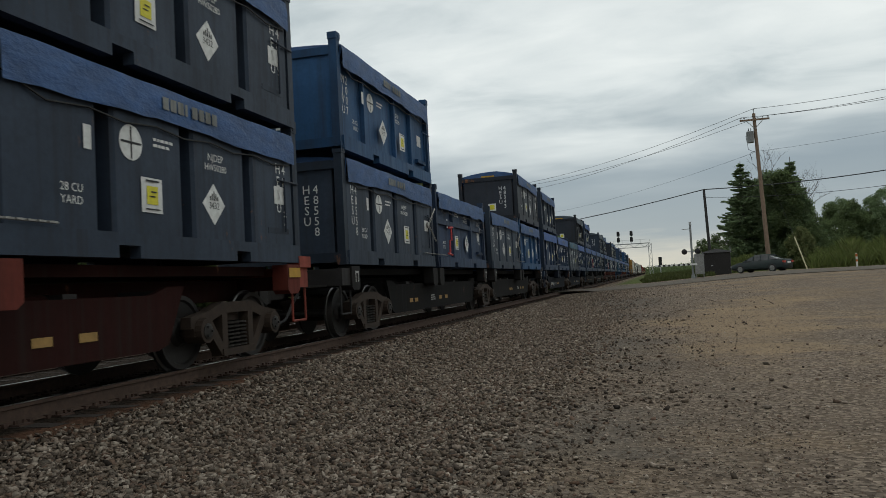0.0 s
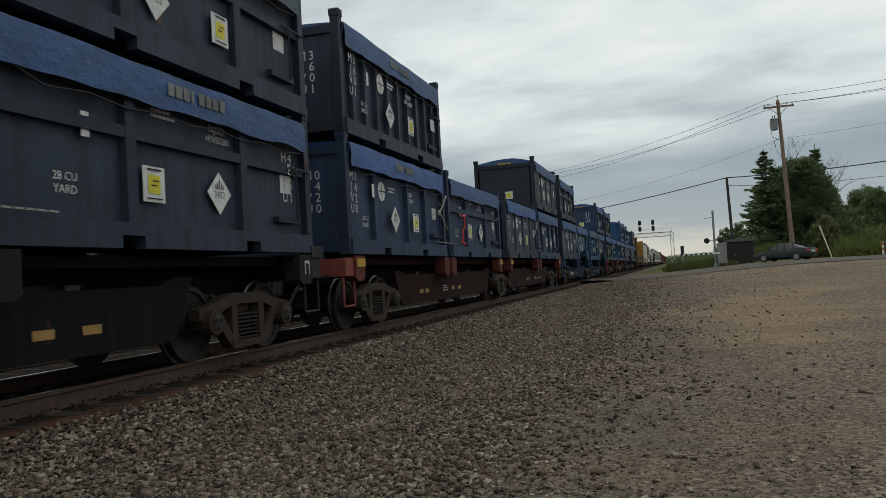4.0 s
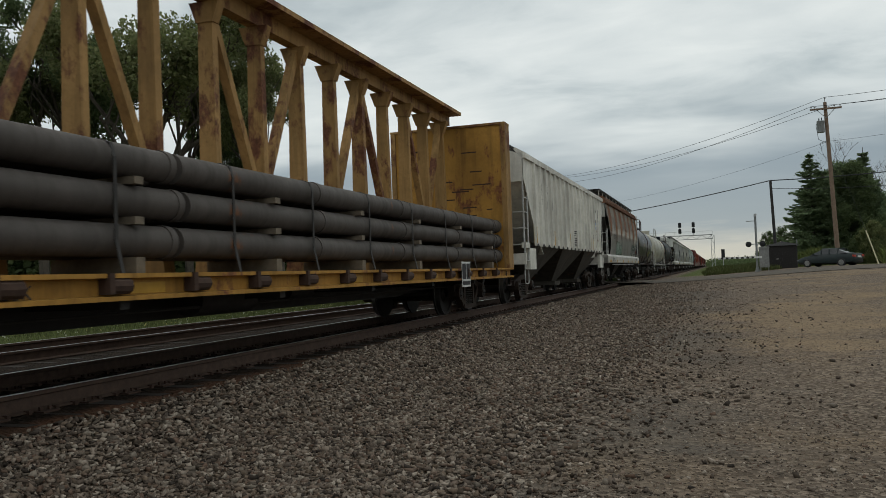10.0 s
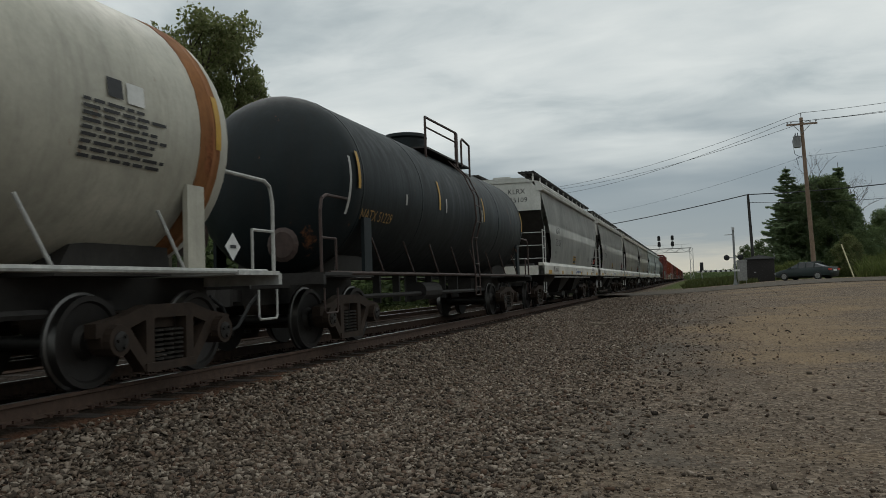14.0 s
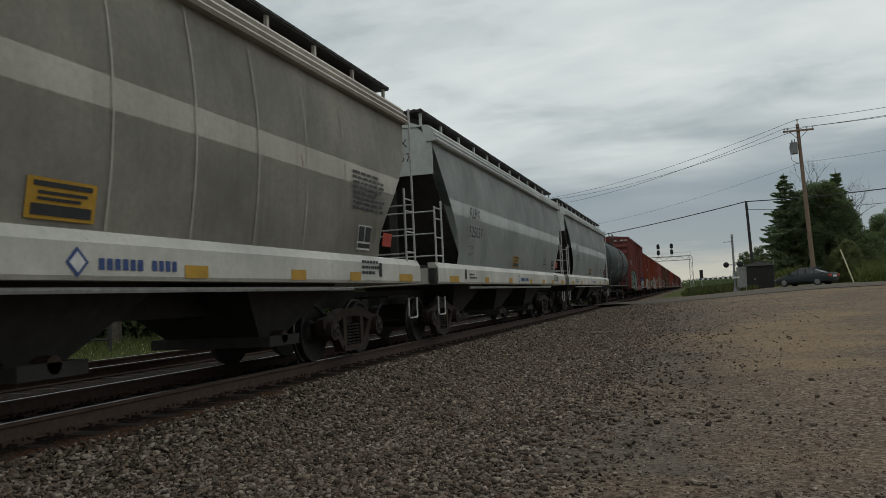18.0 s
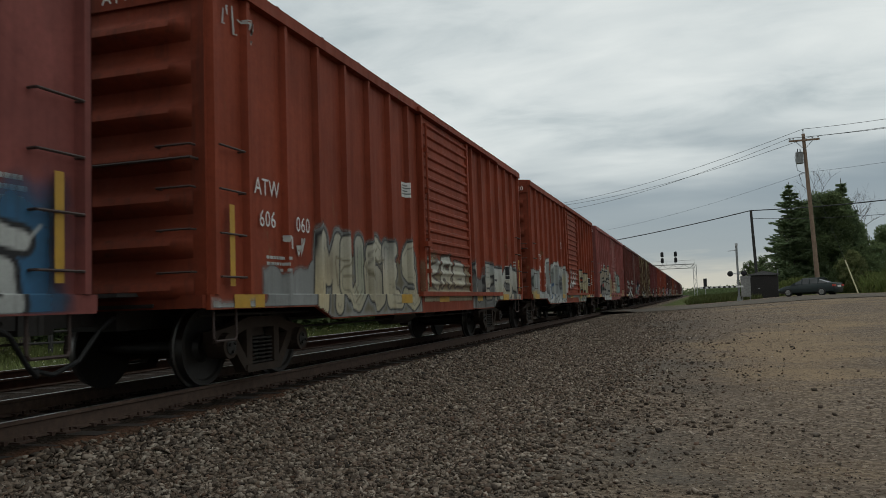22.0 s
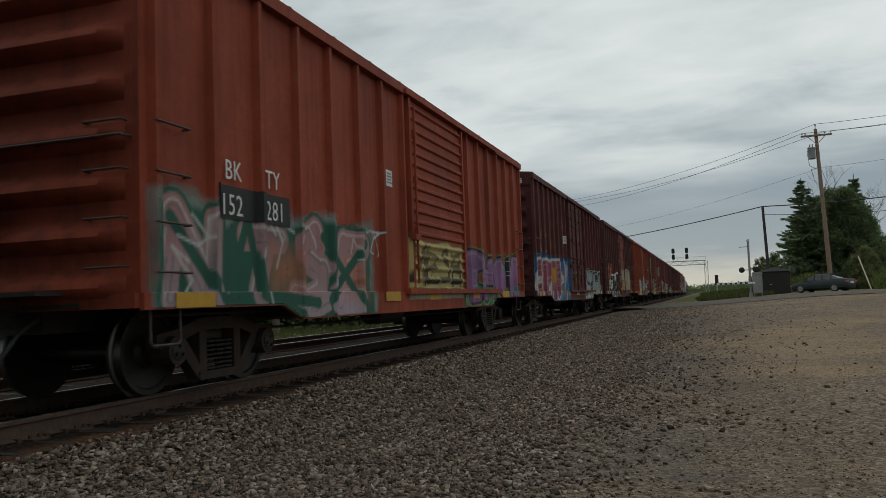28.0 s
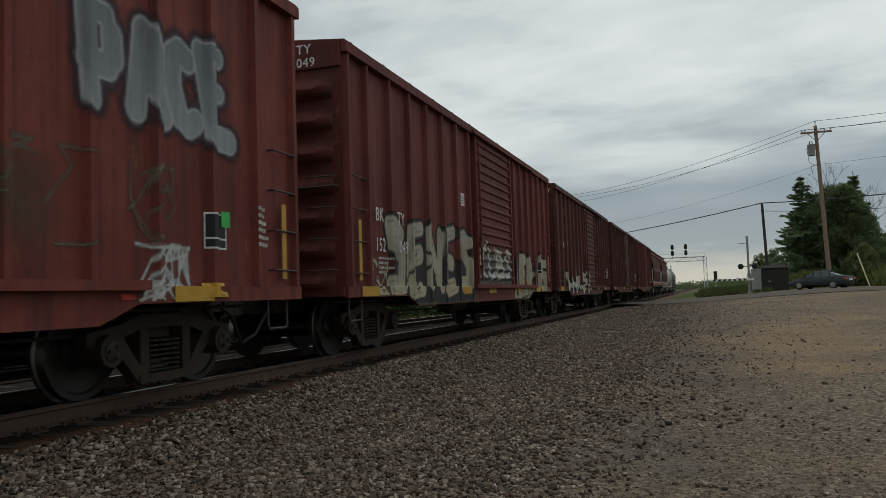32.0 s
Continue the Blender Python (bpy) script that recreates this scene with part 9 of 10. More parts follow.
# ---- parked sedan ----
def sedan():
    x, y = polar(7.2, 60)
    c = thing("sedan", pose(x, y, ground_z(x, y) - 0.03, 0, 0, 54), "dark green sedan parked on the verge of the lot", "car")
    c.scale = (0.85, 0.85, 0.85)
    pm, nd, ln, bs = node_kit("dark_car_paint")
    bs.inputs["Base Color"].default_value = (0.018, 0.026, 0.026, 1)
    bs.inputs["Roughness"].default_value, bs.inputs["Metallic"].default_value = 0.45, 0.0
    bs.inputs["Specular IOR Level"].default_value = 0.3
    bs.inputs["Coat Weight"].default_value = 0.1
    tc = nd.new("ShaderNodeTexCoord")
    dust = noise_tex(nd, ln, tc.outputs["Object"], 4, 4)
    ln.new(mixc(nd, ln, span(nd, ln, dust, 0.4, 0.8, 0, 0.25), (0.008, 0.016, 0.016), (0.03, 0.032, 0.03)), bs.inputs["Base Color"])
    gm, gn, gl, gb = node_kit("car_glass")
    gb.inputs["Base Color"].default_value = (0.01, 0.012, 0.014, 1)
    gb.inputs["Roughness"].default_value = 0.05
    # lengthwise sections: y is the car's length, front at +y
    secs = [(-2.35, 0.62, 0.35, 0.70), (-2.25, 0.78, 0.25, 0.98), (-1.5, 0.86, 0.2, 1.04), (-0.6, 0.88, 0.2, 1.0), (0.9, 0.88, 0.2, 0.96), (1.7, 0.84, 0.2, 0.84), (2.25, 0.74, 0.25, 0.68), (2.4, 0.60, 0.35, 0.55)]
    bm = bmesh.new()
    rings = []
    for yy, w, z0, z1 in secs:
        rings.append([bm.verts.new(p) for p in ((-w * 0.8, yy, z0), (-w, yy, z0 + 0.12), (-w, yy, z1 - 0.22), (-w * 0.86, yy, z1), (0, yy, z1 + 0.03), (w * 0.86, yy, z1), (w, yy, z1 - 0.22), (w, yy, z0 + 0.12), (w * 0.8, yy, z0))])
    for a, b in zip(rings, rings[1:]):
        for i in range(9):
            bm.faces.new((a[i], a[(i + 1) % 9], b[(i + 1) % 9], b[i]))
    bm.faces.new(rings[0][::-1])
    bm.faces.new(rings[-1])
    part("body", bm, pm, c, "", True)
    bm = bmesh.new()
    cab = [(-1.75, 0.66, 1.02, 1.06), (-1.0, 0.62, 1.0, 1.38), (-0.3, 0.62, 1.0, 1.45), (0.25, 0.62, 0.98, 1.42), (1.25, 0.70, 0.92, 0.97)]
    rings = []
    for yy, w, z0, z1 in cab:
        rings.append([bm.verts.new(p) for p in ((-w - 0.14, yy, z0), (-w, yy, z1 - 0.03), (-w * 0.8, yy, z1), (w * 0.8, yy, z1), (w, yy, z1 - 0.03), (w + 0.14, yy, z0))])
    for a, b in zip(rings, rings[1:]):
        for i in range(5):
            bm.faces.new((a[i], a[i + 1], b[i + 1], b[i]))
    bm.faces.new(rings[0])
    bm.faces.new(rings[-1][::-1])
    part("greenhouse", bm, gm, c, "dark glass cabin", True)
    bm = bmesh.new()
    prism(bm, [(-0.56, 1.385), (0.56, 1.385), (0.5, 1.47), (-0.5, 1.47)], "y", -1.0, 0.28)
    for s in (-1, 1):
        for yy in (-0.35, 0.3, -1.05):
            prism(bm, [(s * 0.60, 1.40), (s * 0.64, 1.40), (s * 0.80, 0.98), (s * 0.76, 0.98)], "y", yy - 0.04, yy + 0.04)
    part("roof", bm, pm, c, "", True)
    for s in (-1, 1):
        for yy in (-1.38, 1.42):
            bm = bmesh.new()
            lathe(bm, [(s * 0.68, 0.22), (s * 0.68, 0.31), (s * 0.72, 0.33), (s * 0.86, 0.33), (s * 0.89, 0.31), (s * 0.89, 0.22)], 22, "x", (0, yy, 0.33))
            w = part("wheel", bm, M["hose"], c, "", True)
            bm = bmesh.new()
            lathe(bm, [(s * 0.86, 0.22), (s * 0.895, 0.215), (s * 0.90, 0.05)], 16, "x", (0, yy, 0.33))
            for k in range(5):
                a = k * 1.2566
                bar(bm, (s * 0.90, yy, 0.33), (s * 0.90, yy + 0.2 * math.cos(a), 0.33 + 0.2 * math.sin(a)), 0.03, 5)
            part("rim", bm, M["case_silver"], w)
    for s in (-1, 1):
        bm = bmesh.new()
        box(bm, s * 0.62 - 0.16, s * 0.62 + 0.16, -2.36, -2.2, 0.72, 0.88)
        part("tail_light", bm, M["red_mark"], c)
        bm = bmesh.new()
        box(bm, s * 0.55 - 0.14, s * 0.55 + 0.14, 2.25, 2.40, 0.52, 0.62)
        part("headlight", bm, M["insulator"], c)
        bm = bmesh.new()
        box(bm, s * 0.90, s * 1.02, 0.75, 0.85, 0.95, 1.08)
        part("wing_mirror", bm, pm, c)
    bm = bmesh.new()
    box(bm, -0.26, 0.26, -2.385, -2.36, 0.66, 0.80)
    part("number_plate", bm, M["white"], c)


sedan()


def pole_sign():
    t = thing("pale_marker", pose(PX + 0.1, PY - 0.6, PZ), "pale bundle strapped at the foot of the utility pole", "marker")
    bm = bmesh.new()
    prism(bm, [(-0.5, 0.75), (-0.2, 1.15), (0.25, 1.2), (0.5, 0.8), (0.3, 0.7)], "y", -0.1, 0.1)
    bar(bm, (0, 0, -0.1), (0, 0, 0.9), 0.05, 6)
    part("cover", bm, M["white"], t)


pole_sign()


def white_scrap():
    x, y = -2.9, 25.5
    s = tagged(new("plank_scrap"), "pale scrap of board lying on the ballast", "scrap")
    s.matrix_world = pose(x, y, ground_z(x, y) + 0.03, 0, 4, 20)
    bm = bmesh.new()
    box(bm, -0.32, 0.32, -0.06, 0.06, 0, 0.04)
    box(bm, -0.05, 0.30, 0.06, 0.09, 0, 0.03)
    part("board", bm, M["timber"], s)


white_scrap()


# ---- the train ----
CREAM, SAND, GREY_P = (0.50, 0.48, 0.42), (0.62, 0.60, 0.54), (0.36, 0.35, 0.32)
OXIDE, BROWN, ROSE = (0.215, 0.044, 0.021), (0.105, 0.033, 0.026), (0.25, 0.082, 0.072)

# articulated container cars: six sets of four containers each
SETS = [
    (-14.3, (0.22, 0.05, 0.035), "", [("panel", "black", "tarp_blue", "HESU 48391", 0, None), ("panel", "black", "tarp_blue", "HESU 48525", 0, None), ("panel", "black", "tarp_blue", "HESU 48390", 0, ("panel", "black", "tarp_blue", "HESU 48388", 0)), ("panel", "black", "tarp_blue", "HESU 48527", 1, ("panel", "black", "tarp_blue", "HESU 48391", 1))]),
    (13.05, (0.028, 0.026, 0.026), "", [("panel", "black", "tarp_blue", "HESU 48558", 0, ("blue", "blue", "tarp_blue", "MJVU 2007", 0)), ("rail", "navy", "tarp_blue", "HESU 4946", 1, None), ("panel", "black", "tarp_blue", "HESU 48541", 0, None), ("blue", "blue", "tarp_blue", "MJVU 00405", 1, ("panel", "dusk", "tarp_blue", "HESU 48343", 0))]),
    (39.92, (0.020, 0.032, 0.055), "HESX 0004", [("blue", "navy", "tarp_bright", "MJVU 0385", 0, ("blue", "black", "tarp_blue", "MJVU 00956", 0)), ("rib", "navy", "tarp_bright", "EOSDU 111", 1, None), ("panel", "black", "tarp_teal", "HESU 48512", 0, None), ("rib", "navy", "tarp_bright", "MJVU 3627", 1, ("blue", "dusk", "tarp_grey", "MJVU 1120", 0))]),
    (66.8, (0.026, 0.028, 0.032), "", [("rail", "navy", "tarp_bright", "HESU 4953", 0, ("rail", "navy", "tarp_bright", "HESU 4955", 0)), ("rib", "navy", "tarp_bright", "MJVU 3615", 1, None), ("rib", "navy", "tarp_blue", "MJVU 3620", 0, None), ("rail", "black", "tarp_blue", "HESU 4951", 1, ("rail", "black", "tarp_grey", "HESU 4949", 0))]),
    (93.67, (0.20, 0.055, 0.045), "", [("blue", "navy", "tarp_bright", "MJVU 0420", 0, ("rib", "black", "tarp_blue", "MJVU 3601", 0)), ("rail", "navy", "tarp_blue", "HESU 49515", 1, None), ("panel", "black", "tarp_bright", "HESU 48519", 0, None), ("blue", "navy", "tarp_blue", "ESDU 00101", 1, ("panel", "dusk", "tarp_blue", "HESU 48554", 0))]),
    (120.54, (0.022, 0.06, 0.14), "HESX 0009", [("panel", "black", "tarp_blue", "HESU 48432", 0, ("rail", "black", "tarp_blue", "HESU 4958", 0)), ("slope", "teal", "tarp_bright", "HESU 48183", 1, None), ("rib", "blue", "tarp_teal", "ESDU 08622", 0, None), ("slope", "navy", "tarp_blue", "HESU 48170", 1, ("blue", "navy", "tarp_bright", "ESDU 0068", 0))]),
    (147.41, (0.21, 0.045, 0.035), "", [("rail", "black", "tarp_bright", "HESU 49575", 0, ("rail", "black", "tarp_blue", "HESU 49516", 0)), ("rib", "blue", "tarp_bright", "MJVU 0717", 1, None), ("blue", "blue", "tarp_bright", "MJVU 04308", 0, None), ("rib", "black", "tarp_blue", "MJVU 7417", 1, ("rib", "blue", "tarp_blue", "MJVU 4117", 0))]),
    (174.28, (0.022, 0.045, 0.12), "HESX 26", [("panel", "black", "tarp_blue", "HESU 48513", 0, ("blue", "blue", "tarp_blue", "MJVU 7430", 0)), ("slope", "black", "tarp_blue", "HESU 48334", 1, None), ("panel", "black", "tarp_bright", "HESU 48490", 0, None), ("blue", "navy", "tarp_bright", "MJVU 03636", 1, ("panel", "black", "tarp_teal", "HESU 48428", 0))]),
]
OFFS = (0.0, 6.28, 13.25, 19.53)
for n, (base, col, mark, four) in enumerate(SETS):
    kind = "red" if col[0] > 0.1 else ("blue" if col[2] > 0.1 else "dark")
    container_unit(base - 0.1, base + 12.33, col, "%s articulated flatcar unit carrying two rows of containers" % kind, mark, True, False)
    container_unit(base + 13.15, base + 25.58, col, "%s articulated flatcar unit with low side plates" % kind, "", False, True)
    for k, (style, ck, tarp, ident, flip, upper) in enumerate(four):
        container(base + OFFS[k], 0, style, ck, tarp, ident, False, n + k, bool(flip), k)
        if upper:
            st, uk, tp, uid, fl = upper
            container(base + OFFS[k], 1, st, uk, tp, uid, k != 0 or n == 3, n + k + 1, bool(fl) or k == 3 and n != 3, n + k)
    lashing(base + 6.1)
    lashing(base + 19.4)
    if any(four[k][0] == "rail" for k in (1, 3)):
        binder(base + OFFS[1] + 1.2)

centrebeam(200.6, 223.4)
ribbed_hopper(224.9, 241.25, SAND, "pale grey ribbed covered hopper with sloping bays", [("DJ", 2.35, 3.28, 0.40, "letter_dark"), ("TX", 3.16, 3.28, 0.40, "letter_dark"), ("47", 2.35, 2.83, 0.40, "letter_dark"), ("50", 3.16, 2.83, 0.40, "letter_dark"), ("73", 3.99, 2.83, 0.40, "letter_dark"), ("91350 KG", 3.92, 2.0, 0.115, "letter_dark"), ("27950 KG", 3.92, 1.88, 0.115, "letter_dark"), ("NEW 6-79", 4.78, 1.92, 0.11, "letter_dark")], "DJTX|475073", 2)
round_hopper(242.4, 259.35, (0.40, 0.39, 0.35), "grey covered hopper with large rust blotches and scrawls", [("AIGX", 3.1, 2.85, 0.30, "letter_dark"), ("520059", 3.1, 2.42, 0.34, "letter_dark")], "AIGX", 5, (0.42, 0.40, 0.36), 0.12, 0.22, rusty=True)
tank_car(260.6, 275.75, (0.020, 0.020, 0.022), "glossy black tank car with white lettering", [("RSLX  3021", -2.9, 2.75, 0.36, "white"), ("LD LMT  200700 LBS", -2.6, 2.50, 0.15, "white"), ("LT WT  62300 LBS", -2.7, 2.30, 0.15, "white")], -0.55, "grab", 3, extras="yellow", rough=0.35)
tank_car(277.0, 293.9, (0.42, 0.40, 0.33), "cream tank car with black lettering and pale rails", [("TAEX 1258", -5.9, 2.36, 0.26, "letter_dark"), ("26800 GAL", -5.9, 2.16, 0.12, "letter_dark")], 0.0, "grab_white", 4, 1.50, 2.62, extras="block", rust=0.12, grime=0.25, bandcol=(0.28, 0.12, 0.05))
tank_car(295.1, 310.3, (0.014, 0.019, 0.021), "dull black tank car with faded yellow lettering", [("NATX 51229", -5.4, 2.02, 0.24, "yellow_dull")], 0.0, "grab", 6, extras="dash", rough=0.5)
HMARKS = [("KLRX", "525109"), ("KLRX", "525088"), ("INVX", "38757"), ("INVX", "38729"), ("KLRX", "525057"), ("KLRX", "525051")]
HCOLS = [(0.46, 0.46, 0.43), (0.42, 0.41, 0.375), (0.42, 0.395, 0.345), (0.43, 0.40, 0.345), (0.46, 0.485, 0.465), (0.46, 0.485, 0.47)]
for i, (a, b) in enumerate(((311.9, 328.15), (329.25, 345.25), (346.35, 362.75), (363.85, 380.25), (381.35, 397.95), (399.0, 415.3))):
    pre, num = HMARKS[i]
    round_hopper(a, b, HCOLS[i], "pale grey rounded covered hopper with a white side sill", [(pre, 3.0, 2.72, 0.36, "letter_dark"), (num, 3.07, 2.27, 0.36, "letter_dark"), ("LD LMT", 2.7, 1.98, 0.12, "letter_dark"), ("LT WT", 2.7, 1.82, 0.12, "letter_dark")], pre + "|" + num, 10 + i, (0.50, 0.48, 0.43), 0.04, 0.12)
tank_car(417.0, 433.4, (0.050, 0.062, 0.064), "grey-green tank car with chalk scrawls and a dark band", [], 0.2, "grab", 8, 1.60, 2.84, extras="chalk", rough=0.6, grime=0.5)

boxcar(434.45, 453.2, (0.185, 0.056, 0.048), "red-brown boxcar with twin plug doors and grey sprayed lettering", "wide", [("TB", 1.18, 3.0, 0.42), ("OX", 2.05, 3.0, 0.42), ("88", 1.15, 2.52, 0.40), ("93", 2.05, 2.52, 0.40), ("60", 2.97, 2.52, 0.40)], "TBOX 889360", 0.1, 0.35, seed=1, ribs=7, tall=0.70, doors=(7.1, 11.9), bays=(0.73, 0.9),
       art=((0.0, 7.4, 0.74, 2.75, (op("mist", 0.35, 7.0, 0.72, 2.30, MINT, ragged=0.28, soft=0.25, strength=0.85), op("mist", 0.45, 6.9, 0.72, 2.15, PINE, ragged=0.22, soft=0.16),
             op("word", "SBUHAR", 0.95, 6.95, 0.80, 2.24, 0.36, (0.23, 0.235, 0.225), (0.19, 0.195, 0.185), (0.018, 0.05, 0.036), rim=0.05, wild=0.55), op("scribble", 1.2, 6.6, 1.0, 2.0, 5, 0.012, PINE))),
            (12.0, 18.6, 0.74, 2.35, (op("mist", 12.3, 18.4, 0.72, 1.85, SEA, ragged=0.3, soft=0.3, strength=0.8), op("mist", 12.6, 18.2, 0.9, 1.85, SKY, ragged=0.3, soft=0.5, strength=0.55), op("word", "SKAES", 12.6, 18.2, 0.80, 1.65, 0.20, ASH, CHALK, INK, wild=0.7), op("scribble", 12.6, 18.2, 0.85, 1.6, 16, 0.012, CHALK)))),
       tags=((0.45, 2.75, 0.7, 0.7, "spray_white"), (8.2, 1.2, 1.2, 0.4, "spray_white")), upright=True)
boxcar(454.85, 470.55, OXIDE, "oxide red boxcar with cream bubble lettering sprayed low", "corr", [("ATW", 1.25, 2.25, 0.29), ("606", 1.25, 1.87, 0.29), ("060", 2.15, 1.87, 0.29)], "ATW 606060", 0.1, 0.3, seed=2, bays=(0.80, 0.9),
       art=((0.0, 6.75, 0.74, 2.2, (op("mist", 0.05, 6.7, 0.70, 0.98, ASH, ragged=0.05, soft=0.1), op("mist", 1.15, 3.2, 0.72, 1.32, PEWTER, ragged=0.35, soft=0.1), op("blobs", 1.2, 2.6, 1.05, 1.4, 4, 0.16, PEWTER), op("mist", 2.7, 6.6, 0.76, 1.70, (0.13, 0.11, 0.07), ragged=0.18, soft=0.12),
             op("word", "MUGES", 2.55, 6.65, 0.78, 2.0, 0.33, BONE, (0.40, 0.38, 0.31), INK, rim=0.028, halo=PEWTER, wide=0.07, wild=0.5), op("scribble", 2.8, 6.4, 0.95, 1.8, 7, 0.012, (0.12, 0.10, 0.06)))),
            (6.8, 10.2, 0.92, 2.0, (op("mist", 6.85, 10.15, 0.92, 1.62, (0.24, 0.20, 0.13), ragged=0.3, soft=0.2, strength=0.8), op("word", "KRB", 7.0, 9.6, 1.15, 1.85, 0.16, BONE, CHALK, (0.07, 0.05, 0.04), wild=0.7), op("mist", 6.85, 10.15, 0.92, 1.12, BONE, ragged=0.03, soft=0.06, strength=0.7))),
            (10.2, 15.6, 0.74, 2.0, (op("mist", 10.25, 15.4, 0.72, 1.0, ASH, ragged=0.06, soft=0.1), op("mist", 10.3, 15.3, 0.72, 1.45, SMOKE, ragged=0.2, soft=0.12), op("word", "IERON", 10.3, 15.3, 0.80, 1.84, 0.29, BONE, CHALK, INK, rim=0.035, halo=PEWTER, wide=0.06, wild=0.5)))),
       tags=((0.7, 4.0, 0.8, 0.35, "white_dull"), (2.0, 1.55, 0.6, 0.25, "spray_white")), upright=True)
boxcar(472.1, 487.85, OXIDE, "oxide red boxcar with pale sprayed letters along its foot", "corr", [("ATW", 1.47, 2.16, 0.33), ("606", 1.46, 1.78, 0.33), ("120", 2.36, 1.80, 0.33), ("LD LMT", 1.33, 1.48, 0.13), ("LT WT", 1.28, 1.30, 0.13), ("153300", 2.23, 1.49, 0.13), ("66700", 2.23, 1.32, 0.13)], "ATW 606120", 0.12, 0.35, seed=3, bays=(0.10, 0.915),
       art=((0.0, 7.0, 0.74, 2.7, (op("mist", 0.0, 1.15, 0.92, 1.85, ASH, ragged=0.08, soft=0.1), op("blobs", 0.3, 0.45, 1.45, 1.5, 1, 0.62, (0.22, 0.25, 0.22), INK), op("mist", 0.05, 0.95, 0.93, 1.15, OCHRE, ragged=0.08, soft=0.1), op("mist", 1.05, 2.9, 0.72, 1.16, ASH, ragged=0.05, soft=0.08), op("mist", 2.7, 6.7, 0.72, 1.25, ASH, ragged=0.1, soft=0.1),
             op("word", "LUAU", 2.75, 6.75, 0.78, 2.22, 0.46, (0.29, 0.30, 0.295), (0.24, 0.25, 0.24), (0.10, 0.105, 0.11), rim=0.03, halo=CHALK, wide=0.13, wild=0.5), op("mist", 3.6, 4.6, 1.3, 1.9, (0.20, 0.23, 0.20), ragged=0.1, soft=0.5, strength=0.5), op("mist", 4.7, 5.6, 1.0, 1.7, (0.17, 0.20, 0.23), ragged=0.1, soft=0.5, strength=0.5), op("blobs", 3.9, 5.6, 1.25, 1.7, 4, 0.12, (0.055, 0.06, 0.07)), op("scribble", 2.9, 6.4, 0.85, 1.9, 9, 0.02, (0.10, 0.105, 0.10)), op("scribble", 2.8, 4.2, 0.9, 1.7, 3, 0.03, (0.05, 0.09, 0.17)), op("mist", 5.95, 6.5, 0.95, 1.75, (0.34, 0.30, 0.17), ragged=0.1, soft=0.2, strength=0.8))),
            (7.0, 10.2, 0.92, 2.3, (op("word", "LUI", 7.25, 9.7, 1.35, 2.12, 0.17, CHALK, CHALK, (0.10, 0.03, 0.02), wild=0.8), op("mist", 6.9, 10.1, 0.92, 1.08, (0.25, 0.27, 0.24), ragged=0.04, soft=0.06))),
            (10.0, 15.6, 0.74, 2.3, (op("mist", 10.0, 15.5, 0.72, 0.98, (0.25, 0.27, 0.24), ragged=0.05, soft=0.08), op("word", "SPAZ", 10.1, 13.5, 0.82, 2.15, 0.30, (0.28, 0.25, 0.15), BONE, INK, rim=0.05, wild=0.5), op("scribble", 13.9, 15.2, 1.0, 1.7, 6, 0.014, BONE)))),
       tags=())
boxcar(489.7, 505.4, ROSE, "faded rose-red boxcar with tan and white sprayed figures", "corr", [("BK", 2.05, 2.62, 0.33), ("TY", 3.0, 2.62, 0.33), ("150", 2.0, 2.15, 0.33), ("313", 3.0, 2.15, 0.33)], "BKTY 150313", 0.12, 0.3, seed=4, doors=(6.58, 9.45), bays=(0.63, 0.945),
       art=((0.9, 6.75, 0.74, 2.75, (op("word", "KSWN", 1.5, 6.25, 0.62, 2.60, 0.72, (0.24, 0.25, 0.245), (0.27, 0.22, 0.15), INK, rim=0.055, halo=CHALK, wide=0.11, wild=0.9), op("word", "KSW", 1.6, 5.9, 0.80, 2.45, 0.085, INK, INK, INK, rim=0.0, wild=1.1), op("word", "NVSX", 1.9, 6.2, 0.85, 2.2, 0.05, INK, INK, INK, rim=0.0, wild=1.2), op("scribble", 1.6, 6.1, 0.9, 2.2, 14, 0.02, INK), op("mist", 5.75, 6.72, 1.1, 2.0, TAN_S, ragged=0.12, soft=0.08, strength=0.8), op("mist", 1.3, 6.6, 0.72, 0.98, CHALK, ragged=0.05, soft=0.06, strength=0.7), op("scribble", 1.6, 6.2, 0.9, 2.2, 8, 0.014, INK))),
            (6.7, 9.9, 0.92, 2.3, (op("mist", 6.75, 8.9, 1.05, 1.72, TAN_S, ragged=0.25, soft=0.12), op("mist", 7.3, 8.6, 1.05, 1.45, ROSE, ragged=0.3, soft=0.15), op("mist", 6.85, 8.7, 1.18, 1.5, (0.34, 0.28, 0.17), ragged=0.2, soft=0.1, strength=0.7))),
            (8.7, 13.0, 0.92, 2.6, (op("word", "TERS", 8.95, 12.5, 1.02, 2.46, 0.40, (0.17, 0.27, 0.25), (0.29, 0.31, 0.27), INK, rim=0.035, halo=(0.33, 0.30, 0.27), wide=0.06, wild=0.4), op("blobs", 9.2, 12.3, 2.0, 2.35, 5, 0.09, BONE))),
            (12.6, 15.6, 0.74, 1.7, (op("scribble", 13.0, 14.4, 0.92, 1.3, 4, 0.014, BONE), op("mist", 14.3, 15.1, 0.92, 1.3, TAN_S, ragged=0.2, soft=0.1)))),
       labels=((3.63, 1.55, 0.3, 0.3, "dark_panel"), (4.78, 1.62, 0.42, 0.36, "dark_panel")))
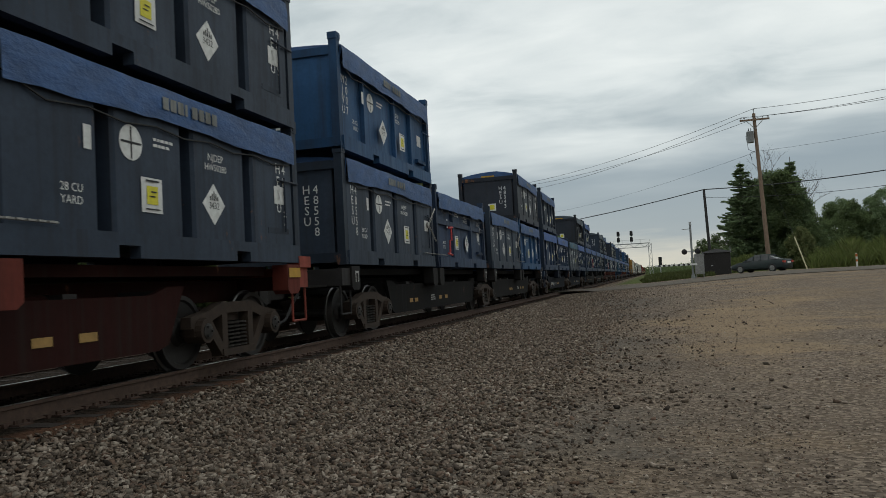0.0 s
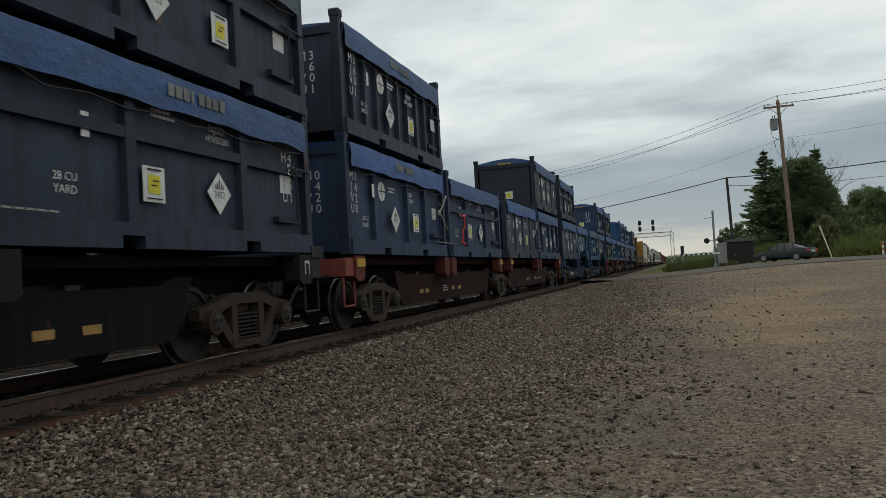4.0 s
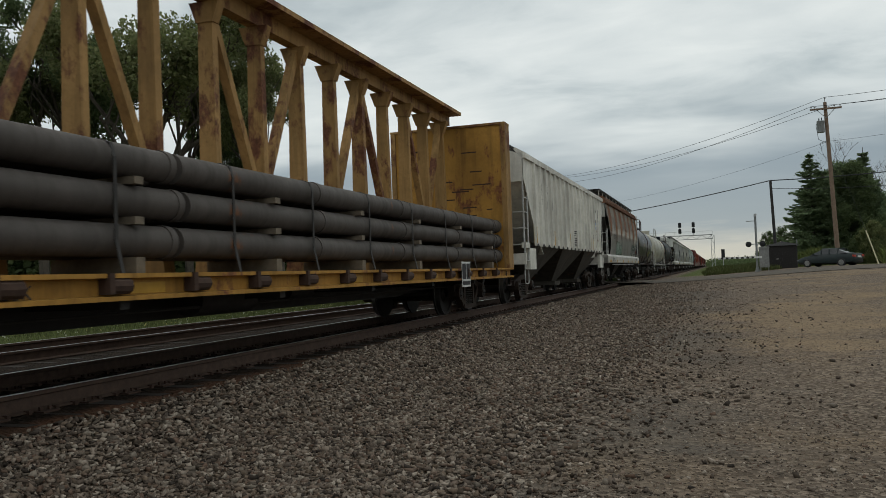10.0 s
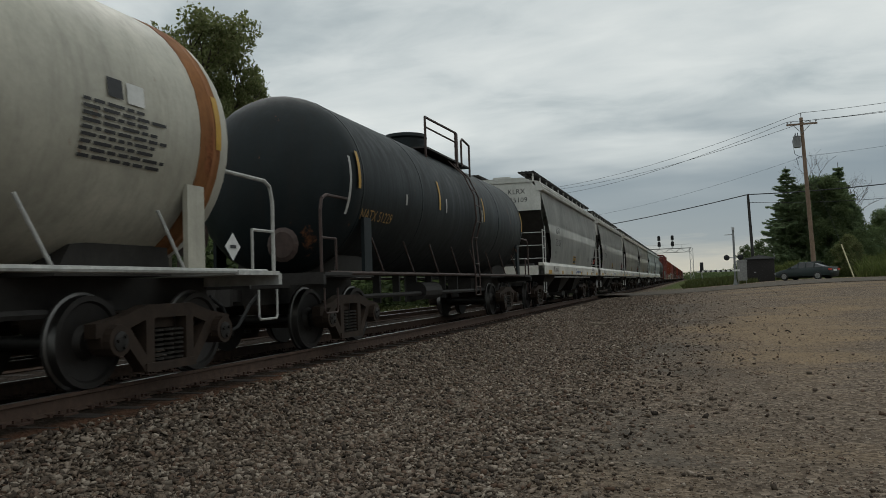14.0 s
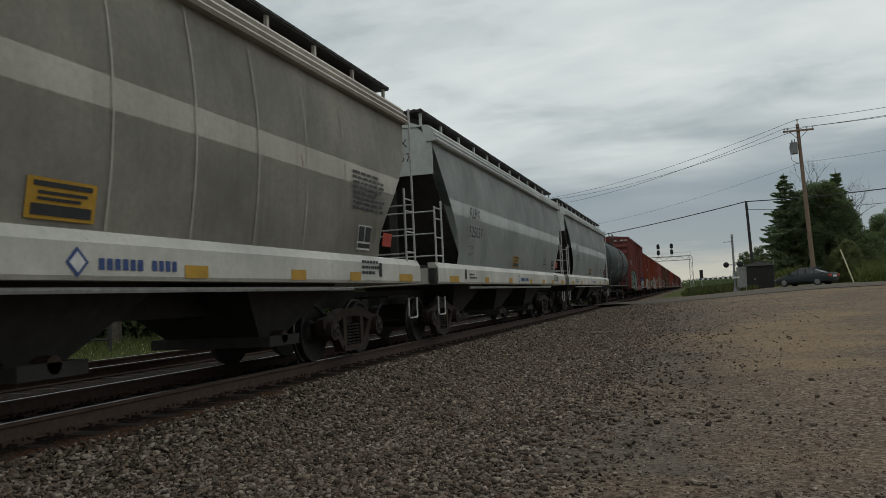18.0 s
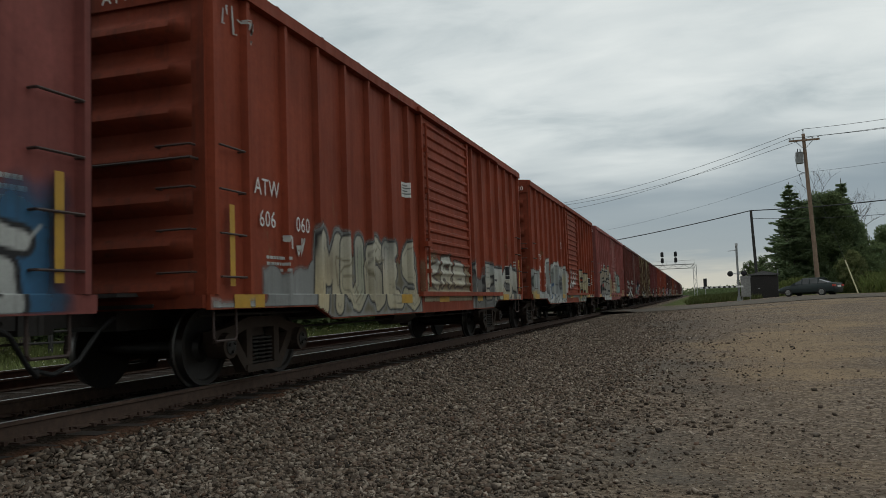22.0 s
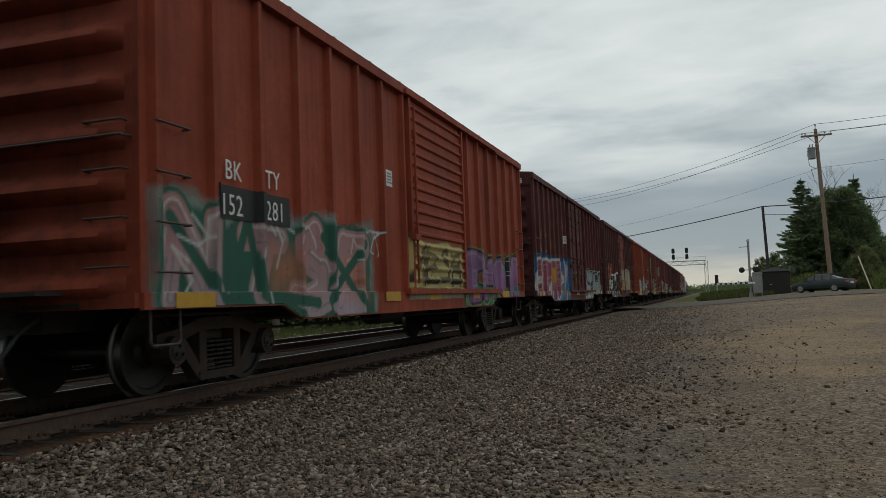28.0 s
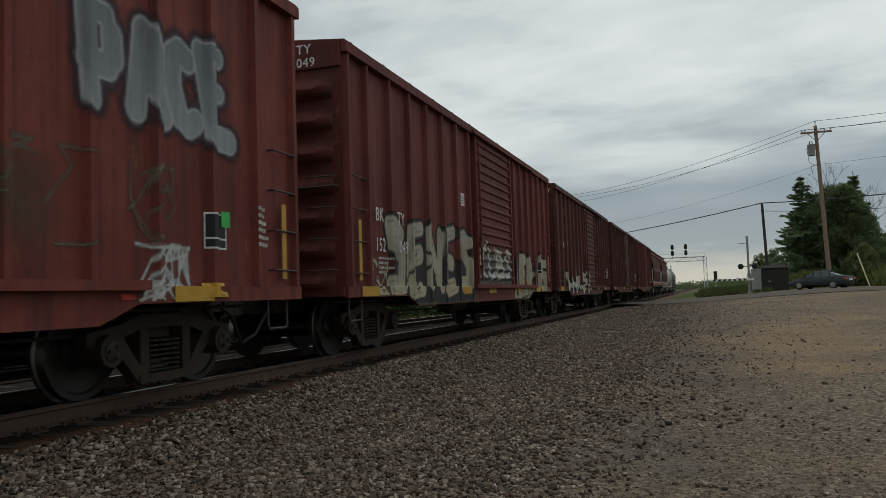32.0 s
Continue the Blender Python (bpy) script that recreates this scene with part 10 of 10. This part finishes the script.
boxcar(506.95, 522.5, (0.125, 0.036, 0.028), "dark brown boxcar with scrawled white tags", "rib", [("BK", 1.4, 2.35, 0.33), ("TY", 2.3, 2.35, 0.33), ("151", 1.4, 1.9, 0.33), ("667", 2.35, 1.9, 0.33)], "BKTY 151667", 0.28, 0.8, seed=5, letters=(("DES!", 8.3, 1.82, 0.3, "spray_mint", 1.3),),
       art=((0.3, 6.3, 0.74, 2.5, (op("mist", 0.4, 6.1, 0.72, 1.3, SMOKE, ragged=0.3, soft=0.3, strength=0.6), op("word", "SKXVS", 1.5, 6.0, 0.85, 2.2, 0.16, CHALK, ASH, INK, rim=0.03, wild=0.8, drips=14))),
            (6.4, 10.6, 0.92, 2.3, (op("mist", 9.2, 10.5, 1.12, 1.5, (0.10, 0.15, 0.14), ragged=0.2, soft=0.4, strength=0.7), op("blobs", 6.9, 7.6, 1.35, 1.5, 3, 0.07, ASH), op("scribble", 9.3, 9.9, 1.2, 1.7, 6, 0.013, (0.10, 0.20, 0.17)))),
            (9.6, 15.5, 0.74, 2.5, (op("mist", 9.7, 13.6, 0.72, 1.10, (0.23, 0.035, 0.03), ragged=0.08, soft=0.15), op("mist", 10.5, 13.9, 1.05, 2.05, SEA, ragged=0.15, soft=0.5, strength=0.9), op("word", "FLAN", 10.7, 13.6, 1.02, 1.85, 0.34, (0.34, 0.10, 0.09), (0.24, 0.22, 0.23), (0.015, 0.045, 0.05), rim=0.05, wild=0.5, shine=(0.25, 0.30, 0.30)), op("mist", 10.8, 13.4, 1.0, 1.18, (0.14, 0.28, 0.26), ragged=0.15, soft=0.3, strength=0.6), op("scribble", 14.2, 15.0, 1.6, 2.2, 8, 0.014, CHALK), op("scribble", 13.7, 14.1, 1.2, 2.0, 5, 0.012, (0.08, 0.40, 0.10)), op("word", "NMGIS", 10.6, 12.3, 0.75, 0.98, 0.03, CHALK, CHALK, INK, rim=0.0, wild=0.2)))),
       figure=10.12, tags=((6.85, 1.75, 0.6, 0.55, "spray_white"), (7.5, 2.9, 0.4, 0.4, "white_dull"), (7.6, 0.97, 0.35, 0.14, "spray_white")))
boxcar(524.2, 539.65, (0.34, 0.28, 0.165), "badly rusted cream boxcar with peeling paint", "corr", [("SRN", 1.55, 2.25, 0.33), ("6628", 1.55, 1.85, 0.33)], "SRN 6628", 1.15, 0.95, seed=6, rust_col=(0.062, 0.028, 0.016), ribs=9,
       art=((0.8, 7.0, 0.74, 2.2, (op("mist", 0.9, 6.8, 0.72, 1.2, ASH, ragged=0.3, soft=0.4, strength=0.6), op("word", "VNXS", 1.5, 5.8, 0.75, 1.6, 0.08, (0.30, 0.27, 0.22), ASH, (0.09, 0.08, 0.05), rim=0.02, wild=1.2, drips=16), op("scribble", 2.0, 6.0, 0.9, 1.7, 4, 0.012, (0.06, 0.16, 0.30)))),))
boxcar(541.0, 556.5, (0.14, 0.035, 0.035), "dark red boxcar with heavy white sprayed letters", "rib", [("BK", 1.56, 2.5, 0.33), ("TY", 2.48, 2.5, 0.33), ("151", 1.56, 2.05, 0.33), ("922", 2.48, 2.05, 0.33)], "BKTY 151922", 0.1, 0.35, seed=7,
       art=((2.5, 6.4, 0.74, 2.2, (op("mist", 2.6, 6.3, 0.72, 1.5, (0.06, 0.055, 0.05), ragged=0.3, soft=0.3, strength=0.6), op("word", "SVX", 2.8, 6.0, 0.78, 1.85, 0.20, PEWTER, ASH, INK, wild=1.1), op("scribble", 2.9, 6.1, 0.85, 1.8, 8, 0.02, INK),)), (9.9, 15.0, 0.74, 2.2, (op("word", "NKSV", 10.3, 14.5, 0.80, 1.9, 0.18, (0.27, 0.24, 0.18), BONE, INK, wild=1.1), op("scribble", 10.4, 14.4, 0.85, 1.8, 10, 0.02, INK),))), tags=((7.8, 2.4, 1.0, 0.5, "spray_white"),))
boxcar(558.2, 573.95, (0.215, 0.045, 0.027), "bright oxide boxcar with a black painted door foot", "corr", [("BK", 1.58, 2.5, 0.33), ("TY", 2.5, 2.5, 0.33), ("152", 1.58, 2.05, 0.33), ("246", 2.5, 2.05, 0.33), ("SECURE BOTH", 8.3, 3.2, 0.17), ("BEFORE MOVING", 8.3, 2.98, 0.17)], "BKTY 152246", 0.08, 0.3, seed=8,
       art=((2.6, 6.6, 0.74, 2.7, (op("mist", 3.0, 6.3, 0.72, 1.9, (0.33, 0.16, 0.10), ragged=0.35, soft=0.25, strength=0.8), op("word", "SKX", 3.2, 6.0, 0.85, 2.1, 0.20, TAN_S, (0.36, 0.20, 0.14), (0.16, 0.05, 0.035), wild=1.1), op("scribble", 3.2, 6.0, 0.9, 2.0, 8, 0.02, (0.16, 0.05, 0.035)))),
            (6.7, 10.0, 1.05, 2.5, (op("mist", 6.75, 9.95, 1.1, 1.85, INK, ragged=0.16, soft=0.08), op("mist", 8.2, 9.9, 1.6, 2.1, (0.30, 0.13, 0.09), ragged=0.15, soft=0.25, strength=0.5))),
            (10.0, 15.4, 0.80, 2.2, (op("mist", 10.3, 13.6, 1.0, 1.7, (0.30, 0.14, 0.10), ragged=0.3, soft=0.4, strength=0.6), op("scribble", 10.4, 14.6, 1.0, 1.9, 9, 0.016, TAN_S)))))
boxcar(575.75, 591.5, (0.235, 0.049, 0.025), "oxide red boxcar with green and pink sprayed lettering", "corr", [("BK", 1.51, 2.29, 0.31), ("TY", 2.34, 2.29, 0.31), ("152", 1.47, 1.90, 0.33), ("281", 2.38, 1.91, 0.33)], "BKTY 152281", 0.08, 0.3, seed=9,
       art=((0.0, 6.1, 0.74, 2.45, (op("mist", 0.15, 5.3, 0.72, 2.02, (0.24, 0.30, 0.28), ragged=0.22, soft=0.2, strength=0.8), op("mist", 0.2, 5.2, 0.72, 1.92, PINE, ragged=0.2, soft=0.1),
             op("word", "NTSE", 0.25, 5.2, 0.74, 2.06, 0.44, (0.30, 0.24, 0.26), (0.30, 0.15, 0.15), (0.018, 0.09, 0.06), rim=0.04, wild=0.7, slant=0.15, shine=CHALK), op("mist", 2.3, 3.1, 1.1, 1.65, CORAL, ragged=0.2, soft=0.35, strength=0.65), op("mist", 4.2, 5.0, 1.0, 1.55, CORAL, ragged=0.2, soft=0.35, strength=0.65), op("word", "VLX", 0.4, 5.1, 0.76, 1.95, 0.13, PINE, PINE, PINE, rim=0.0, wild=1.0), op("scribble", 0.4, 5.0, 0.85, 1.9, 7, 0.014, CHALK), op("scribble", 5.1, 5.8, 1.6, 2.0, 4, 0.012, CHALK))),
            (6.7, 9.95, 0.92, 2.3, (op("mist", 6.78, 9.85, 1.12, 1.98, (0.36, 0.29, 0.115), ragged=0.08, soft=0.06), op("word", "MESB", 6.9, 9.8, 1.15, 1.95, 0.10, INK, (0.15, 0.10, 0.03), INK, rim=0.0, wild=0.9), op("scribble", 6.9, 9.8, 1.15, 1.9, 10, 0.014, (0.10, 0.07, 0.02)), op("mist", 5.6, 9.9, 0.90, 1.06, BONE, ragged=0.05, soft=0.08, strength=0.8))),
            (9.95, 15.5, 0.74, 2.2, (op("mist", 10.0, 15.2, 0.72, 1.25, (0.10, 0.24, 0.12), ragged=0.2, soft=0.15, strength=0.85), op("word", "EHON", 10.3, 15.1, 0.76, 2.02, 0.42, (0.21, 0.09, 0.20), (0.26, 0.15, 0.27), (0.03, 0.02, 0.035), rim=0.045, halo=(0.20, 0.30, 0.12), wide=0.08, wild=0.6, shine=(0.30, 0.22, 0.31)), op("blobs", 10.4, 15.0, 0.9, 1.7, 7, 0.08, (0.05, 0.20, 0.13))))),
       labels=((1.95, 1.86, 1.6, 0.36, "dark_panel"),))
boxcar(593.1, 608.8, (0.085, 0.026, 0.024), "dark maroon boxcar with blue-edged wine-red sprayed letters", "wide", [("72500", 1.92, 1.25, 0.15), ("213500", 1.94, 1.40, 0.15)], "KCS 72735", 0.15, 0.45, seed=10, doors=(6.28, 9.96), bays=(0.77, 0.81),
       art=((0.0, 6.5, 0.74, 2.75, (op("mist", 0.05, 6.25, 0.72, 2.20, (0.035, 0.12, 0.24), ragged=0.12, soft=0.22), op("mist", 0.1, 6.1, 0.72, 1.9, SKY, ragged=0.3, soft=0.6, strength=0.5),
             op("word", "ONTPI", 0.15, 5.95, 0.70, 2.14, 0.50, (0.20, 0.045, 0.07), (0.23, 0.075, 0.10), CHALK, rim=0.065, wild=0.45), op("scribble", 0.3, 5.6, 0.8, 1.95, 34, 0.008, (0.34, 0.20, 0.22)), op("mist", 4.45, 5.1, 0.95, 1.28, (0.17, 0.16, 0.155), ragged=0.05, soft=0.05), op("mist", 3.0, 3.2, 1.35, 1.85, (0.42, 0.20, 0.02), ragged=0.02, soft=0.03), op("mist", 5.72, 5.86, 1.25, 1.6, (0.42, 0.20, 0.02), ragged=0.02, soft=0.03))),
            (0.6, 3.4, 2.0, 3.2, tuple(op("word", ch, c - 0.27, c + 0.27, 2.22, 3.06, 0.125, (0.22, 0.115, 0.035), (0.20, 0.10, 0.03), (0.13, 0.06, 0.025), rim=0.006, wild=0.05) for ch, c in (("K", 1.28), ("C", 2.01), ("S", 2.72)))),
            (6.3, 9.95, 0.95, 2.1, (op("scribble", 7.0, 9.0, 1.2, 1.8, 5, 0.014, BONE), op("scribble", 7.4, 7.9, 1.15, 1.8, 4, 0.018, OCHRE))),
            (9.9, 15.6, 0.74, 2.3, (op("mist", 10.0, 15.5, 0.72, 1.35, CHALK, ragged=0.25, soft=0.15, strength=0.9), op("word", "HVUSA", 10.1, 15.4, 0.80, 2.0, 0.34, (0.34, 0.35, 0.32), (0.19, 0.23, 0.25), (0.05, 0.055, 0.06), rim=0.06, halo=CHALK, wide=0.1, wild=0.5, drips=8)))),
       tags=((5.3, 3.2, 0.4, 0.3, "spray_pink"),))
boxcar(610.4, 626.05, (0.078, 0.030, 0.026), "weathered brown boxcar with a patched red mark panel", "rib", [("F", 1.7, 2.2, 0.32), ("X", 2.5, 2.2, 0.32), ("E", 3.2, 2.2, 0.32), ("87", 1.7, 1.75, 0.32), ("20", 2.6, 1.75, 0.32), ("62", 3.4, 1.75, 0.32)], "FXE 872062", 0.3, 0.55, seed=11, doors=(6.6, 9.69), doorcol=(0.145, 0.036, 0.028),
       art=((1.0, 6.45, 0.74, 2.9, (op("mist", 1.2, 3.6, 0.95, 2.6, (0.20, 0.055, 0.035), ragged=0.1, soft=0.08), op("word", "SHNY", 1.9, 6.1, 0.66, 2.10, 0.34, INK, (0.035, 0.03, 0.028), CHALK, rim=0.075, wild=0.45, slant=0.2, drips=26), op("mist", 5.75, 6.35, 1.25, 1.75, (0.30, 0.13, 0.06), ragged=0.2, soft=0.2, strength=0.7), op("scribble", 6.0, 6.4, 0.76, 0.92, 4, 0.012, CHALK))),
            (6.5, 9.8, 0.92, 2.9, (op("mist", 6.68, 9.6, 1.14, 2.36, (0.30, 0.25, 0.15), ragged=0.10, soft=0.10, strength=0.92), op("mist", 6.7, 9.6, 1.14, 1.62, (0.17, 0.065, 0.025), ragged=0.35, soft=0.4, strength=0.75), op("word", "KRIL", 6.8, 9.5, 1.30, 2.40, 0.24, (0.28, 0.26, 0.18), (0.24, 0.28, 0.24), (0.12, 0.085, 0.05), rim=0.05, wild=0.5), op("scribble", 6.9, 9.5, 1.2, 1.6, 8, 0.02, (0.22, 0.10, 0.04)), op("scribble", 7.0, 8.0, 2.55, 2.85, 6, 0.012, BONE))),
            (9.75, 14.6, 0.92, 2.8, (op("mist", 12.9, 14.3, 0.98, 1.85, (0.24, 0.06, 0.03), ragged=0.12, soft=0.2), op("word", "CNEN", 9.95, 13.5, 0.98, 2.46, 0.38, (0.33, 0.27, 0.17), (0.27, 0.26, 0.22), INK, rim=0.035, halo=(0.27, 0.25, 0.20), wide=0.075, wild=0.4, shine=SMOKE), op("scribble", 10.5, 13.2, 2.4, 2.65, 5, 0.012, CHALK)))),
       tags=((14.0, 0.95, 0.6, 0.3, "spray_white"),))
boxcar(627.2, 642.65, (0.200, 0.045, 0.022), "oxide red boxcar with grey and pale sprayed patches", "rib", [("F", 1.7, 2.35, 0.33), ("X", 2.6, 2.3, 0.33), ("E", 3.5, 2.3, 0.33), ("87", 1.7, 1.85, 0.33), ("17", 2.6, 1.85, 0.33), ("05", 3.5, 1.85, 0.33)], "FXE 871705", 0.15, 0.35, seed=12, doors=(6.2, 9.24), bays=(0.35, 0.9),
       art=((3.9, 6.2, 0.74, 2.3, (op("mist", 4.2, 6.1, 0.72, 1.8, (0.27, 0.33, 0.33), ragged=0.3, soft=0.2), op("mist", 4.3, 5.8, 0.72, 1.25, BONE, ragged=0.2, soft=0.2))),
            (6.15, 9.3, 0.92, 2.45, (op("mist", 6.22, 9.22, 1.12, 2.18, (0.36, 0.37, 0.34), ragged=0.08, soft=0.06), op("mist", 6.3, 9.2, 1.12, 1.3, (0.20, 0.20, 0.08), ragged=0.06, soft=0.1, strength=0.8), op("word", "SOAE", 6.35, 9.15, 1.20, 2.05, 0.22, (0.30, 0.31, 0.28), (0.24, 0.27, 0.27), (0.16, 0.15, 0.15), rim=0.03, wild=0.7), op("blobs", 8.1, 8.9, 1.45, 1.85, 2, 0.22, (0.22, 0.26, 0.27), SMOKE), op("scribble", 6.4, 9.1, 1.2, 1.5, 7, 0.02, (0.12, 0.13, 0.04)))),
            (9.2, 14.6, 0.74, 2.5, (op("mist", 9.3, 13.6, 0.72, 1.75, PEWTER, ragged=0.18, soft=0.10), op("blobs", 9.5, 13.6, 1.65, 2.0, 9, 0.14, PEWTER), op("word", "LAER", 9.45, 13.8, 0.96, 1.86, 0.32, (0.04, 0.042, 0.042), (0.062, 0.063, 0.062), (0.40, 0.41, 0.40), rim=0.05, wild=0.5), op("mist", 6.5, 13.4, 0.72, 0.98, SMOKE, ragged=0.04, soft=0.08), op("word", "LAVIAI", 9.3, 13.0, 0.70, 1.0, 0.04, CHALK, CHALK, CHALK, rim=0.0, wild=0.5), op("scribble", 13.9, 14.4, 1.0, 1.6, 6, 0.012, BONE)))),
       tags=((14.9, 2.7, 0.5, 1.0, "white_dull"), (14.2, 2.75, 0.3, 0.3, "spray_white")))
boxcar(644.5, 660.1, (0.165, 0.043, 0.034), "dull brown boxcar with silver and cream sprayed letters", "rib", [("BK", 1.24, 2.2, 0.31), ("TY", 2.05, 2.2, 0.31), ("152", 1.27, 1.75, 0.31), ("305", 2.15, 1.75, 0.31), ("LD LMT", 1.3, 1.5, 0.12), ("LT WT", 1.3, 1.32, 0.12)], "BKTY 152305", 0.24, 0.75, seed=13, bays=(0.78, 0.9), doors=(6.75, 9.85),
       art=((0.0, 1.3, 1.7, 4.5, (op("mist", 0.03, 0.75, 2.3, 4.3, (0.04, 0.12, 0.075), ragged=0.3, soft=0.2), op("word", "VI", 0.05, 1.0, 2.0, 4.2, 0.09, MINT, (0.30, 0.34, 0.31), PINE, wild=0.8), op("scribble", 0.05, 0.9, 2.0, 4.1, 8, 0.014, MINT))),
            (1.9, 6.7, 0.74, 2.4, (op("mist", 2.2, 6.3, 0.72, 1.0, BONE, ragged=0.1, soft=0.1), op("word", "NOPE", 2.3, 6.4, 0.76, 2.1, 0.34, (0.10, 0.095, 0.06), SMOKE, BONE, rim=0.07, wild=0.6))),
            (10.0, 15.5, 0.92, 2.4, (op("mist", 10.2, 11.5, 1.5, 1.9, (0.10, 0.085, 0.05), ragged=0.25, soft=0.5, strength=0.6), op("scribble", 10.3, 13.4, 1.4, 2.2, 14, 0.010, (0.13, 0.11, 0.08)), op("scribble", 12.6, 13.4, 0.93, 1.45, 12, 0.014, CHALK))),
            (11.4, 14.6, 2.1, 4.3, (op("word", "PACE", 11.95, 14.2, 2.52, 3.62, 0.21, (0.25, 0.27, 0.28), (0.16, 0.175, 0.19), (0.33, 0.345, 0.35), rim=0.022, halo=(0.05, 0.035, 0.045), wide=0.085, wild=0.25, slant=-0.12),))),
       upright=True, labels=((14.02, 1.69, 0.16, 0.17, "green_mark"), (12.44, 0.94, 0.18, 0.13, "red_mark"), (13.77, 0.945, 0.4, 0.15, "yellow_mark")))
boxcar(661.5, 677.1, (0.125, 0.034, 0.030), "brown-red boxcar with cream and black sprayed letters", "corr", [("BK", 1.27, 2.1, 0.31), ("152", 1.29, 1.62, 0.31), ("TY", 2.2, 2.1, 0.31), ("049", 2.3, 1.62, 0.31)], "BKTY|152049", 0.12, 0.4, seed=14, doors=(6.7, 10.1), bays=(0.80, 0.92),
       art=((0.9, 6.7, 0.74, 2.6, (op("mist", 1.1, 6.5, 0.72, 1.0, BONE, ragged=0.1, soft=0.1), op("mist", 1.7, 6.5, 0.72, 1.6, INK, ragged=0.25, soft=0.1), op("word", "SENES", 1.5, 6.5, 0.78, 2.34, 0.33, BONE, (0.33, 0.31, 0.26), INK, rim=0.05, wild=0.7), op("scribble", 1.8, 6.2, 1.0, 2.1, 8, 0.02, INK), op("scribble", 1.0, 1.6, 0.95, 1.5, 7, 0.013, BONE))),
            (6.7, 10.1, 0.92, 2.4, (op("mist", 6.8, 10.0, 1.12, 1.8, (0.09, 0.085, 0.08), ragged=0.15, soft=0.1), op("word", "KUBS", 6.85, 9.95, 1.15, 2.1, 0.16, CHALK, BONE, INK, rim=0.04, wild=0.8))),
            (10.2, 15.3, 0.74, 2.4, (op("mist", 10.3, 15.0, 0.72, 0.98, BONE, ragged=0.1, soft=0.1), op("word", "IERUS", 10.3, 14.9, 0.78, 2.12, 0.28, BONE, (0.38, 0.35, 0.27), INK, rim=0.045, wild=0.6)))), upright=True)
boxcar(678.4, 693.9, (0.085, 0.030, 0.026), "dark brown boxcar with a few sprayed tags", "corr", [("BK", 1.56, 2.5, 0.33), ("TY", 2.48, 2.5, 0.33)], "BKTY 152377", 0.15, 0.4, seed=15, art=((1.8, 8.2, 0.76, 2.0, (op("word", "WNKSV", 2.0, 8.0, 0.78, 1.8, 0.20, CHALK, BONE, INK, wild=1.1),)),))
boxcar(695.7, 711.2, (0.075, 0.027, 0.024), "dark brown boxcar with sprayed letters at its foot", "rib", [], "", 0.2, 0.45, seed=16, near=False)
boxcar(713.0, 728.6, BROWN, "brown boxcar with ribbed sides", "rib", [], "", 0.15, 0.4, seed=17, near=False)
round_hopper(730.6, 745.6, (0.17, 0.035, 0.03), "plain red rounded covered hopper", [], "", 31, (0.17, 0.035, 0.03), near=False)
round_hopper(747.2, 762.2, (0.16, 0.035, 0.03), "plain red rounded covered hopper", [], "", 32, (0.17, 0.035, 0.03), near=False)
tank_car(764.0, 780.0, (0.55, 0.54, 0.50), "plain white tank car with pale rails", [], 0.0, "grab_white", 33, near=False)
tank_car(781.6, 797.6, (0.08, 0.08, 0.08), "plain dark grey tank car", [], 0.0, "grab", 34, near=False)

# ---- ties: pieces of the setting ----
for tr, far_side in ((near_track, False), (far_track, True)):
    for k in range(150 if not far_side else 70):
        y = -6 + k * 0.52
        t = part("tie", shared(("tie", k % 5), lambda: tie_mesh(k % 5)), None, tr)
        t.location = (0, y, 0)
        if not far_side:
            part("tie_plate", shared("tie_plate", make_tie_plate), None, tr).location = (0, y, 0)
    start = -6 + (150 if not far_side else 70) * 0.52
    bm = bmesh.new()
    k = 0
    while start + k * 0.52 < 330:
        y = start + k * 0.52
        if not 49 < y < 60:
            box(bm, -1.3, 1.3, y - 0.115, y + 0.115, -0.36, -0.18)
        k += 1
    tagged(part("far_ties", bm, M["tie"], tr), kind="stuff")


def motions():
    for ob, x, u, z in MOVERS:
        walk(ob, [(t, pose(x, u - SPEED * t, z)) for t in (0.0, 16.0, 32.0)])
    # wheels roll while they pass the camera
    step = SPEED / FPS / WHEEL_R
    for ob, y, u in WHEELS:
        first, last = (u - 26.0) / SPEED, (u + 2.0) / SPEED
        n0, n1 = max(0, round(first * FPS)), min(round(32.0 * FPS), round(last * FPS))
        rows = []
        if n1 > n0:
            if n0 > 0:
                rows.append((0.0, Matrix.Translation((0, y, WHEEL_R))))
            for n in range(n0, n1 + 1):
                rows.append((n / FPS, Matrix.Translation((0, y, WHEEL_R)) @ Matrix.Rotation(step * (n - n0), 4, "X")))
            if n1 < round(32.0 * FPS):
                rows.append((32.0, rows[-1][1]))
        else:
            rows = [(0.0, Matrix.Translation((0, y, WHEEL_R))), (32.0, Matrix.Translation((0, y, WHEEL_R)))]
        walk(ob, rows)


motions()
